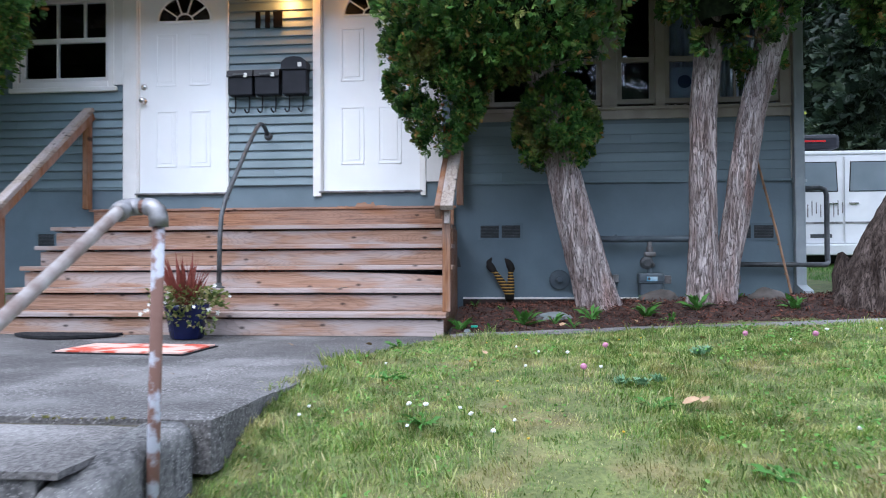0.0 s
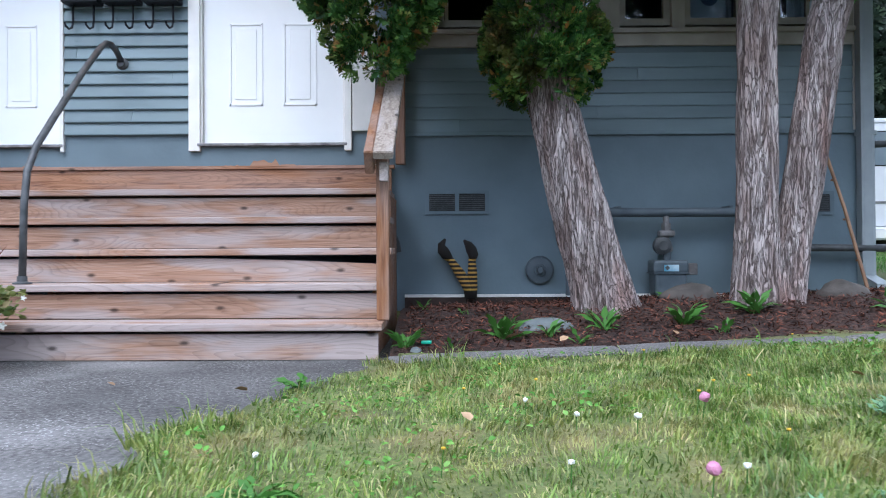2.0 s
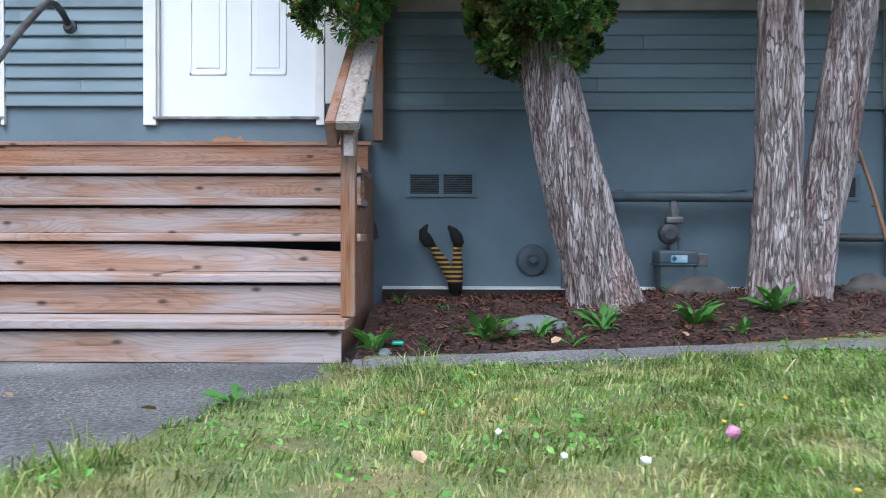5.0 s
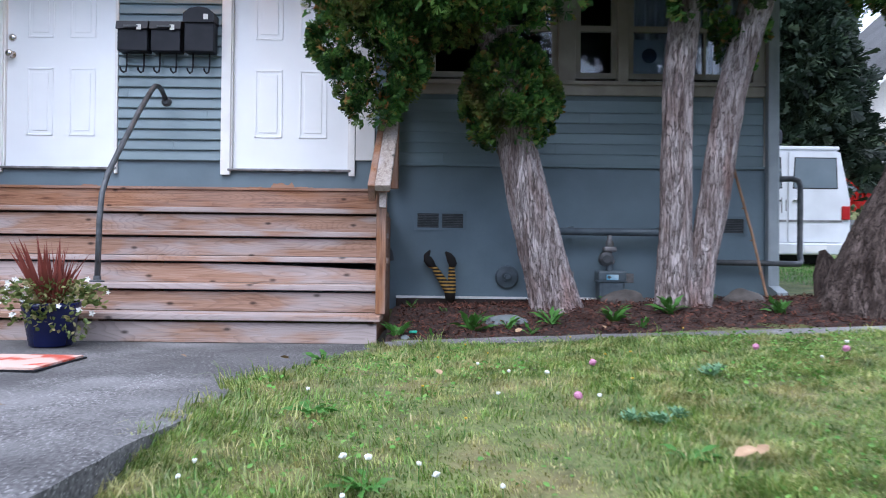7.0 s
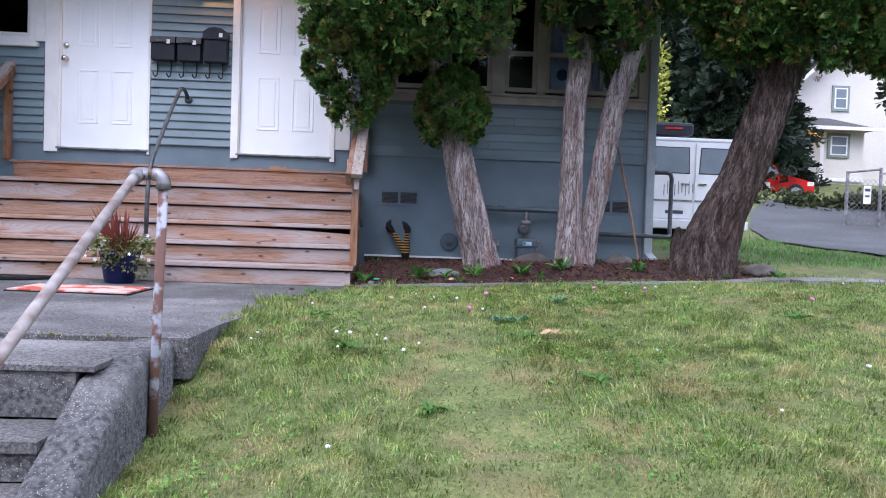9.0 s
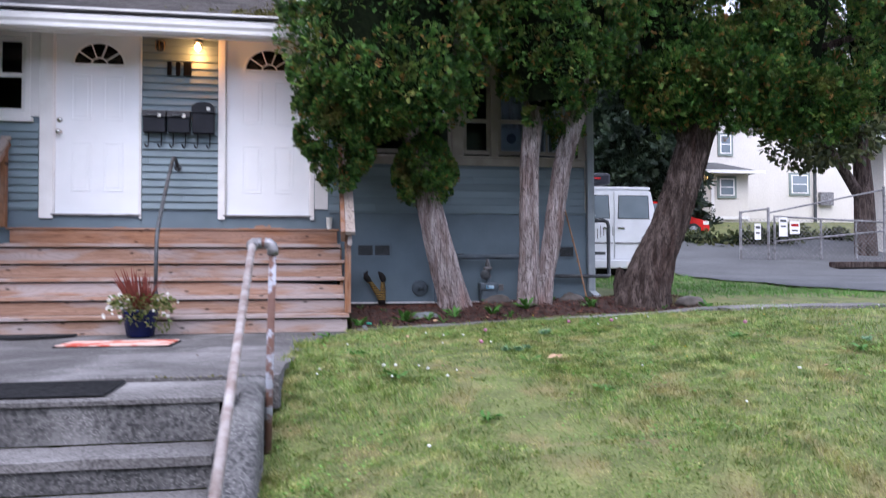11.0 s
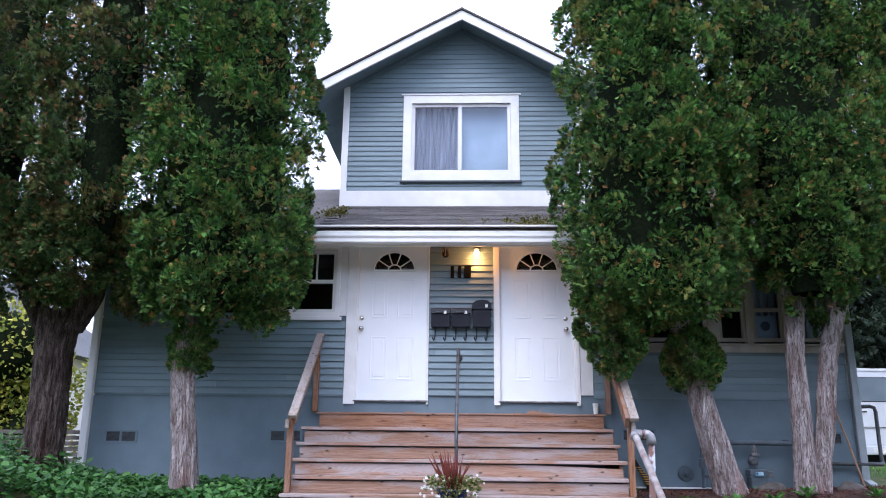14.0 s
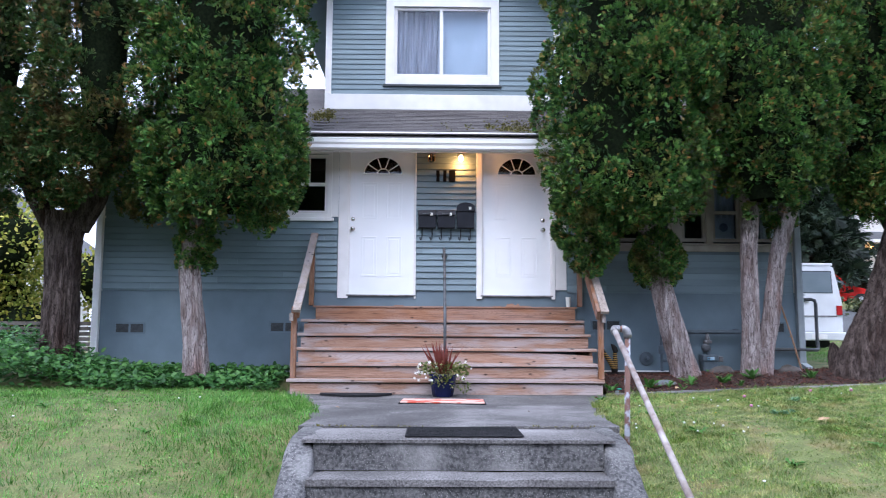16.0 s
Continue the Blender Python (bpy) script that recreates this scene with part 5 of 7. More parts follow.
part("elbow", tube([(post_x - 0.058, py, 0.735), (post_x - 0.082, py, 0.735), (post_x - 0.096, py - 0.008, 0.733), (post_x - 0.103, py - 0.03, 0.724), (post_x - 0.103, py - 0.055, 0.712)], [0.028, 0.028, 0.029, 0.03, 0.03], 12), GALV, pr, smooth=True)
part("sloping_rail", tube([(post_x - 0.103, py - 0.04, 0.724), (post_x - 0.105, -6.65, -0.24)], 0.0195, 12), RAILP, pr, "sloping rail of scuffed pipe", smooth=True)
part("end_post", tube([(post_x - 0.105, -6.63, -0.23), (post_x - 0.105, -6.63, -0.95)], 0.022, 12), RUST, pr, smooth=True)

# ---- fixtures on the wall ----
def mailbox(x0, x1, z0, z1, hood, label):
    b = thing("mailbox", ((x0 + x1) / 2, -0.08, z0), label, "mailbox", group="mailboxes by the doors")
    cx = (x0 + x1) / 2
    part("body", B(x0, x1, -0.13, -0.018, z0 + 0.02, z1 - 0.05, 0.008), BLACKP, b)
    if hood:
        part("lid", slab([(x0 - 0.008, z1 - 0.12), (x1 + 0.008, z1 - 0.12), (x1 + 0.004, z1 - 0.05), (cx + 0.07, z1 - 0.012), (cx, z1), (cx - 0.07, z1 - 0.012), (x0 - 0.004, z1 - 0.05)], -0.15, -0.018), BLACKP, b)
    else:
        part("lid", slab([(-0.018, z1), (-0.135, z1 - 0.03), (-0.15, z1 - 0.09), (-0.14, z1 - 0.095), (-0.018, z1 - 0.06)], x0 - 0.006, x1 + 0.006, axis='x'), BLACKP, b)
        part("slot_lip", B(cx - 0.06, cx + 0.05, -0.158, -0.145, z1 - 0.082, z1 - 0.066, 0.002), DARKIRON, b)
    part("sticker", B(cx + 0.04, cx + 0.075, -0.1535 if hood else -0.152, -0.15, z1 - 0.1, z1 - 0.06), PETAL, b, "small white sticker")
    for hx in (x0 + 0.05, x1 - 0.05):
        part("hook", tube([(hx, -0.06, z0 + 0.03), (hx, -0.06, z0 - 0.08), (hx - 0.004, -0.065, z0 - 0.125), (hx - 0.015, -0.085, z0 - 0.14), (hx - 0.025, -0.11, z0 - 0.125), (hx - 0.028, -0.115, z0 - 0.105)], 0.0075, 6), BLACKP, b)


mailbox(-0.345, -0.11, 2.085, 2.365, False, "black enamel wall mailbox with two newspaper hooks")
mailbox(-0.085, 0.145, 2.085, 2.365, False, "black enamel wall mailbox with a white sticker")
mailbox(0.175, 0.405, 2.085, 2.45, True, "taller black wall mailbox with a peaked lid")
# the house number stands as bars
for x, w in ((-0.085, 0.045), (0.008, 0.045), (0.108, 0.085)):
    tagged(solid("number_bar", B(x - w / 2, x + w / 2, -0.05, -0.03, 2.75, 2.905, 0.004), NUMBERB), "black metal number bar on the clapboards", "number", "house number bars")


def wall_lamp(x, z, lit, label):
    l = thing("porch_light", (x, -0.02, z), label, "lamp")
    part("backplate", lathe([(0.05, -0.018), (0.05, -0.026), (0.03, -0.032)], (x, 0, z + 0.05), 14, 'y'), DARKIRON, l)
    part("arm", tube([(x, -0.03, z + 0.05), (x, -0.07, z + 0.075), (x, -0.1, z + 0.07)], 0.008, 6), DARKIRON, l)
    part("cap", lathe([(0.012, 0.075), (0.045, 0.055), (0.048, 0.048), (0.01, 0.046)], (x, -0.1, z), 14), DARKIRON, l)
    if lit:
        part("bulb", lathe([(0.012, 0.045), (0.03, 0.02), (0.034, -0.005), (0.024, -0.03), (0.004, -0.04)], (x, -0.1, z), 12), lamp_mat("warm_bulb", (1.0, 0.52, 0.16), 16.0), l, "glowing warm bulb", smooth=True)
    else:
        gl = part("globe", lathe([(0.03, 0.045), (0.042, 0.01), (0.042, -0.03), (0.028, -0.055)], (x, -0.1, z), 12), GLASSD, l, "clear unlit glass globe")
        for a in range(4):
            t = a * math.pi / 2
            part("cage_wire", tube([(x + 0.045 * math.cos(t), -0.1 + 0.045 * math.sin(t), z + 0.05), (x + 0.045 * math.cos(t), -0.1 + 0.045 * math.sin(t), z - 0.05)], 0.004, 5), M("brass_wire", (0.35, 0.2, 0.08), rough=0.4, metal=1.0, bump=0), l)


wall_lamp(0.225, 3.06, True, "lit porch lamp glowing warm above the mailboxes")
wall_lamp(-0.175, 3.06, False, "unlit caged porch lamp on the clapboards")
lamp = new("porch_lamp_light", bpy.data.lights.new("porch_lamp_light", 'POINT'))
lamp.location = (0.225, -0.11, 2.985)
lamp.data.energy, lamp.data.color, lamp.data.shadow_soft_size = 3.6, (1.0, 0.42, 0.1), 0.04


def crawl_vent(x0, z0, label, single=False):
    v = thing("crawl_vent", (x0 + 0.18, 0, z0), label, "vent", group="crawl space vents")
    w, h = 0.168, 0.112
    n = 1 if single else 2
    fr = bmesh.new()
    tw = n * w + (n + 1) * 0.026
    B(x0 - 0.026, x0 - 0.026 + tw, -0.012, -0.001, z0 - 0.02, z0, bm=fr)
    B(x0 - 0.026, x0 - 0.026 + tw, -0.012, -0.001, z0 + h, z0 + h + 0.02, bm=fr)
    for k in range(n + 1):
        a = x0 - 0.026 + k * (w + 0.026)
        B(a, a + 0.026, -0.012, -0.001, z0, z0 + h, bm=fr)
    part("frame", fr, SKIRT, v)
    for k in range(n):
        a = x0 + k * (w + 0.026)
        part("mesh_screen", B(a, a + w, -0.004, -0.001, z0, z0 + h), VENT, v)
        for r in range(8):
            part("louvre", B(a, a + w, -0.009, -0.004, z0 + 0.006 + r * 0.0135, z0 + 0.011 + r * 0.0135), DARKIRON, v)
    return v


crawl_vent(2.0, 0.762, "dark louvred double crawl-space vent in the blue skirting")
crawl_vent(4.22, 0.745, "dark louvred double crawl-space vent by the gas pipe")
crawl_vent(-2.3, 0.715, "dark louvred double crawl-space vent beside the steps")
crawl_vent(-4.35, 0.69, "dark louvred double crawl-space vent near the corner")

# flange, boxes, gas pipes and meters
fl = thing("wall_flange", (2.712, 0, 0.29), "round grey bolted flange on the wall", "flange")
part("disc", lathe([(0.092, -0.002), (0.092, -0.02), (0.08, -0.03), (0.04, -0.036), (0.036, -0.042)], (2.712, 0, 0.378), 24, 'y'), METERG, fl)
part("hub", lathe([(0.026, -0.03), (0.026, -0.075), (0.02, -0.085), (0.002, -0.086)], (2.712, 0, 0.378), 8, 'y'), METERG, fl)
for k in range(6):
    t = k * math.pi / 3 + 0.3
    part("bolt", lathe([(0.008, -0.02), (0.008, -0.034), (0.002, -0.035)], (2.712 + 0.078 * math.cos(t), 0, 0.378 + 0.078 * math.sin(t)), 6, 'y'), METERG, fl)
ub = thing("utility_box", (3.21, 0, 0.355), "small grey utility box on the wall", "box")
part("box", B(3.178, 3.237, -0.05, -0.001, 0.353, 0.428, 0.004), METERG, ub)
part("cover", B(3.182, 3.233, -0.056, -0.0505, 0.357, 0.424, 0.002), GALV, ub)
gp = thing("gas_pipe", (3.7, -0.15, 0.7), "grey painted gas manifold pipe along the wall", "pipe")
part("main_pipe", tube([(2.86, -0.15, 0.74), (4.1, -0.15, 0.737), (4.15, -0.15, 0.737)], 0.03, 12), METERG, gp, smooth=True)
part("drop_pipe", tube([(2.88, -0.15, 0.76), (2.88, -0.15, 0.5), (2.88, -0.15, 0.22)], 0.021, 10), METERG, gp)
part("valve", lathe([(0.02, -0.06), (0.04, -0.05), (0.045, 0), (0.04, 0.05), (0.02, 0.06)], (2.88, -0.15, 0.5), 12), METERG, gp)
part("side_pipe", tube([(2.88, -0.15, 0.36), (2.97, -0.15, 0.36), (2.99, -0.15, 0.33), (2.99, -0.15, 0.2)], 0.024, 10), METERG, gp)
part("low_pipe", tube([(4.05, -0.09, 0.515), (4.9, -0.09, 0.508), (5.0, -0.06, 0.508), (5.04, 0.0, 0.53), (5.045, 0.03, 0.6), (5.045, 0.03, 1.12), (5.03, 0.03, 1.17), (4.98, 0.03, 1.185), (4.86, 0.03, 1.18)], 0.023, 10), DARKIRON, gp, "dark pipe rounding the corner", smooth=True)
for x in (3.2, 3.9):
    part("bracket", B(x - 0.012, x + 0.012, -0.15, -0.002, 0.765, 0.78), METERG, gp)


def gas_meter(cx, label):
    m = thing("gas_meter", (cx, -0.2, 0.2), label, "gas meter", group="gas meters")
    y0, y1 = -0.27, -0.11
    part("body", B(cx - 0.1, cx + 0.1, y0, y1, 0.215, 0.37, 0.022), METERG, m, smooth=False)
    part("upper_case", B(cx - 0.108, cx + 0.108, y0 - 0.006, y1 + 0.006, 0.36, 0.44, 0.016), METERG, m)
    part("seam", B(cx - 0.112, cx + 0.112, y0 - 0.01, y1 + 0.01, 0.356, 0.364, 0.002), METERG, m)
    part("label", B(cx - 0.045, cx + 0.045, y0 - 0.0095, y0 - 0.006, 0.372, 0.412), M("blue_white_label", (0.08, 0.36, 0.55), (0.55, 0.7, 0.78), scale=16, rough=0.5, bump=0), m, "blue and white label")
    part("index_box", B(cx + 0.108, cx + 0.165, y0 + 0.01, y1 - 0.04, 0.35, 0.42, 0.006), GALV, m)
    part("inlet", tube([(cx, -0.17, 0.43), (cx, -0.17, 0.5)], 0.026, 10), METERG, m)
    part("union", lathe([(0.03, 0.49), (0.04, 0.5), (0.04, 0.52), (0.03, 0.53)], (cx, -0.165, 0), 8), GALV, m)
    part("regulator", lathe([(0.03, -0.055), (0.055, -0.04), (0.058, 0), (0.04, 0.03), (0.02, 0.05)], (cx - 0.03, -0.16, 0.53), 14, 'y'), DARKIRON, m)
    part("valve", B(cx - 0.05, cx + 0.05, -0.195, -0.125, 0.585, 0.625, 0.012), GALV, m)
    part("riser", tube([(cx, -0.155, 0.52), (cx, -0.152, 0.72)], 0.02, 10), GALV, m)
    part("valve_nut", lathe([(0.03, -0.03), (0.03, 0.03)], (cx, -0.16, 0.64), 6), GALV, m)
    part("label_mark", turned(B(-0.011, 0.011, -0.0003, 0.0003, -0.011, 0.011), pose(cx - 0.026, y0 - 0.0101, 0.393, 0, 45, 0)), DARKIRON, m)
    part("stand", B(cx - 0.05, cx + 0.05, -0.22, -0.15, 0.1, 0.216), METERG, m)
    return m


gas_meter(3.49, "grey gas meter with a blue label before the wall")
gas_meter(4.07, "grey gas meter half hidden behind twin trunks")

# striped joke legs stuck in the bed
def joke_legs():
    bm = bmesh.new()
    tube([(2.262, -0.1, 0.2), (2.255, -0.1, 0.27), (2.2, -0.1, 0.355), (2.155, -0.1, 0.42), (2.125, -0.1, 0.468)], [0.036, 0.04, 0.033, 0.026, 0.02], 12, bm)
    tube([(2.268, -0.1, 0.2), (2.27, -0.1, 0.27), (2.276, -0.1, 0.36), (2.275, -0.1, 0.42), (2.272, -0.1, 0.463)], [0.036, 0.039, 0.032, 0.026, 0.02], 12, bm)
    tube([(2.24, -0.1, 0.22), (2.235, -0.1, 0.12)], 0.006, 6, bm)
    tube([(2.285, -0.1, 0.22), (2.31, -0.1, 0.12)], 0.006, 6, bm)
    for pts, r in (([(2.14, -0.1, 0.445), (2.11, -0.1, 0.478), (2.088, -0.1, 0.51), (2.08, -0.1, 0.545), (2.105, -0.1, 0.582)], [0.02, 0.034, 0.036, 0.024, 0.006]),
                   ([(2.275, -0.1, 0.44), (2.282, -0.1, 0.478), (2.27, -0.1, 0.51), (2.25, -0.1, 0.545), (2.222, -0.1, 0.572)], [0.02, 0.034, 0.036, 0.026, 0.006])):
        tube(pts, r, 12, bm)
    m = bpy.data.materials.new("striped_stocking")
    m.use_nodes = True
    t = m.node_tree
    N, L = t.nodes.new, t.links.new
    co = N("ShaderNodeTexCoord")
    sep = N("ShaderNodeSeparateXYZ")
    L(co.outputs["Object"], sep.inputs[0])
    s1 = N("ShaderNodeMath"); s1.operation = 'MULTIPLY'; s1.inputs[1].default_value = 235.0
    L(sep.outputs["Z"], s1.inputs[0])
    s2 = N("ShaderNodeMath"); s2.operation = 'SINE'
    L(s1.outputs[0], s2.inputs[0])
    s3 = N("ShaderNodeMath"); s3.operation = 'GREATER_THAN'; s3.inputs[1].default_value = 0.15
    L(s2.outputs[0], s3.inputs[0])
    lo = N("ShaderNodeMath"); lo.operation = 'GREATER_THAN'; lo.inputs[1].default_value = 0.125
    L(sep.outputs["Z"], lo.inputs[0])
    hi = N("ShaderNodeMath"); hi.operation = 'LESS_THAN'; hi.inputs[1].default_value = 0.335
    L(sep.outputs["Z"], hi.inputs[0])
    k1 = N("ShaderNodeMath"); k1.operation = 'MULTIPLY'
    L(lo.outputs[0], k1.inputs[0]); L(hi.outputs[0], k1.inputs[1])
    k2 = N("ShaderNodeMath"); k2.operation = 'MULTIPLY'
    L(k1.outputs[0], k2.inputs[0]); L(s3.outputs[0], k2.inputs[1])
    mx = N("ShaderNodeMix"); mx.data_type = 'RGBA'
    mx.inputs[6].default_value = (0.012, 0.01, 0.009, 1)
    mx.inputs[7].default_value = (*STRIPE_Y, 1)
    L(k2.outputs[0], mx.inputs[0])
    L(mx.outputs[2], t.nodes["Principled BSDF"].inputs["Base Color"])
    t.nodes["Principled BSDF"].inputs["Roughness"].default_value = 0.85
    return solid("legs_ornament", bm, m, "upturned black and yellow striped legs ornament in the mulch", "ornament", smooth=True)


joke_legs()
tagged(solid("hanging_tag", slab([(1.77, 0.49), (1.82, 0.5), (1.81, 0.56), (1.795, 0.6), (1.78, 0.56)], -0.03, -0.02), DARKIRON), "small dark tag hanging on the wall by the steps", "tag")
tagged(solid("white_cup", lathe([(0.026, 0), (0.036, 0.13), (0.032, 0.13), (0.022, 0.006)], (1.67, -0.048, 1.059), 14), PETAL), "white cup standing on the brown ledge", "cup")
bb = thing("bamboo_cane", (4.58, -0.5, 0.2), "thin brown bamboo cane leaning on the wall", "cane")
CANE = M("bamboo", (0.2, 0.1, 0.05), (0.3, 0.17, 0.09), rough=0.6)
part("cane", tube([(4.585, -0.5, 0.19), (4.52, -0.32, 0.75), (4.44, -0.04, 1.42)], 0.011, 8), CANE, bb)
for q in (0.2, 0.4, 0.6, 0.8):
    c = Vector((4.585, -0.5, 0.19)).lerp(Vector((4.44, -0.04, 1.42)), q)
    part("node", lathe([(0.014, -0.006), (0.015, 0), (0.014, 0.006)], c, 8), CANE, bb)

# stones
for at, size, s, m_, lab in (((3.5, -0.62, 0.21), (0.165, 0.12, 0.1), 1, STONE, "rough brown-grey stone in the mulch bed"),
                             ((2.62, -1.1, 0.1), (0.165, 0.1, 0.06), 2, STONEB, "flat blue-grey stone in the mulch bed"),
                             ((4.3, -0.72, 0.23), (0.14, 0.12, 0.1), 3, STONE, "rough brown-grey stone beside the twin trunks"),
                             ((5.5, -1.15, 0.23), (0.16, 0.1, 0.07), 5, STONE, "brown stone at the leaning trunk's foot"),
                             ((1.98, -1.42, 0.035), (0.03, 0.025, 0.02), 7, STONEB, "small pale pebble in the bed")):
    tagged(solid("stone", lump(at, size, s), m_, smooth=True), lab, "stone")
tagged(solid("bark_slab", turned(slab([(0, 0), (0.2, 0.02), (0.24, 0.3), (0.12, 0.42), (0.03, 0.25)], -0.03, 0.03), pose(4.82, -0.75, 0.2, -12, 0, 20)), BARKD), "broken slab of bark leaning at the trunk", "bark")
tagged(solid("bottle_cap", B(2.0, 2.05, -1.36, -1.32, 0.06, 0.075, 0.004), M("teal_plastic", (0.02, 0.3, 0.2), rough=0.4)), "teal plastic scrap on the mulch", "litter")

# mats
mt = thing("doormat", (-0.05, -2.45, 0.0), "faded red and white doormat on the concrete", "doormat")
bm = slab([(-0.47, -2.62), (0.37, -2.68), (0.385, -2.22), (-0.45, -2.2)], 0.006, 0.018, axis='z')
part("top_sheet", bm, MATRED, mt)
part("border", slab([(-0.485, -2.635), (0.385, -2.695), (0.4, -2.21), (-0.465, -2.19)], 0.001, 0.0085, axis='z'), RUBBER, mt, "black rubber edge")
rm = thing("rubber_mat", (0.06, -4.75, -0.012), "dark ribbed rubber mat on the concrete landing", "mat")
part("sheet", B(-0.34, 0.48, -5.04, -4.57, -0.012, -0.001, 0.003), RUBBER, rm)
for k in range(14):
    part("rib", B(-0.33, 0.47, -5.025 + k * 0.033, -5.01 + k * 0.033, -0.001, 0.003), RUBBER, rm)
bm = slab([(-1.4 + 0.8 * k / 14, -1.66 - 0.2 * math.sin(math.pi * k / 14)) for k in range(15)] + [(-0.6, -1.56), (-1.4, -1.56)], 0.008, 0.028, axis='z')
tagged(solid("half_round_mat", bm, RUBBER), "black half-round rubber mat before the bottom step", "mat")

# ---- potted plant ----
pp = thing("potted_plant", (-0.03, -1.78, 0), "cobalt pot with red spiky leaves and trailing white flowers", "potted plant")
PX, PY = -0.03, -1.72
part("pot", lathe([(0.105, 0.0), (0.115, 0.01), (0.15, 0.2), (0.158, 0.225), (0.158, 0.25), (0.145, 0.252), (0.138, 0.22), (0.02, 0.215)], (PX, PY, 0.002), 28), POT, pp, smooth=True)
part("soil", lathe([(0.137, 0.2), (0.137, 0.226), (0.001, 0.232)], (PX, PY, 0.002), 20), MULCH, pp)
rg = np.random.default_rng(12)
n = 70
ang = rg.uniform(0, 6.283, n)
tilt = rg.uniform(0.05, 0.75, n) ** 1.2
tip = np.stack([np.cos(ang) * np.sin(tilt), np.sin(ang) * np.sin(tilt), np.cos(tilt)], 1)
for k in range(n):
    fan_mesh("spike_leaf", np.array([[PX + 0.03 * math.cos(ang[k]), PY + 0.03 * math.sin(ang[k]), 0.22]]), tip[k:k + 1], rg.uniform(0.22, 0.44, 1), SPIKE, pp,
             template=[(0, -0.022, 0), (0.5, -0.032, 0.02), (1, 0, -0.05), (0.5, 0.032, 0.02), (0, 0.022, 0)], tri=[(0, 1, 4), (1, 3, 4), (1, 2, 3)], rng=rg)
n = 520
ang = rg.uniform(0, 6.283, n)
rr = rg.uniform(0.05, 0.24, n)
pos = np.stack([PX + 1.15 * rr * np.cos(ang), PY + rr * np.sin(ang), 0.24 + 0.14 * rg.random(n) - 0.25 * np.clip(rr - 0.13, 0, 1)], 1)
fan_mesh("trailing_foliage", pos, np.stack([np.cos(ang), np.sin(ang), rg.normal(0.2, 0.4, n)], 1), rg.uniform(0.02, 0.05, n), TRAIL, pp, template=OVAL, tri=OVAL_F, rng=rg)
n = 160
k = rg.integers(0, 6, n)
u = rg.random(n)
ox = np.array([-0.12, -0.03, 0.05, 0.1, 0.16, 0.2])[k]
pos = np.stack([PX + ox + 0.05 * np.sin(5 * u + k) + 0.05 * u, np.full(n, PY) - 0.15 - 0.03 * u, 0.26 - 0.2 * u * (0.6 + 0.1 * k)], 1)
fan_mesh("trailing_stem", pos, rg.normal(size=(n, 3)), rg.uniform(0.02, 0.04, n), TRAIL, pp, template=OVAL, tri=OVAL_F, rng=rg)
for k in range(34):
    a, r = rg.uniform(0, 6.283), rg.uniform(0.13, 0.3)
    c = np.array((PX + 1.15 * r * math.cos(a), PY + 0.8 * r * math.sin(a) - 0.03, 0.2 + rg.uniform(-0.02, 0.2)))
    t5 = np.arange(5) * 1.2566
    fan_mesh("flower", np.repeat(c[None], 5, 0), np.stack([np.cos(t5), 0.5 + 0 * t5, np.sin(t5)], 1) * [1, -0.5, 1], np.full(5, rg.uniform(0.014, 0.024)), PETAL, pp, template=OVAL, tri=OVAL_F, rng=rg, roll=np.array([0, -1.0, 0.3]))


# ---- trees ----
def trunk_mesh(path, radii, seed, seg=48, flare=0.0):
    """A fluted, furrowed trunk along a path."""
    bm = bmesh.new()
    P = [Vector(p) for p in path]
    fine, rad = [], []
    n = 90
    for k in range(n + 1):
        s = k / n * (len(P) - 1)
        i = min(int(s), len(P) - 2)
        f = s - i
        fine.append(P[i].lerp(P[i + 1], f))
        rad.append(radii[i] + (radii[i + 1] - radii[i]) * f)
    for _ in range(2):
        fine = [fine[0]] + [(fine[i - 1] + fine[i] * 2 + fine[i + 1]) / 4 for i in range(1, n)] + [fine[-1]]
    rings = []
    for k, (p, r) in enumerate(zip(fine, rad)):
        ring = []
        h = (p.z - fine[0].z)
        for j in range(seg * 2):
            a = math.pi * j / seg
            ca, sa = math.cos(a), math.sin(a)
            d = 1 + 0.09 * noise.noise(Vector((ca * 1.6 + seed, sa * 1.6, h * 0.9)))
            d += 0.06 * noise.noise(Vector((ca * 5 + seed, sa * 5, h * 1.6)))
            d += 0.05 - 0.16 * abs(noise.noise(Vector((ca * r * 26 + seed, sa * r * 26, h * 2.6))))
            d += 0.03 - 0.09 * abs(noise.noise(Vector((ca * r * 60 + seed, sa * r * 60, h * 5.0))))
            d += flare * math.exp(-h / 0.16) * (1 + 0.5 * math.sin(a * 5 + seed))
            ring.append(bm.verts.new(p + Vector((ca * r * d, sa * r * d, 0))))
        rings.append(ring)
    m = seg * 2
    for a, b in zip(rings, rings[1:]):
        for j in range(m):
            bm.faces.new((a[j], a[(j + 1) % m], b[(j + 1) % m], b[j]))
    bm.faces.new(rings[-1])
    return bm


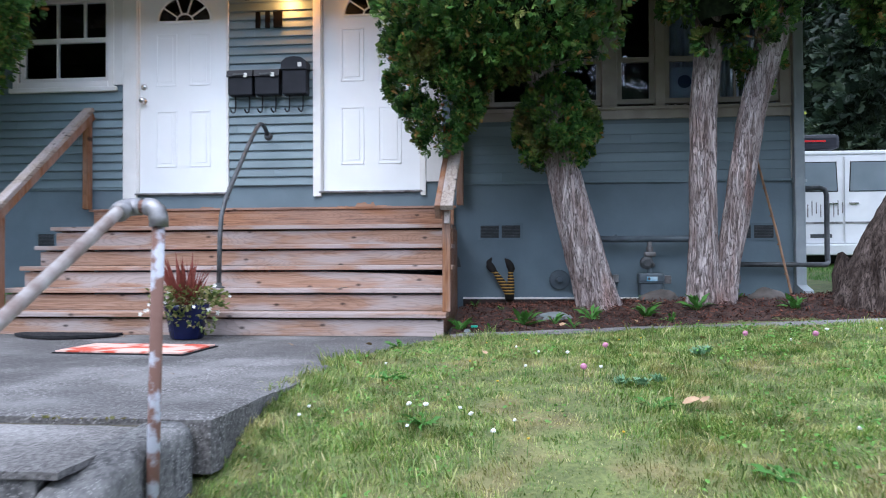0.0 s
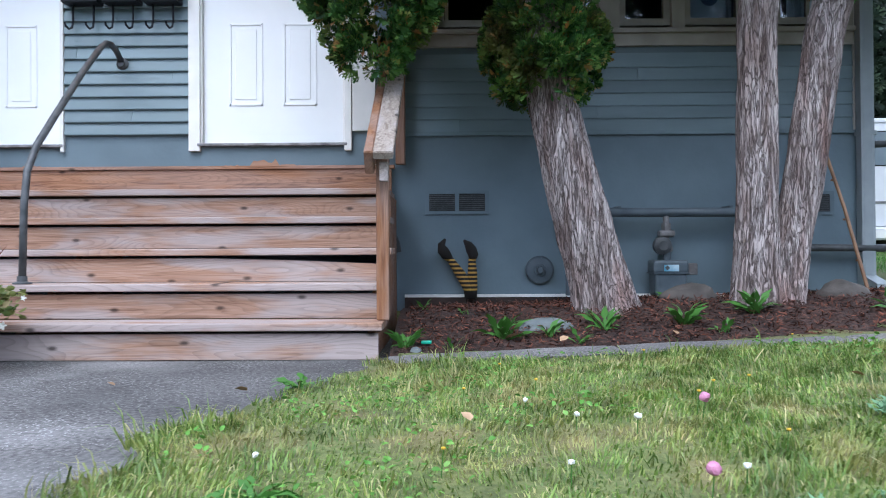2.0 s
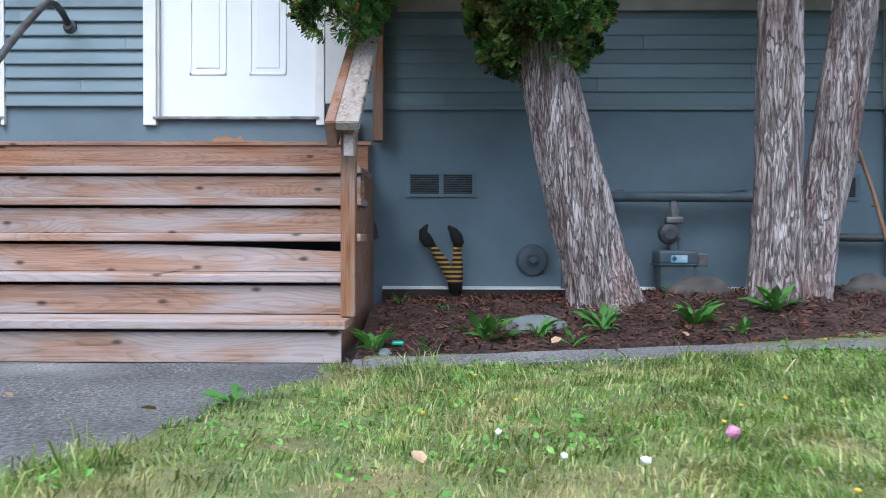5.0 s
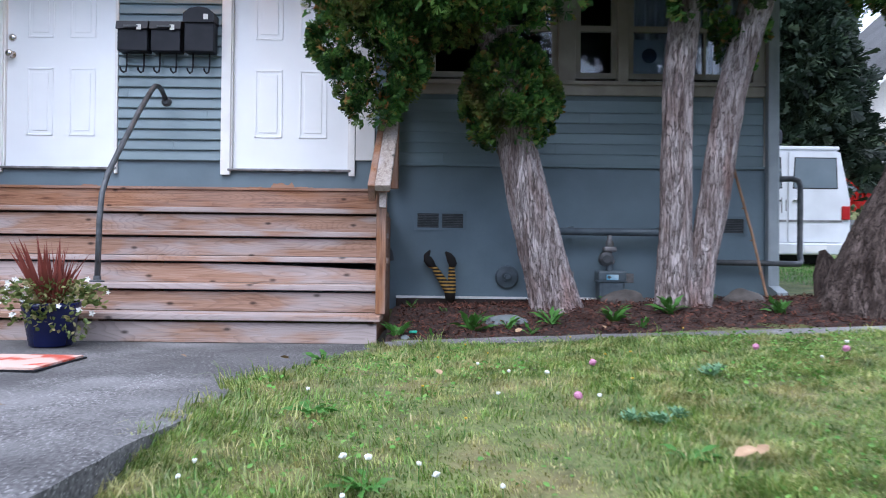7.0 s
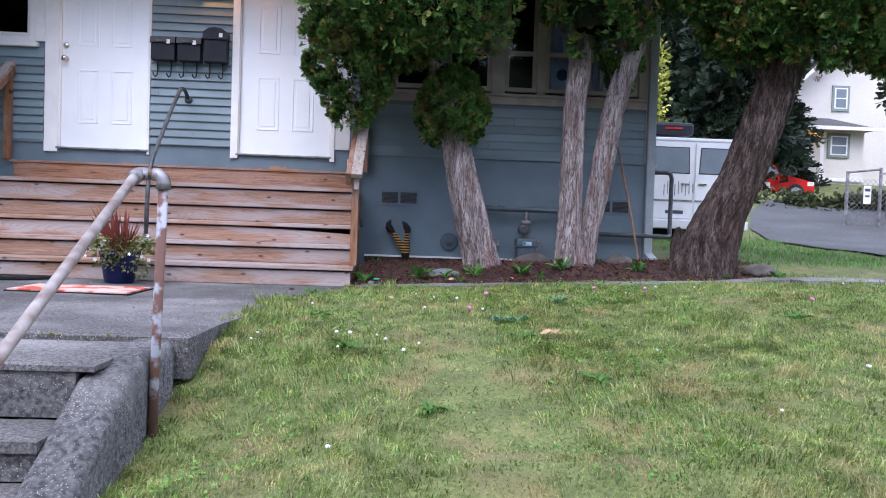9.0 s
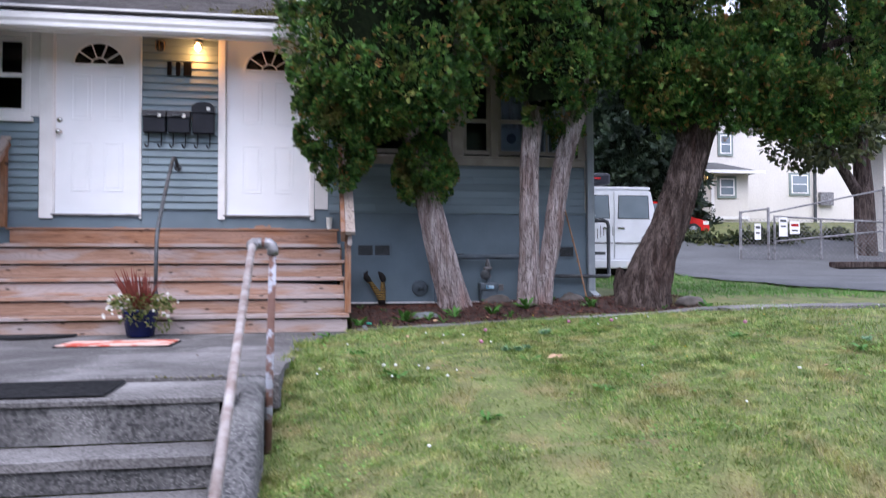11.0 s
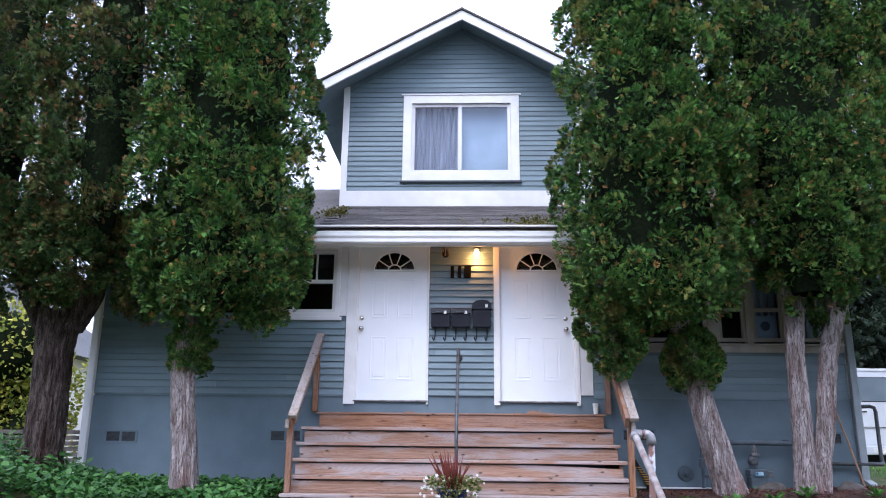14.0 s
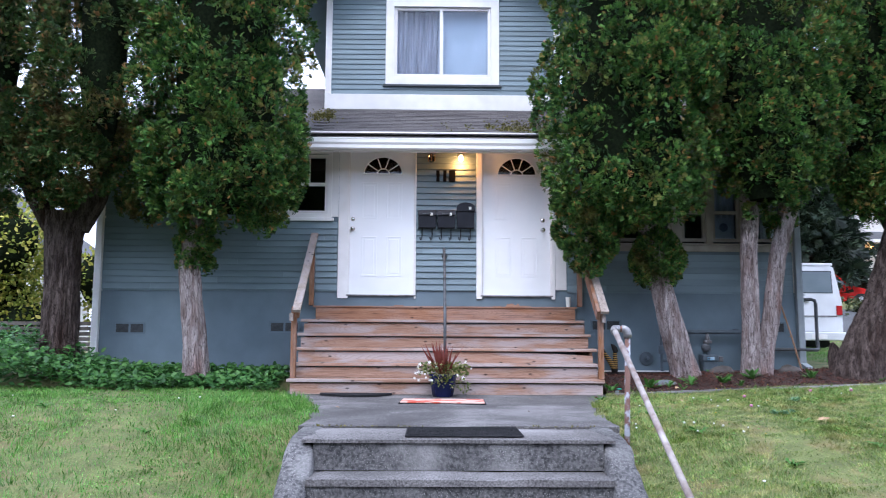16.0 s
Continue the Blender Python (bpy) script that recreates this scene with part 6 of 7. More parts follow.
def crown_points(n, cx, cy, prof, seed, squash=0.9, depth=0.36, gaps=-9.0):
    """Points of a column built of many rounded clumps. prof: heights and radii."""
    rg = np.random.default_rng(seed)
    hs, rs = np.array([p[0] for p in prof]), np.array([p[1] for p in prof])
    zz = np.linspace(hs[0], hs[-1], 400)
    wt = np.interp(zz, hs, rs) + 0.1
    clumps = max(16, n // 80)
    cz = rg.choice(zz, size=clumps, p=wt / wt.sum())
    ca = rg.uniform(0, 2 * math.pi, clumps)
    hole = waves(np.stack([np.cos(ca) * 1.3, np.sin(ca) * 1.3, cz * 1.5], 1) * 1.9, seed + 5)
    sel = hole > gaps
    cz, ca = cz[sel], ca[sel]
    clumps = len(cz)
    R = np.interp(cz, hs, rs)
    u = np.stack([np.cos(ca), np.sin(ca), cz * 0.8], 1)
    big = 0.10 * waves(u * [1.6, 1.6, 1.2], seed) + 0.06 * waves(u * [3.2, 3.2, 2.6], seed + 1)
    rc = np.clip(0.2 * R, 0.06, 0.17) * rg.uniform(0.55, 1.5, clumps)
    cr = np.maximum(R * (1 + big - depth * rg.random(clumps) ** 2) - rc * 0.75, 0.02)
    cen = np.stack([cx + cr * np.cos(ca), cy + squash * cr * np.sin(ca), cz], 1)
    k = rg.integers(0, clumps, n)
    face = np.stack([np.cos(ca), np.sin(ca), np.full(clumps, 0.4)], 1)[k]
    d = rg.normal(size=(n, 3)) + 1.1 * face
    d /= np.linalg.norm(d, axis=1, keepdims=True)
    pos = cen[k] + d * (rc[k] * (1 - 0.22 * rg.random(n) ** 2))[:, None] * [1, 1, 1.2]
    return pos, d + 0.35 * face + [0, 0, 0.15], rg


def crown_core(cx, cy, prof, k, seed, squash=0.9):
    rows, seg = [], 20
    verts, faces = [], []
    zs = np.linspace(prof[0][0] + 0.12, prof[-1][0] - 0.1, 22)
    for z in zs:
        R = np.interp(z, [p[0] for p in prof], [p[1] for p in prof]) * k
        for j in range(seg):
            a = 2 * math.pi * j / seg
            q = 1 + 0.3 * noise.noise(Vector((math.cos(a) * 1.5, math.sin(a) * 1.5, z * 1.4 + seed)))
            verts.append((cx + R * q * math.cos(a), cy + squash * R * q * math.sin(a), z))
    for i in range(len(zs) - 1):
        for j in range(seg):
            faces.append((i * seg + j, i * seg + (j + 1) % seg, (i + 1) * seg + (j + 1) % seg, (i + 1) * seg + j))
    return verts, faces


def sprays(name, pos, out, rg, lo, hi, material, parent, yclip=None, wall=True):
    if wall:
        keep = (pos[:, 1] < -0.06) | ((pos[:, 2] > 3.3) & (pos[:, 1] < GY + (pos[:, 2] - 3.35) / RS * 1.0))
        pos, out = pos[keep], out[keep]
    n = len(pos)
    tip = out + 0.55 * rg.normal(size=(n, 3))
    return fan_mesh(name, pos, tip, rg.uniform(lo, hi, n), material, parent, template=SPRAY, tri=SPRAY_F, rng=rg)


def cedar(label, base, trunks, crowns, seed, material=CEDAR, bark=BARK, limbs=(), density=1.0, core=0.54, gaps=-0.8):
    t = thing("cedar_tree", base, label, "tree", group="cedars before the house")
    for i, (path, radii, flare) in enumerate(trunks):
        part("trunk", trunk_mesh(path, radii, seed + i * 3.7, flare=flare), bark, t, smooth=False)
    for path, r in limbs:
        part("limb", tube(path, r, 8), BARKD, t)
    for i, (cx, cy, prof, n, size, sq) in enumerate(crowns):
        pos, out, rg = crown_points(int(n * density * (2.8 if n > 3000 else 4.4)), cx, cy, prof, seed + 11 * i, sq, gaps=gaps if n > 3000 else -9.0)
        c = sprays("crown", pos, out, rg, size * 0.32, size * 0.76, material, t)
        # a near-black core painted as shade shows through the crown's gaps
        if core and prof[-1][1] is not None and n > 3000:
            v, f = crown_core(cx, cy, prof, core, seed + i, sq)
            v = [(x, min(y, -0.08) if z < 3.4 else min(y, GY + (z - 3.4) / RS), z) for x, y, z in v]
            raw("shade_core", v, f, CORE, t)
    return t


cedar("dense green cedar with a leaning pale trunk in the mulch bed", (3.0, -0.8, 0.15),
      [([(3.0, -0.8, 0.13), (2.93, -0.8, 0.4), (2.84, -0.8, 0.75), (2.68, -0.8, 1.4), (2.5, -0.85, 2.2), (2.35, -0.95, 3.4)], [0.155, 0.15, 0.15, 0.125, 0.11, 0.08], 0.25)],
      [(2.22, -1.15, [(2.08, 0.4), (2.25, 0.8), (2.8, 1.1), (3.6, 1.14), (4.6, 1.04), (5.6, 1.02), (6.8, 0.9), (7.8, 0.6), (8.4, 0.15)], 17000, 0.105, 0.88),
       (1.74, -1.1, [(1.44, 0.1), (1.54, 0.22), (1.8, 0.36), (2.3, 0.46)], 2100, 0.085, 0.9),
       (2.66, -0.82, [(1.33, 0.16), (1.42, 0.28), (1.6, 0.34), (1.8, 0.27), (1.95, 0.16)], 2000, 0.075, 0.95),
       (2.15, -1.15, [(1.98, 0.15), (2.08, 0.4), (2.3, 0.6)], 1200, 0.085, 0.9)], 21)
cedar("dense green cedar with twin pale trunks in the mulch bed", (3.86, -0.83, 0.15),
      [([(3.8, -0.83, 0.14), (3.8, -0.83, 0.8), (3.805, -0.83, 1.7), (3.845, -0.84, 2.2), (3.86, -0.9, 3.4)], [0.125, 0.105, 0.098, 0.1, 0.08], 0.22),
       ([(3.955, -0.85, 0.14), (3.98, -0.84, 0.5), (4.04, -0.83, 0.8), (4.17, -0.83, 1.67), (4.33, -0.84, 2.27), (4.45, -0.9, 3.3)], [0.08, 0.09, 0.098, 0.1, 0.11, 0.08], 0.1)],
      [(3.95, -1.15, [(2.22, 0.3), (2.6, 0.66), (3.2, 0.96), (4.2, 1.02), (5.4, 1.0), (6.6, 0.85), (7.8, 0.5), (8.3, 0.12)], 14000, 0.105, 0.85),
       (4.25, -0.75, [(1.9, 0.08), (2.0, 0.16), (2.2, 0.2)], 260, 0.07, 0.9)], 35)
cedar("broad spreading cedar with a thick leaning trunk at the bed's end", (5.02, -0.95, 0.2),
      [([(5.02, -0.95, 0.14), (5.08, -0.95, 0.4), (5.2, -0.95, 0.75), (5.4, -0.95, 1.15), (5.68, -0.95, 2.0), (5.9, -0.95, 2.6), (6.1, -0.98, 3.4)], [0.29, 0.27, 0.23, 0.195, 0.185, 0.2, 0.15], 0.2)],
      [(5.3, -1.0, [(2.35, 0.3), (2.7, 0.7), (3.4, 1.0), (4.6, 1.1), (6.0, 1.0), (7.4, 0.6), (8.0, 0.2)], 9000, 0.11, 0.85),
       (6.7, -1.1, [(2.15, 0.25), (2.4, 0.8), (2.9, 1.35), (3.8, 1.6), (5.0, 1.4), (6.2, 0.9), (7.0, 0.2)], 10500, 0.115, 0.8),
       (7.9, -1.0, [(2.3, 0.3), (2.6, 0.7), (3.4, 1.0), (4.2, 0.6)], 3100, 0.11, 0.8),
       (6.0, -1.35, [(2.05, 0.2), (2.25, 0.5), (2.6, 0.75), (3.1, 0.6)], 2400, 0.1, 0.7), (5.3, -1.1, [(2.15, 0.15), (2.35, 0.4), (2.8, 0.55)], 1500, 0.1, 0.8), (6.9, -1.3, [(2.0, 0.2), (2.2, 0.5), (2.6, 0.7)], 1900, 0.1, 0.7)], 52, bark=BARKD, core=0.3, gaps=-0.6,
      limbs=(([(5.75, -0.95, 2.15), (6.2, -1.0, 2.6), (6.9, -1.1, 3.0), (7.8, -1.2, 3.3)], [0.09, 0.075, 0.055, 0.03]), ([(5.6, -0.95, 1.9), (5.35, -1.0, 2.4), (5.1, -1.05, 3.2)], [0.08, 0.07, 0.04]), ([(5.9, -0.95, 2.6), (6.3, -0.9, 3.2), (6.7, -0.8, 4.2)], [0.1, 0.08, 0.05])))
cedar("dense green cedar with a straight pale trunk before the clapboards", (-2.98, -1.0, 0.15),
      [([(-2.98, -1.0, 0.1), (-2.99, -1.0, 0.5), (-3.05, -1.0, 1.0), (-3.1, -1.0, 1.45), (-3.05, -1.0, 2.2), (-2.95, -1.05, 3.4)], [0.15, 0.14, 0.128, 0.122, 0.11, 0.08], 0.12)],
      [(-2.68, -1.15, [(2.04, 0.5), (2.2, 0.84), (2.6, 0.97), (3.4, 1.06), (4.6, 1.08), (5.6, 1.04), (6.6, 0.85), (7.6, 0.5), (8.2, 0.12)], 16500, 0.105, 0.88),
       (-3.03, -1.0, [(1.42, 0.12), (1.52, 0.24), (1.7, 0.28), (1.95, 0.2), (2.15, 0.3)], 1200, 0.07, 0.95),
       (-2.2, -1.25, [(1.9, 0.12), (2.05, 0.3), (2.4, 0.45)], 900, 0.085, 0.9)], 71)
cedar("looser browning cedar with a thick forked trunk beside the shrub", (-4.8, -0.6, 0.2),
      [([(-4.8, -0.6, 0.1), (-4.8, -0.6, 0.6), (-4.82, -0.6, 1.2), (-4.83, -0.6, 1.8), (-4.8, -0.62, 2.2)], [0.235, 0.21, 0.2, 0.215, 0.24], 0.15),
       ([(-4.92, -0.62, 1.95), (-5.15, -0.65, 2.35), (-5.45, -0.8, 3.0), (-5.7, -0.9, 4.2), (-5.8, -1.0, 7.0)], [0.15, 0.13, 0.1, 0.07, 0.02], 0),
       ([(-4.68, -0.62, 1.95), (-4.42, -0.66, 2.35), (-4.25, -0.8, 3.0), (-4.2, -1.0, 4.4), (-4.3, -1.1, 7.0)], [0.16, 0.13, 0.1, 0.07, 0.02], 0)],
      [(-4.2, -1.15, [(2.7, 0.3), (3.1, 0.65), (3.8, 0.9), (5.0, 1.0), (6.4, 0.8), (7.6, 0.4), (8.2, 0.1)], 8500, 0.105, 0.9),
       (-5.6, -1.1, [(2.3, 0.3), (2.7, 0.75), (3.4, 1.0), (4.6, 1.15), (6.0, 1.05), (7.4, 0.6), (8.1, 0.1)], 10500, 0.11, 0.9),
       (-5.25, -1.25, [(2.1, 0.2), (2.3, 0.45), (2.9, 0.65), (3.5, 0.4)], 2200, 0.1, 0.9), (-3.75, -0.75, [(2.1, 0.15), (2.3, 0.4), (2.9, 0.55), (3.4, 0.4)], 1900, 0.1, 0.8), (-4.5, -1.15, [(2.2, 0.15), (2.4, 0.4), (2.8, 0.55), (3.4, 0.4)], 1900, 0.1, 0.9)], 93, material=CEDARB, bark=BARKD, core=0.3, density=1.05, gaps=-0.62,
      limbs=(([(-4.7, -0.65, 2.2), (-4.2, -0.9, 2.7), (-3.7, -1.1, 3.3)], [0.09, 0.06, 0.03]),))

# ---- small plants ----
def rosette(at, n, size, seed, material=WEED, label="leafy green dandelion growing in the mulch", up=0.55, name="dandelion"):
    rg = np.random.default_rng(seed)
    a = rg.uniform(0, 6.283, n)
    rise = rg.uniform(0.15, 1.0, n) * up * 2
    tip = np.stack([np.cos(a), np.sin(a), rise], 1)
    at = np.array(at)
    tmpl = [(0, -0.015, 0), (0.3, -0.085, 0.06), (0.42, -0.03, 0.07), (0.62, -0.12, 0.06), (0.78, -0.05, 0.03), (1.0, 0, -0.12), (0.78, 0.05, 0.03), (0.62, 0.12, 0.06), (0.42, 0.03, 0.07), (0.3, 0.085, 0.06), (0, 0.015, 0)]
    tri = [(0, 1, 9), (0, 9, 10), (1, 2, 8), (1, 8, 9), (2, 3, 7), (2, 7, 8), (3, 4, 6), (3, 6, 7), (4, 5, 6)]
    t = thing(name, at.tolist(), label, "weed", group="weeds")
    foot = at[None] + rg.normal(0, 0.01, (n, 3)) * [1, 1, 0.2]
    for k in range(n):
        fan_mesh("leaf", foot[k:k + 1], tip[k:k + 1], rg.uniform(0.6, 1.1, 1) * size, material, t, template=tmpl, tri=tri, rng=rg, roll=np.array([0, 0, 1.0]))
    return t


for i, (x, y, n, s) in enumerate(((1.93, -1.38, 26, 0.17), (2.0, -0.62, 9, 0.13), (2.22, -0.9, 5, 0.09), (2.4, -1.3, 34, 0.2), (2.62, -1.28, 16, 0.16), (2.9, -1.22, 18, 0.2),
                                 (3.3, -1.18, 24, 0.19), (3.7, -1.05, 26, 0.2), (3.45, -1.3, 9, 0.12), (4.12, -0.55, 12, 0.13), (2.15, -1.42, 7, 0.1), (4.4, -1.1, 26, 0.18), (5.6, -1.3, 18, 0.16),
                                 (3.42, -0.5, 5, 0.12), (5.1, -1.3, 10, 0.1), (2.75, -1.4, 8, 0.12))):
    rosette((x, y, float(bed_z(x, y)) - 0.005), n, s * 0.82, 200 + i, up=0.8)

# grass
def blades(n, x0, x1, y0, y1, h0, h1, seed):
    rg = np.random.default_rng(seed)
    x, y = rg.uniform(x0, x1, n), rg.uniform(y0, y1, n)
    patch = waves(np.stack([x, y, 0 * x], 1) * 1.7, 17)
    ok = on_lawn(x, y) & (rg.random(n) < 0.8 + 0.35 * patch) & ~((x > 1.8) & (x < 7.4) & (y > -1.70 - 0.03 * np.sin(x * 17) - 0.2 * (x > 5.3)) & (y < -1.4 + 3 * (x < 5.5))) & (x < drive_left(y) - 0.03)
    x, y, patch = x[ok], y[ok], patch[ok]
    n = len(x)
    z = ground_z(x, y)
    tuft = waves(np.stack([x, y, 0 * x], 1) * 7.0, 23)
    a = 5.0 * waves(np.stack([x, y, 0 * x], 1) * 5.0, 29) + rg.normal(0, 1.0, n)
    lean = rg.uniform(0.25, 1.5, n)
    h = rg.uniform(h0, h1, n) * 0.82 * (1 + 0.3 * patch) * np.clip(1 + 0.55 * tuft, 0.55, 1.7)
    w = rg.uniform(0.0012, 0.0030, n)
    dx, dy = np.cos(a), np.sin(a)
    b = rg.uniform(0, 6.283, n)
    sx, sy = np.cos(b) * w, np.sin(b) * w
    base = np.stack([x, y, z - 0.006], 1)
    side = np.stack([sx, sy, 0 * sx], 1)
    mid = base + np.stack([dx * lean * h * 0.3, dy * lean * h * 0.3, h * 0.62], 1)
    tip = base + np.stack([dx * lean * h * 0.85, dy * lean * h * 0.85, h * (1.0 - 0.33 * lean)], 1)
    v = np.stack([base - side, base + side, mid + side * 0.8, mid - side * 0.8, tip], 1).reshape(-1, 3)
    k = (np.arange(n) * 5)[:, None]
    f = np.concatenate([k + np.array([[0, 1, 2]]), k + np.array([[0, 2, 3]]), k + np.array([[3, 2, 4]])], 0)
    return v, f


def lawn(label, material, areas):
    parts_v, parts_f, off = [], [], 0
    for args in areas:
        v, f = blades(*args)
        parts_v.append(v); parts_f.append(f + off); off += len(v)
    tagged(raw("grass", np.concatenate(parts_v), np.concatenate(parts_f), material), label, "grass", kind="stuff")


lawn("short patchy green lawn grass with dry blades", GRASS, ((150000, 1.1, 5.4, -4.3, -1.7, 0.018, 0.05, 1), (150000, 1.1, 6.6, -6.55, -4.1, 0.02, 0.05, 2), (48000, 5.2, 9.5, -6.55, -1.2, 0.025, 0.06, 8), (6000, 1.1, 2.2, -4.6, -1.7, 0.05, 0.1, 5), (4000, 1.1, 7, -5.4, -1.7, 0.06, 0.11, 7)))
lawn("lush green lawn grass beside the ground cover", GRASSL, ((110000, -7.2, -0.95, -6.55, -1.5, 0.03, 0.075, 3), (6000, -2.3, -0.9, -4.7, -1.6, 0.05, 0.12, 6), (26000, 5.6, 9.3, -0.9, 5.0, 0.04, 0.09, 4), (9000, 6.0, 11.5, 5.0, 11.0, 0.05, 0.1, 9)))

# broad-leaved weeds and clover in the lawn
rg = np.random.default_rng(31)
n = 46000
x, y = rg.uniform(-7, 8, n), rg.uniform(-5.9, -1.72, n)
sel = on_lawn(x, y) & (waves(np.stack([x, y, 0 * x], 1) * 2.3, 41) + 0.5 * waves(np.stack([x, y, 0 * x], 1) * 6.0, 43) > 0.28)
x, y = x[sel], y[sel]
n = len(x)
pos = np.stack([x, y, ground_z(x, y) + rg.uniform(0.005, 0.045, n)], 1)
a = rg.uniform(0, 6.283, n)
tagged(fan_mesh("lawn_clover", pos, np.stack([np.cos(a), np.sin(a), rg.uniform(-0.1, 0.6, n)], 1), rg.uniform(0.010, 0.024, n), LAWNW, template=OVAL, tri=OVAL_F, rng=rg, roll=np.array([0, 0, 1.0])), "small clover and plantain leaves in the lawn", "clover", kind="stuff")
for i, (x, y) in enumerate(((2.0, -4.1), (1.75, -3.5), (2.4, -4.9), (3.2, -4.6), (4.6, -3.6), (1.6, -2.3), (2.9, -4.0), (5.2, -4.2), (-2.4, -4.2), (-3.6, -3.4), (6.5, -3.0))):
    rosette((x, y, float(ground_z(x, y)) + 0.005), 14, 0.11, 300 + i, label="flat green weed rosette in the lawn", up=0.3, name="lawn_weed")
for i, (x, y) in enumerate(((2.9, -3.69), (2.98, -3.64), (2.82, -3.66), (3.33, -3.0), (3.28, -3.06), (5.4, -4.0))):
    rosette((x, y, float(ground_z(x, y)) + 0.01), 60, 0.05, 330 + i, material=DUSTY, label="blue-green feathery weed in the lawn", up=0.7, name="lawn_weed")
fp = [(2.81, -3.02), (2.66, -3.55), (3.6, -2.7), (3.9, -2.9), (4.8, -3.4), (5.5, -4.4)]
for i, (x, y) in enumerate(fp):
    z = float(ground_z(x, y))
    f = thing("clover_flower", (x, y, z), "round pink clover flower in the lawn", "flower", group="pink clover flowers")
    part("stem", tube([(x, y, z - 0.005), (x + 0.005, y, z + 0.06)], 0.0015, 5), WEED, f)
    part("bloom", lump((x + 0.005, y, z + 0.07), (0.015, 0.015, 0.014), i, 0.3, 2), PINK, f)
rg = np.random.default_rng(77)
for i in range(40):
    x, y = rg.uniform(1.5, 7.5), rg.uniform(-5.4, -2.4)
    if i > 33:
        x = rg.uniform(-5, -1.8)
    if i < 3:
        x, y = ((2.19, -4.14), (2.36, -4.22), (1.5, -4.1))[i]
    if not on_lawn(np.array(x), np.array(y)):
        continue
    z = float(ground_z(x, y))
    f = thing("clover_flower", (x, y, z), "small white clover flower in the lawn", "flower", group="white clover flowers")
    part("stem", tube([(x, y, z - 0.005), (x, y, z + 0.05)], 0.0014, 5), WEED, f)
    part("bloom", lump((x, y, z + 0.056), (0.008, 0.008, 0.007) if i % 3 else (0.012, 0.012, 0.009), i, 0.4, 1), PETAL, f)
for i, (x, y, s) in enumerate(((3.0, -4.06, 0.075), (3.08, -4.05, 0.06), (2.2, -3.1, 0.05), (3.4, -2.7, 0.045), (1.5, -2.6, 0.05), (4.6, -4.6, 0.06), (2.4, -1.38, 0.07), (2.65, -1.44, 0.06), (3.2, -1.42, 0.05), (0.9, -2.2, 0.04), (-1.0, -3.2, 0.04), (0.7, -3.5, 0.035))):
    rg2 = np.random.default_rng(900 + i)
    z = float(ground_z(x, y)) + 0.045 if abs(x) > 1.2 and y < -1.7 else (float(bed_z(x, y)) + 0.03 if x > 1.9 else 0.012)
    tagged(fan_mesh("fallen_leaf", np.array([[x, y, z]]), np.array([[math.cos(i), math.sin(i), 0.3]]), np.array([s]), DRYLEAF, template=OVAL, tri=OVAL_F, rng=rg2, roll=np.array([0, 0, 1.0])), "curled dry brown fallen leaf", "leaf", "fallen leaves")

# ivy and low growth along the left wall
rg = np.random.default_rng(5)
n = 15000
x = rg.uniform(-7.8, -1.95, n)
yy = -2.0 + 1.75 * rg.random(n) ** 0.9
hgt = 0.02 + 0.24 * rg.random(n) * (0.5 + 0.5 * smooth(-3.4, -5.2, x)) + 0.42 * smooth(-3.9, -5.4, x) * rg.random(n)
edge = -1.62 - 0.3 * smooth(-3.5, -5.5, x) + 0.1 * np.sin(x * 4)
ok = yy > edge
x, yy, hgt = x[ok], yy[ok], hgt[ok]
n = len(x)
a = rg.uniform(0, 6.283, n)
tagged(fan_mesh("ground_cover", np.stack([x, yy, ground_z(x, yy) + hgt], 1), np.stack([np.cos(a), np.sin(a) - 0.5, rg.normal(0.1, 0.35, n)], 1), rg.uniform(0.035, 0.1, n), IVY, template=OVAL, tri=OVAL_F, rng=rg, roll=np.array([0, -0.5, 1.0])),
       "dark green leafy ground cover along the house wall", "ground cover", kind="stuff")

# small yellow flowers scattered in the grass
rg = np.random.default_rng(88)
for i in range(22):
    x, y = rg.uniform(1.6, 5.5), rg.uniform(-4.6, -1.85)
    z = float(ground_z(x, y))
    f = thing("hawkbit_flower", (x, y, z), "tiny yellow flower on a thin stem in the lawn", "flower", group="yellow lawn flowers")
    part("stem", tube([(x, y, z - 0.005), (x + 0.006, y, z + 0.065)], 0.0012, 5), WEED, f)
    part("bloom", lathe([(0.002, -0.003), (0.0055, 0.0), (0.005, 0.003), (0.001, 0.004)], (x + 0.006, y, z + 0.066), 8), M("yellow_petal", (0.6, 0.36, 0.02), (0.7, 0.45, 0.04), rough=0.7, bump=0) if i == 0 else bpy.data.materials["yellow_petal"], f)

# moss and small weeds in the joint of the walkway
rg = np.random.default_rng(17)
n = 160
x = rg.uniform(-1.05, 1.75, n)
keep = waves(np.stack([x, 0 * x, 0 * x], 1) * 4.0, 9) > -0.1
x = x[keep]
n = len(x)
pos = np.stack([x, -4.465 + rg.normal(0, 0.014, n), np.full(n, -0.008)], 1)
tagged(fan_mesh("joint_moss", pos, np.stack([rg.normal(size=n), rg.normal(size=n), rg.uniform(0.4, 1.2, n)], 1), rg.uniform(0.008, 0.022, n), MOSS, rng=rg), "moss and tiny weeds growing in the walkway joint", "moss", kind="stuff")


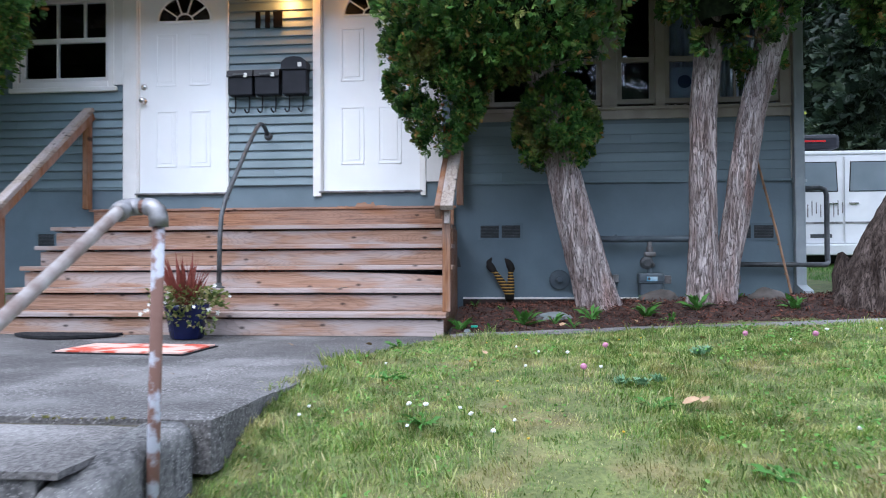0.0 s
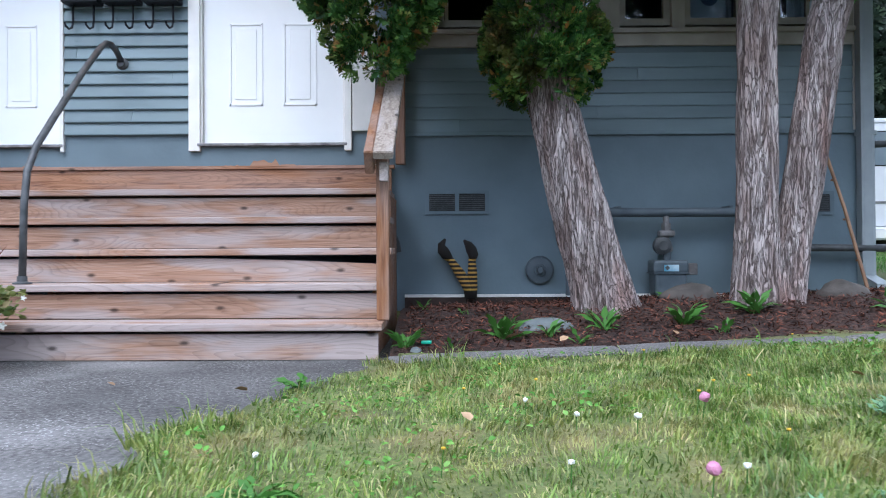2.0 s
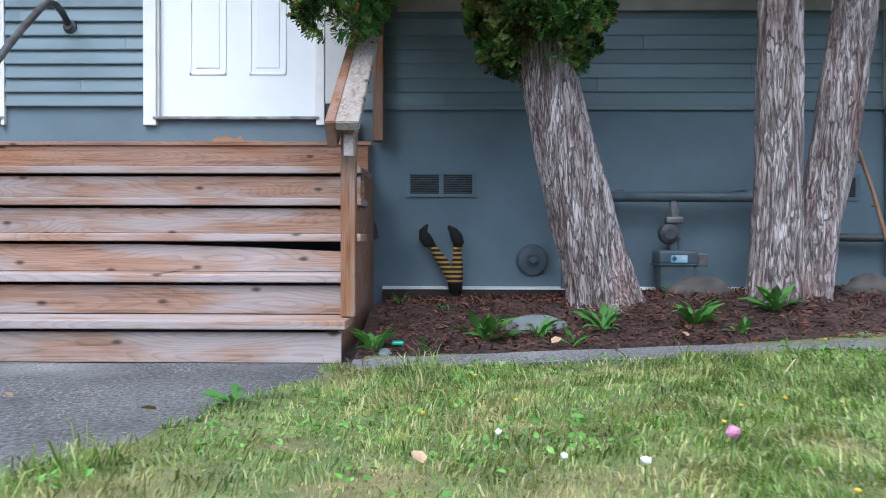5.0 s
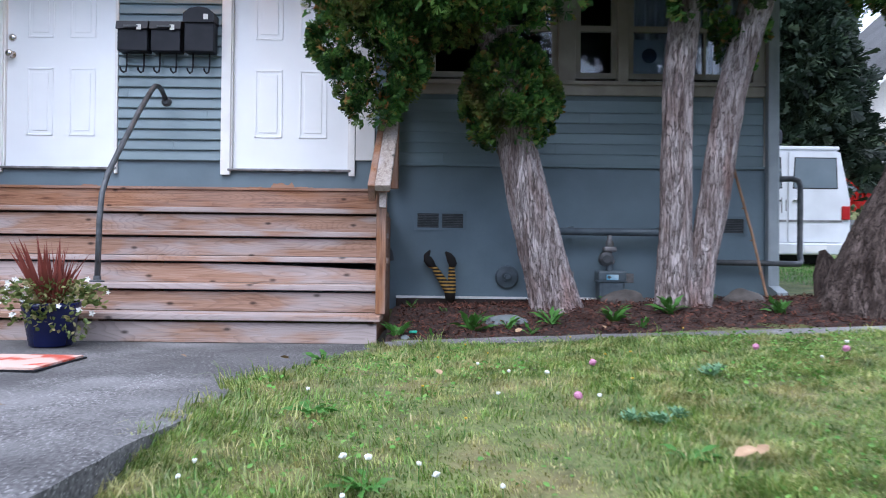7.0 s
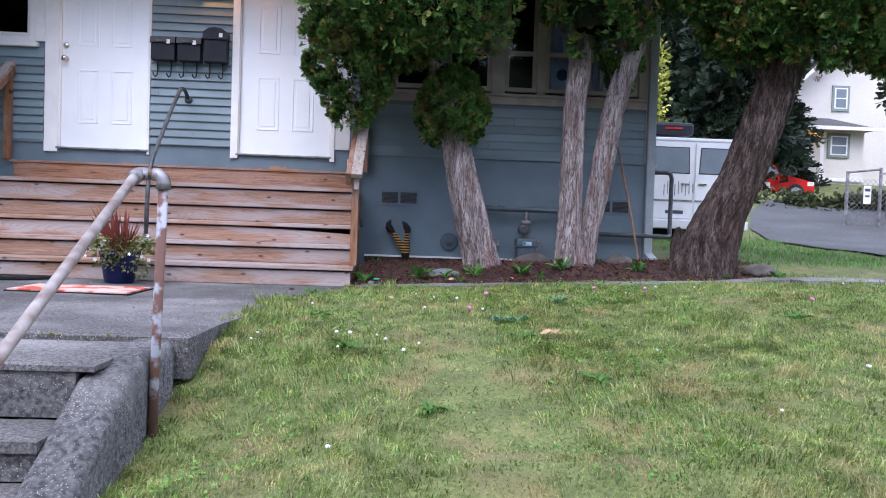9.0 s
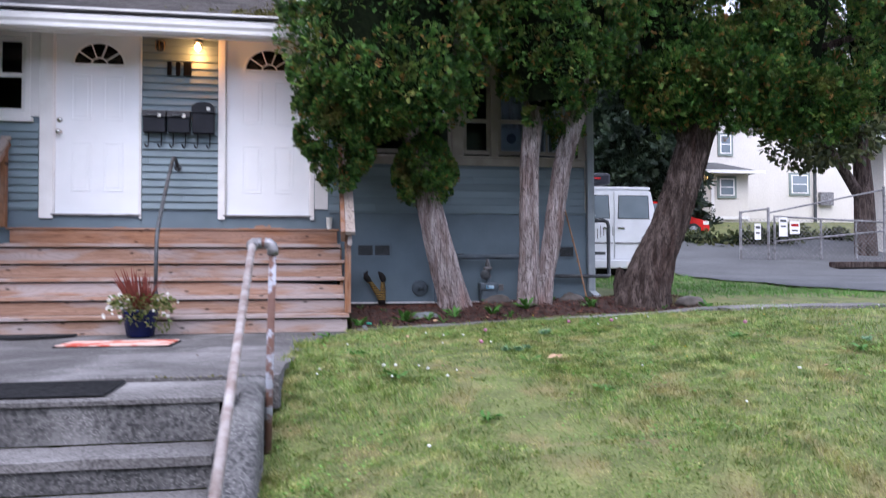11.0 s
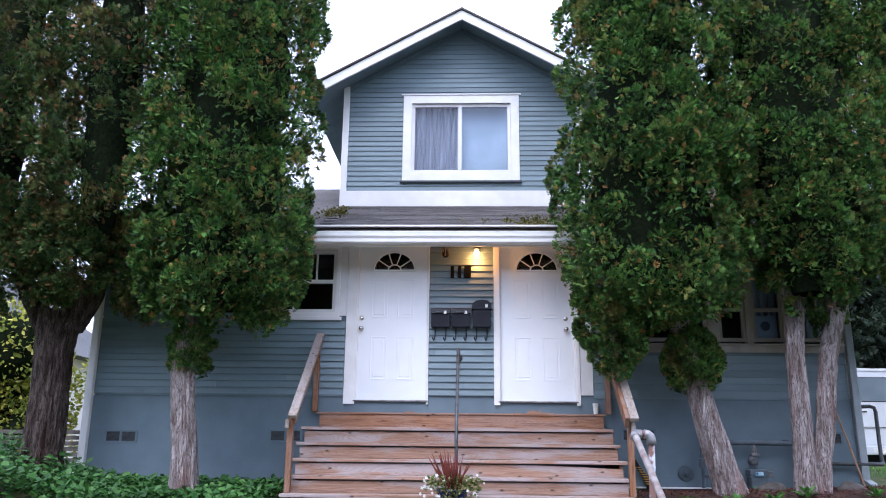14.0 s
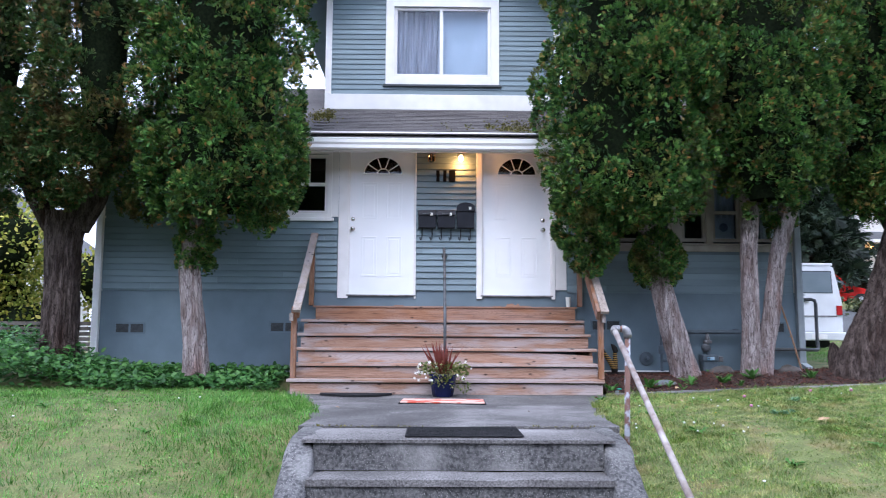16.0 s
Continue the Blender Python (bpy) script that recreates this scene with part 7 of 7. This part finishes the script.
# ---- the background ----
def van():
    v = thing("van", (7.7, 6.5, 0.33), "old white van with scratched double rear doors", "van")
    x0, x1, y0, y1, g = 6.85, 8.62, 5.5, 10.3, 0.33
    body = [(x0 + 0.02, g + 0.38), (x0, g + 0.55), (x0 + 0.0, g + 1.15), (x0 + 0.14, g + 1.86), (x0 + 0.3, g + 1.95), (x1 - 0.3, g + 1.95), (x1 - 0.14, g + 1.86), (x1, g + 1.15), (x1, g + 0.55), (x1 - 0.02, g + 0.38)]
    part("body", slab(body, y0, y1), VANW, v)
    cx = (x0 + x1) / 2
    for s in (-1, 1):
        a, b = (x0 + 0.13, cx - 0.02) if s < 0 else (cx + 0.02, x1 - 0.13)
        lean = 0.05
        d = part("rear_door", slab([(a, g + 0.52), (b, g + 0.52), (b, g + 1.86), (a + (lean if s < 0 else 0), g + 1.86)] if s < 0 else [(a, g + 0.52), (b, g + 0.52), (b - lean, g + 1.86), (a, g + 1.86)], y0 - 0.03, y0 - 0.002), VANW, v)
        part("rear_window", slab([(a + 0.07, g + 1.33), (b - 0.07, g + 1.33), (b - 0.09, g + 1.77), (a + 0.09, g + 1.77)], y0 - 0.036, y0 - 0.031), CARGL, d, "rear window with sky reflection in its colour")
        part("window_seal", slab([(a + 0.055, g + 1.315), (b - 0.055, g + 1.315), (b - 0.075, g + 1.785), (a + 0.075, g + 1.785)], y0 - 0.033, y0 - 0.0302), TYRE, d)
        part("crease", B(a, b, y0 - 0.038, y0 - 0.029, g + 0.82, g + 0.85), GALV, d)
        part("door_handle", B((b - 0.2) if s < 0 else a + 0.05, (b - 0.06) if s < 0 else a + 0.19, y0 - 0.05, y0 - 0.03, g + 1.12, g + 1.15, 0.005), CHROME, d)
        part("tail_light", B(x0 + 0.01 if s < 0 else x1 - 0.12, x0 + 0.12 if s < 0 else x1 - 0.01, y0 - 0.035, y0 - 0.001, g + 0.86, g + 1.06, 0.01), TAIL, v)
    part("plate_recess", B(x0 + 0.42, x0 + 0.72, y0 - 0.034, y0 - 0.029, g + 0.6, g + 0.66), DARKIRON, v)
    for k in range(9):
        xx = x0 + 0.38 + 0.06 * k
        part("scratch", B(xx, xx + 0.014, y0 - 0.033, y0 - 0.03, g + 0.92 + 0.03 * (k % 3), g + 1.12 + 0.03 * ((k * 2) % 3)), GALV, v, "dull scratched patch")
    part("bumper", B(x0 - 0.02, x1 + 0.02, y0 - 0.13, y0 + 0.02, g + 0.33, g + 0.5, 0.02), VANW, v)
    part("plate_bar", B(cx + 0.2, cx + 0.5, y0 - 0.137, y0 - 0.131, g + 0.36, g + 0.46), WHITE, v)
    part("roof_edge", B(x0 + 0.16, x1 - 0.16, y0 - 0.02, y0 + 0.1, g + 1.9, g + 1.955, 0.01), VANW, v)
    for s, x in ((-1, x0 + 0.03), (1, x1 - 0.25)):
        for y in (y0 + 0.9, y1 - 0.9):
            w = part("wheel", lathe([(0.2, 0.0), (0.33, 0.01), (0.345, 0.05), (0.345, 0.17), (0.33, 0.21), (0.2, 0.22)], (x, y, g + 0.335), 22, 'x'), TYRE, v)
            part("rim", lathe([(0.19, -0.002), (0.18, 0.22), (0.02, 0.222)], (x, y, g + 0.335), 16, 'x'), CHROME, w)
    part("underbody", B(x0 + 0.2, x1 - 0.2, y0 + 0.15, y1 - 0.2, g + 0.2, g + 0.4), TYRE, v)
    for y in (y0 + 0.5, y0 + 1.5):
        part("rack_foot", B(x0 + 0.3, x0 + 0.34, y, y + 0.04, g + 1.95, g + 2.06), TYRE, v)
    part("roof_box", turned(B(-0.4, 0.4, -0.7, 0.7, 0, 0.24, 0.06), pose(x0 + 0.62, y0 + 1.1, g + 2.05)), BLACKP, v, "black roof box with a red mark")
    part("box_mark", B(x0 + 0.5, x0 + 0.8, y0 + 0.385, y0 + 0.398, g + 2.16, g + 2.19), TAIL, v)
    v.scale.z = 0.93
    return v


van().location += Vector((-0.75, -0.8, -0.03))


def car():
    c = thing("car", (14.2, 14.5, 1.35), "red hatchback parked before the cream house", "car")
    y0, y1, g = 13.6, 15.3, 1.55
    x0, x1 = 12.4, 15.35
    low = [(x0, g + 0.25), (x1 - 0.05, g + 0.25), (x1, g + 0.5), (x1 - 0.1, g + 0.68), (x1 - 0.95, g + 0.88), (x0 + 0.2, g + 0.92), (x0, g + 0.7)]
    part("body", slab(low, y0, y1), REDP, c)
    part("cabin", slab([(x0 + 0.15, g + 0.9), (x1 - 0.85, g + 0.86), (x1 - 1.5, g + 1.33), (x0 + 0.55, g + 1.36), (x0 + 0.3, g + 1.2)], y0 + 0.12, y1 - 0.12), REDP, c)
    part("side_window", slab([(x0 + 0.4, g + 0.93), (x1 - 1.02, g + 0.91), (x1 - 1.53, g + 1.26), (x0 + 0.62, g + 1.29)], y0 + 0.108, y0 + 0.119), CARGL, c)
    for x in (x0 + 0.55, x1 - 0.62):
        w = part("wheel", lathe([(0.2, 0), (0.3, 0.01), (0.31, 0.06), (0.31, 0.2), (0.2, 0.22)], (x, y0 - 0.02, g + 0.3), 20, 'y'), TYRE, c)
        part("rim", lathe([(0.2, -0.012), (0.06, -0.02), (0.01, -0.02)], (x, y0 - 0.02, g + 0.3), 12, 'y'), CHROME, w)
    part("headlight", B(x1 - 0.25, x1 - 0.03, y0 - 0.005, y0 + 0.05, g + 0.55, g + 0.68, 0.01), PETAL, c)
    part("door_mark", B(x0 + 0.9, x0 + 1.5, y0 - 0.004, y0 - 0.0005, g + 0.4, g + 0.62), PETAL, c, "white sign patch")
    c.location += Vector((-1.45, 0, -0.05))
    c.scale = (0.9, 0.9, 0.9)


car()


def far_window(h, x0, x1, z0, z1, y):
    w = part("window", B(x0 - 0.08, x1 + 0.08, y - 0.05, y - 0.002, z0 - 0.08, z1 + 0.08), M("grey_green_casing", (0.2, 0.24, 0.22), rough=0.6), h)
    part("sash", B(x0, x1, y - 0.06, y - 0.051, z0, z1), WHITE, w)
    for a, b in ((z0 + 0.04, (z0 + z1) / 2 - 0.02), ((z0 + z1) / 2 + 0.02, z1 - 0.04)):
        part("pane", B(x0 + 0.05, x1 - 0.05, y - 0.066, y - 0.061, a, b), CARGL, w)


def neighbour():
    h = thing("house", (18, 18, 1.2), "cream stucco house with a grey hipped porch roof up the slope", "house")
    part("wall", B(14.3, 27.0, 18.0, 26.0, 1.2, 5.0), NHWALL, h)
    part("gable_wall", slab([(14.3, 5.001), (27.0, 5.001), (20.6, 10.6)], 18.0, 18.3), NHWALL, h)
    part("wall", B(14.2, 16.5, 16.0, 17.99, 1.2, 3.93), NHWALL, h, "cream porch bay")
    rb = bmesh.new()
    lo = [rb.verts.new(p) for p in ((13.85, 15.6, 3.93), (16.85, 15.6, 3.93), (16.85, 17.98, 3.93), (13.85, 17.98, 3.93))]
    hi = [rb.verts.new(p) for p in ((14.9, 16.9, 4.4), (15.8, 16.9, 4.4), (15.8, 17.98, 4.4), (14.9, 17.98, 4.4))]
    rb.faces.new(lo); rb.faces.new(hi)
    for k in range(4):
        rb.faces.new((lo[k], lo[(k + 1) % 4], hi[(k + 1) % 4], hi[k]))
    part("porch_roof", rb, NHROOF, h)
    part("eave", B(13.8, 16.9, 15.55, 15.6, 3.86, 3.97), WHITE, h)
    for sg in (-1, 1):
        ex = 20.6 + sg * 7.1
        part("roof", slab([(20.6, 10.75), (ex, 4.35), (ex, 4.5), (20.6, 10.95)], 17.3, 26.5), NHROOF, h)
        part("rake_board", slab([(20.6, 10.6), (ex, 4.2), (ex, 4.349), (20.6, 10.749)], 17.3, 17.36), WHITE, h)
    part("corner_trim", B(15.08, 15.2, 15.95, 15.999, 1.3, 3.92), WHITE, h)
    part("base_trim", B(14.2, 16.5, 15.94, 15.998, 2.3, 2.4), WHITE, h)
    far_window(h, 15.4, 15.95, 3.12, 3.72, 16.0)
    far_window(h, 19.45, 20.15, 3.45, 4.15, 18.0)
    far_window(h, 16.55, 17.0, 4.9, 5.6, 18.0)
    far_window(h, 14.5, 14.9, 2.7, 3.7, 18.0)
    part("meter_box", B(20.6, 21.15, 17.85, 17.99, 3.0, 3.5), GALV, h)
    part("drain_pipe", tube([(20.4, 17.9, 2.0), (20.4, 17.9, 4.6), (20.2, 17.9, 5.0), (20.0, 17.9, 6.5)], 0.06, 8), DARKIRON, h)
    part("porch_lamp", lump((14.95, 15.9, 3.72), (0.07, 0.07, 0.07), 3, 0.0, 2), lamp_mat("amber_lamp", (1.0, 0.5, 0.15), 6.0), h, "lit amber porch lamp")


neighbour()
h2 = thing("house", (20.0, 11.0, 0.5), "pale house with a grey gabled eave beyond the fence", "house")
part("wall", B(16.6, 24, 9.6, 10.6, 0.5, 4.05), NHWALL, h2)
part("roof", slab([(15.8, 4.06), (24.8, 4.06), (20.3, 7.0)], 9.2, 11.0), NHROOF, h2)
part("eave", B(15.75, 24.85, 9.14, 9.2, 3.94, 4.08), WHITE, h2)


def chain_fence():
    f = thing("chain_link_gate", (13.4, 8, 0.5), "galvanised chain-link fence and gate with white signs", "fence")
    y = 8.0
    ax = [(11.48, 0.6, 1.95), (12.2, 0.52, 2.05), (12.36, 0.55, 1.85), (13.58, 0.58, 1.8), (14.52, 0.58, 1.76), (15.3, 0.42, 2.6)]
    for i, (x, a, b) in enumerate(ax):
        part("post", tube([(x, y, a - (0.4 if i in (0, 1, 5) else 0.0)), (x, y, b)], 0.035 if i in (0, 1, 5) else 0.025, 8), GALV, f)
    for z0, z1 in ((0.6, 0.64), (1.24, 1.5), (1.84, 1.72)):
        part("rail", tube([(12.36, y, z0), (15.24, y, z1)], 0.022, 8), GALV, f)
    part("rail", tube([(12.2, y, 1.92), (15.3, y, 2.52)], 0.022, 8), GALV, f)
    part("rail", tube([(11.48, y, 1.93), (12.2, y, 2.02)], 0.022, 8), GALV, f)
    part("rail", tube([(11.48, y, 0.64), (12.2, y, 0.56)], 0.02, 8), GALV, f)
    vs, fs = [], []
    s = 0.11

    def wire(p, q, r=0.004):
        k = len(vs)
        p, q = np.array(p, float), np.array(q, float)
        d = np.array([0, 1, 0]) * r
        e = np.cross((q - p) / np.linalg.norm(q - p), [0, 1, 0]) * r
        for c in (p, q):
            vs.extend([c + d, c - d * 0.5 + e, c - d * 0.5 - e])
        for a in range(3):
            fs.append((k + a, k + (a + 1) % 3, k + 3 + (a + 1) % 3, k + 3 + a))
    lo, hi = 0.6, 1.8
    x = 11.48 - (hi - lo)
    while x < 15.28:
        for sg in (1, -1):
            a0, a1 = (x, x + (hi - lo)) if sg > 0 else (x + (hi - lo), x)
            t0, t1 = 0.0, 1.0
            for lim, lower in ((11.48, True), (15.28, False)):
                if (a1 - a0) != 0:
                    t = (lim - a0) / (a1 - a0)
                    if lower == (a1 > a0):
                        t0 = max(t0, t)
                    else:
                        t1 = min(t1, t)
            if t1 > t0:
                wire((a0 + (a1 - a0) * t0, y, lo + (hi - lo) * t0), (a0 + (a1 - a0) * t1, y + 0.004 * sg, lo + (hi - lo) * t1))
        x += s
    raw("mesh", vs, fs, GALV, f)
    for x, w, z0, z1, m in ((11.9, 0.16, 1.28, 1.66, WHITE), (12.56, 0.22, 1.36, 1.82, WHITE), (12.86, 0.26, 1.42, 1.72, WHITE)):
        s_ = part("sign", B(x - w / 2, x + w / 2, y - 0.045, y - 0.036, z0, z1), m, f, "small white sign")
        part("writing_bar", B(x - w * 0.36, x + w * 0.36, y - 0.049, y - 0.0455, z1 - 0.12, z1 - 0.06), TAIL if x > 12.7 else DARKIRON, s_)
        part("writing_bar", B(x - w * 0.3, x + w * 0.3, y - 0.049, y - 0.0455, z1 - 0.24, z1 - 0.2), DARKIRON, s_)


chain_fence()


def blob_leaves(name, label, cat, cx, cy, cz, rx, ry, rz, n, size, material, seed, kind="", core=True, trunk=None):
    """A bush or tree crown: leaves near the skin of several lobes."""
    rg = np.random.default_rng(seed)
    L = 9
    lob = np.stack([rg.uniform(-0.6, 0.6, L) * rx, rg.uniform(-0.6, 0.6, L) * ry, rg.uniform(-0.55, 0.6, L) * rz], 1)
    k = rg.integers(0, L, n)
    d = rg.normal(size=(n, 3))
    d /= np.linalg.norm(d, axis=1, keepdims=True)
    rad = np.array([rx, ry, rz]) * 0.55
    pos = np.array([cx, cy, cz]) + lob[k] + d * rad * (1 - 0.3 * rg.random((n, 1)) ** 2)
    t = thing(name, (cx, cy, cz - rz), label, cat, kind=kind)
    fan_mesh("crown", pos, d + 0.7 * rg.normal(size=(n, 3)), rg.uniform(0.6, 1.3, n) * size, material, t, template=OVAL if size < 0.3 else FAN, tri=OVAL_F if size < 0.3 else FAN_F, rng=rg)
    if trunk:
        part("trunk", tube(trunk, [0.3 * (1 - 0.6 * i / len(trunk)) for i in range(len(trunk))] if cat != "bush" else 0.06, 9), BARKD, t)
    # near-black lumps stand in for shade deep inside the lobes
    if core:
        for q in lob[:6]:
            part("shade_core", lump(np.array([cx, cy, cz]) + q, rad * 0.75, seed, 0.2, 2), CORE, t)
    return t


# shrub and roof beyond the left corner
blob_leaves("shrub", "yellow-green leafy shrub beyond the house corner", "bush", -8.0, 3.6, 1.4, 1.6, 1.2, 1.5, 13000, 0.085, SHRUB, 3, trunk=[(-8.0, 3.6, 0.0), (-8.0, 3.6, 1.2)])
blob_leaves("shrub", "yellow-green leafy shrub behind the forked trunk", "bush", -6.1, 4.6, 1.1, 0.9, 0.8, 1.1, 4500, 0.08, SHRUB, 4, trunk=[(-6.1, 4.6, 0.0), (-6.1, 4.6, 1.0)])
h3 = thing("house", (-16, 14, 0), "distant neighbouring house with a grey gabled roof", "house")
part("wall", B(-20, -12.5, 12, 18, 0, 3.4), NHWALL, h3)
part("roof", slab([(-20.6, 3.3), (-11.9, 3.3), (-16.2, 6.3)], 11.6, 18.4), NHROOF, h3)
lf = thing("wooden_fence", (-6.5, 3, 0), "low grey slatted fence behind the ivy", "fence")
for i in range(9):
    part("slat", B(-7.6, -5.0, 2.6, 2.62, 0.12 + 0.085 * i, 0.18 + 0.085 * i), STONE, lf)
for x in (-7.5, -6.3, -5.1):
    part("post", B(x - 0.04, x + 0.04, 2.625, 2.7, 0, 0.95), STONE, lf)
# hedge bank beside the drive
for i, (x, y, z) in enumerate(((10.6, 12.2, 1.2), (11.8, 11.6, 1.15), (13.0, 11.4, 1.1), (14.2, 11.6, 1.15), (15.4, 11.9, 1.3), (16.8, 12.0, 1.35), (18.4, 12.2, 1.4))):
    blob_leaves("hedge_bush", "low olive-green hedge bush on the bank", "bush", x, y, z, 0.95, 0.8, 0.55, 900, 0.13, HEDGE, 40 + i, trunk=[(x, y, z - 0.9), (x, y, z)])
# dark conifers behind the van
for i, (x, y, h) in enumerate(((11.5, 19.5, 13), (11.0, 24.0, 15), (8.6, 21.0, 13), (16.6, 30.5, 17), (6.6, 23, 12), (20.5, 32, 16), (12.2, 27.5, 17), (12.4, 16.2, 10))):
    rg = np.random.default_rng(60 + i)
    n = 6500
    u = rg.random(n) ** 0.7
    a = rg.uniform(0, 6.283, n)
    r = (0.2 + (2.2 if i == 7 else 3.0) * (1 - (1 - u))) * (0.65 + 0.35 * rg.random(n)) * (1 + 0.2 * np.sin(a * 5 + u * 30))
    zz = 1.5 + h * (1 - u)
    t = thing("conifer", (x, y, 0.5), "tall dark conifer behind the van", "tree", group="far conifers")
    pos = np.stack([x + r * np.cos(a), y + r * np.sin(a), zz], 1)
    fan_mesh("crown", pos, np.stack([np.cos(a), np.sin(a), np.full(n, -0.3)], 1) + 0.5 * rg.normal(size=(n, 3)), rg.uniform(0.25, 0.5, n), FARTREE, t, template=SPRAY, tri=SPRAY_F, rng=rg)
    # near-black core in place of the shade within the conifer
    part("shade_core", lathe([(0.2, 1.5), (1.9, 2.0), (1.3, h * 0.5), (0.1, h * 1.05)], (x, y, 0), 10), CORE, t)
    part("trunk", tube([(x, y, 0.3), (x, y, h)], [0.3, 0.05], 8), BARKD, t)
blob_leaves("maple", "yellow-leaved tree beyond the house corner", "tree", 8.55, 12.8, 4.2, 0.6, 0.7, 1.5, 1100, 0.13, SHRUB, 14, core=False, trunk=[(8.55, 12.8, 0.6), (8.55, 12.8, 4.2)])
# street tree by the fence
blob_leaves("broadleaf_tree", "green broadleaf tree hanging over the fence", "tree", 14.6, 8.9, 4.1, 2.3, 1.0, 1.35, 6500, 0.16, HEDGE, 15, core=False, trunk=[(15.65, 9.1, 0.4), (15.6, 9.1, 2.6), (15.5, 9.1, 4.2)])
part_tree = thing("tree_limb", (15.6, 9.1, 2.3), "dark spreading limb of the fence tree", "limb")
part("limb", tube([(15.6, 9.1, 2.3), (14.9, 9.0, 3.2), (14.0, 8.9, 4.4)], [0.16, 0.12, 0.05], 8), BARKD, part_tree)
tk = thing("railway_sleepers", (13.5, 6.5, 0.3), "dark stacked timbers beside the drive", "timber")
for i in range(3):
    part("timber", B(12.6 + 0.1 * i, 14.4, 6.4 - 0.1 * i, 6.65, 0.33 + 0.14 * i, 0.46 + 0.14 * i, 0.01), BARKD, tk)

# the far side of the street, behind the camera: an unseen screen added against low sky light
vs, fs = [], []
nb = 120
for j, z in enumerate((-1.2, 3.0, 6.0, 8.0)):
    for k in range(nb + 1):
        x = -60 + k
        zz = z + (1.6 * noise.noise(Vector((x * 0.23, 3, 0))) + 0.9 * noise.noise(Vector((x * 0.7, 8, 0)))) * (j / 3)
        vs.append((x, -24 + 1.2 * noise.noise(Vector((x * 0.4, z, 5))) - 0.5 * j, zz))
for j in range(3):
    for k in range(nb):
        a = j * (nb + 1) + k
        fs.append((a, a + 1, a + nb + 2, a + nb + 1))
tagged(raw("backdrop", vs, fs, M("low_sky_screen", (0.02, 0.032, 0.014), (0.05, 0.065, 0.03), scale=3, rough=1, bump=0.5, bscale=6)), "unseen tree-shaped screen across the street blocking low sky light", "backdrop", kind="structure")


# ---- pieces of walls and roofs ----
clapboards(wall_front, WX0, 1.5, 1.272, 1.272 + 0.0825 * 24, 0.0825, -0.001, True, CASES)
clapboards(wall_front, 1.5, WX1, 1.272, 1.272 + 0.0825 * 24, 0.0825, -0.001, True, CASES, lap=0.014)
clapboards(wall_dormer, -1.83, 1.83, 4.546, 4.546 + 0.084 * 35, 0.084, DY - 0.001, False, [(-0.94, 0.92, 4.68, 6.17)], gable_clip, 0.017)


def shingles():
    """Courses of shingles: those over the doors are single objects, the rest one mesh."""
    rg = random.Random(9)
    ln = math.hypot(1, RS)
    nrm = Vector((0, -RS, 1)).normalized()
    up = Vector((0, 1, RS)).normalized()
    shapes = []
    for k in range(5):
        w = 0.29 + 0.01 * k
        bm = bmesh.new()
        t = 0.007
        pts = [(0, 0), (w * 0.5 - 0.004, 0), (w * 0.5 - 0.004, 0.07), (w * 0.5 + 0.004, 0.07), (w * 0.5 + 0.004, 0), (w - 0.004, 0), (w - 0.004, 0.2), (0, 0.2)]
        lo = [bm.verts.new(Vector((p[0], 0, 0)) + up * p[1] + nrm * 0.002) for p in pts]
        hi = [bm.verts.new(Vector((p[0], 0, 0)) + up * p[1] + nrm * (0.002 + t * (1.8 - 5 * p[1]))) for p in pts]
        bm.faces.new(hi)
        for a in range(8):
            b = (a + 1) % 8
            bm.faces.new((lo[a], lo[b], hi[b], hi[a]))
        bmesh.ops.recalc_face_normals(bm, faces=bm.faces[:])
        me = bpy.data.meshes.new("shingle")
        bm.to_mesh(me); bm.free()
        me.materials.append(SHING)
        shapes.append((w, me))
    base = base_of(roof_front)
    rest_v, rest_f = [], []
    courses = int((DY - GY) * ln / 0.135)
    count = 0
    for c in range(courses):
        s = c * 0.135
        p0 = Vector((0, GY - 0.02, roof_z(GY - 0.02))) + up * s
        x = DX0 - 0.0 + (0.15 if c % 2 else 0.0) - 0.1
        while x < DX1 - 0.15:
            w, me = shapes[rg.randrange(5)]
            if x > DX0 + 0.0 and x + w < DX1:
                ob = new("shingle", me)
                ob.parent = roof_front
                ob.location = p0 + Vector((x, 0, rg.uniform(0, 0.002))) - base
                count += 1
            x += w


shingles()
# moss on the front roof
rg = np.random.default_rng(8)
n = 2600
mx = np.concatenate([rg.normal(1.15, 0.42, 1900), rg.normal(-1.8, 0.12, 700)])
my = np.concatenate([rg.normal(0.1, 0.3, 1900), rg.normal(1.1, 0.3, 700)])
keep = (my > GY) & (my < DY - 0.05) & (waves(np.stack([mx, my, 0 * mx], 1) * 5, 4) > -0.2) & (mx < 1.88)
mx, my = mx[keep], my[keep]
n = len(mx)
tagged(fan_mesh("roof_moss", np.stack([mx, my, GZ + RS * (my - GY) + 0.012], 1), np.stack([rg.normal(size=n), rg.normal(size=n) - 0.4, np.full(n, 0.5)], 1), rg.uniform(0.015, 0.04, n), MOSS, template=OVAL, tri=OVAL_F, rng=rg), "yellow-green moss patches on the shingles", "moss", kind="stuff")
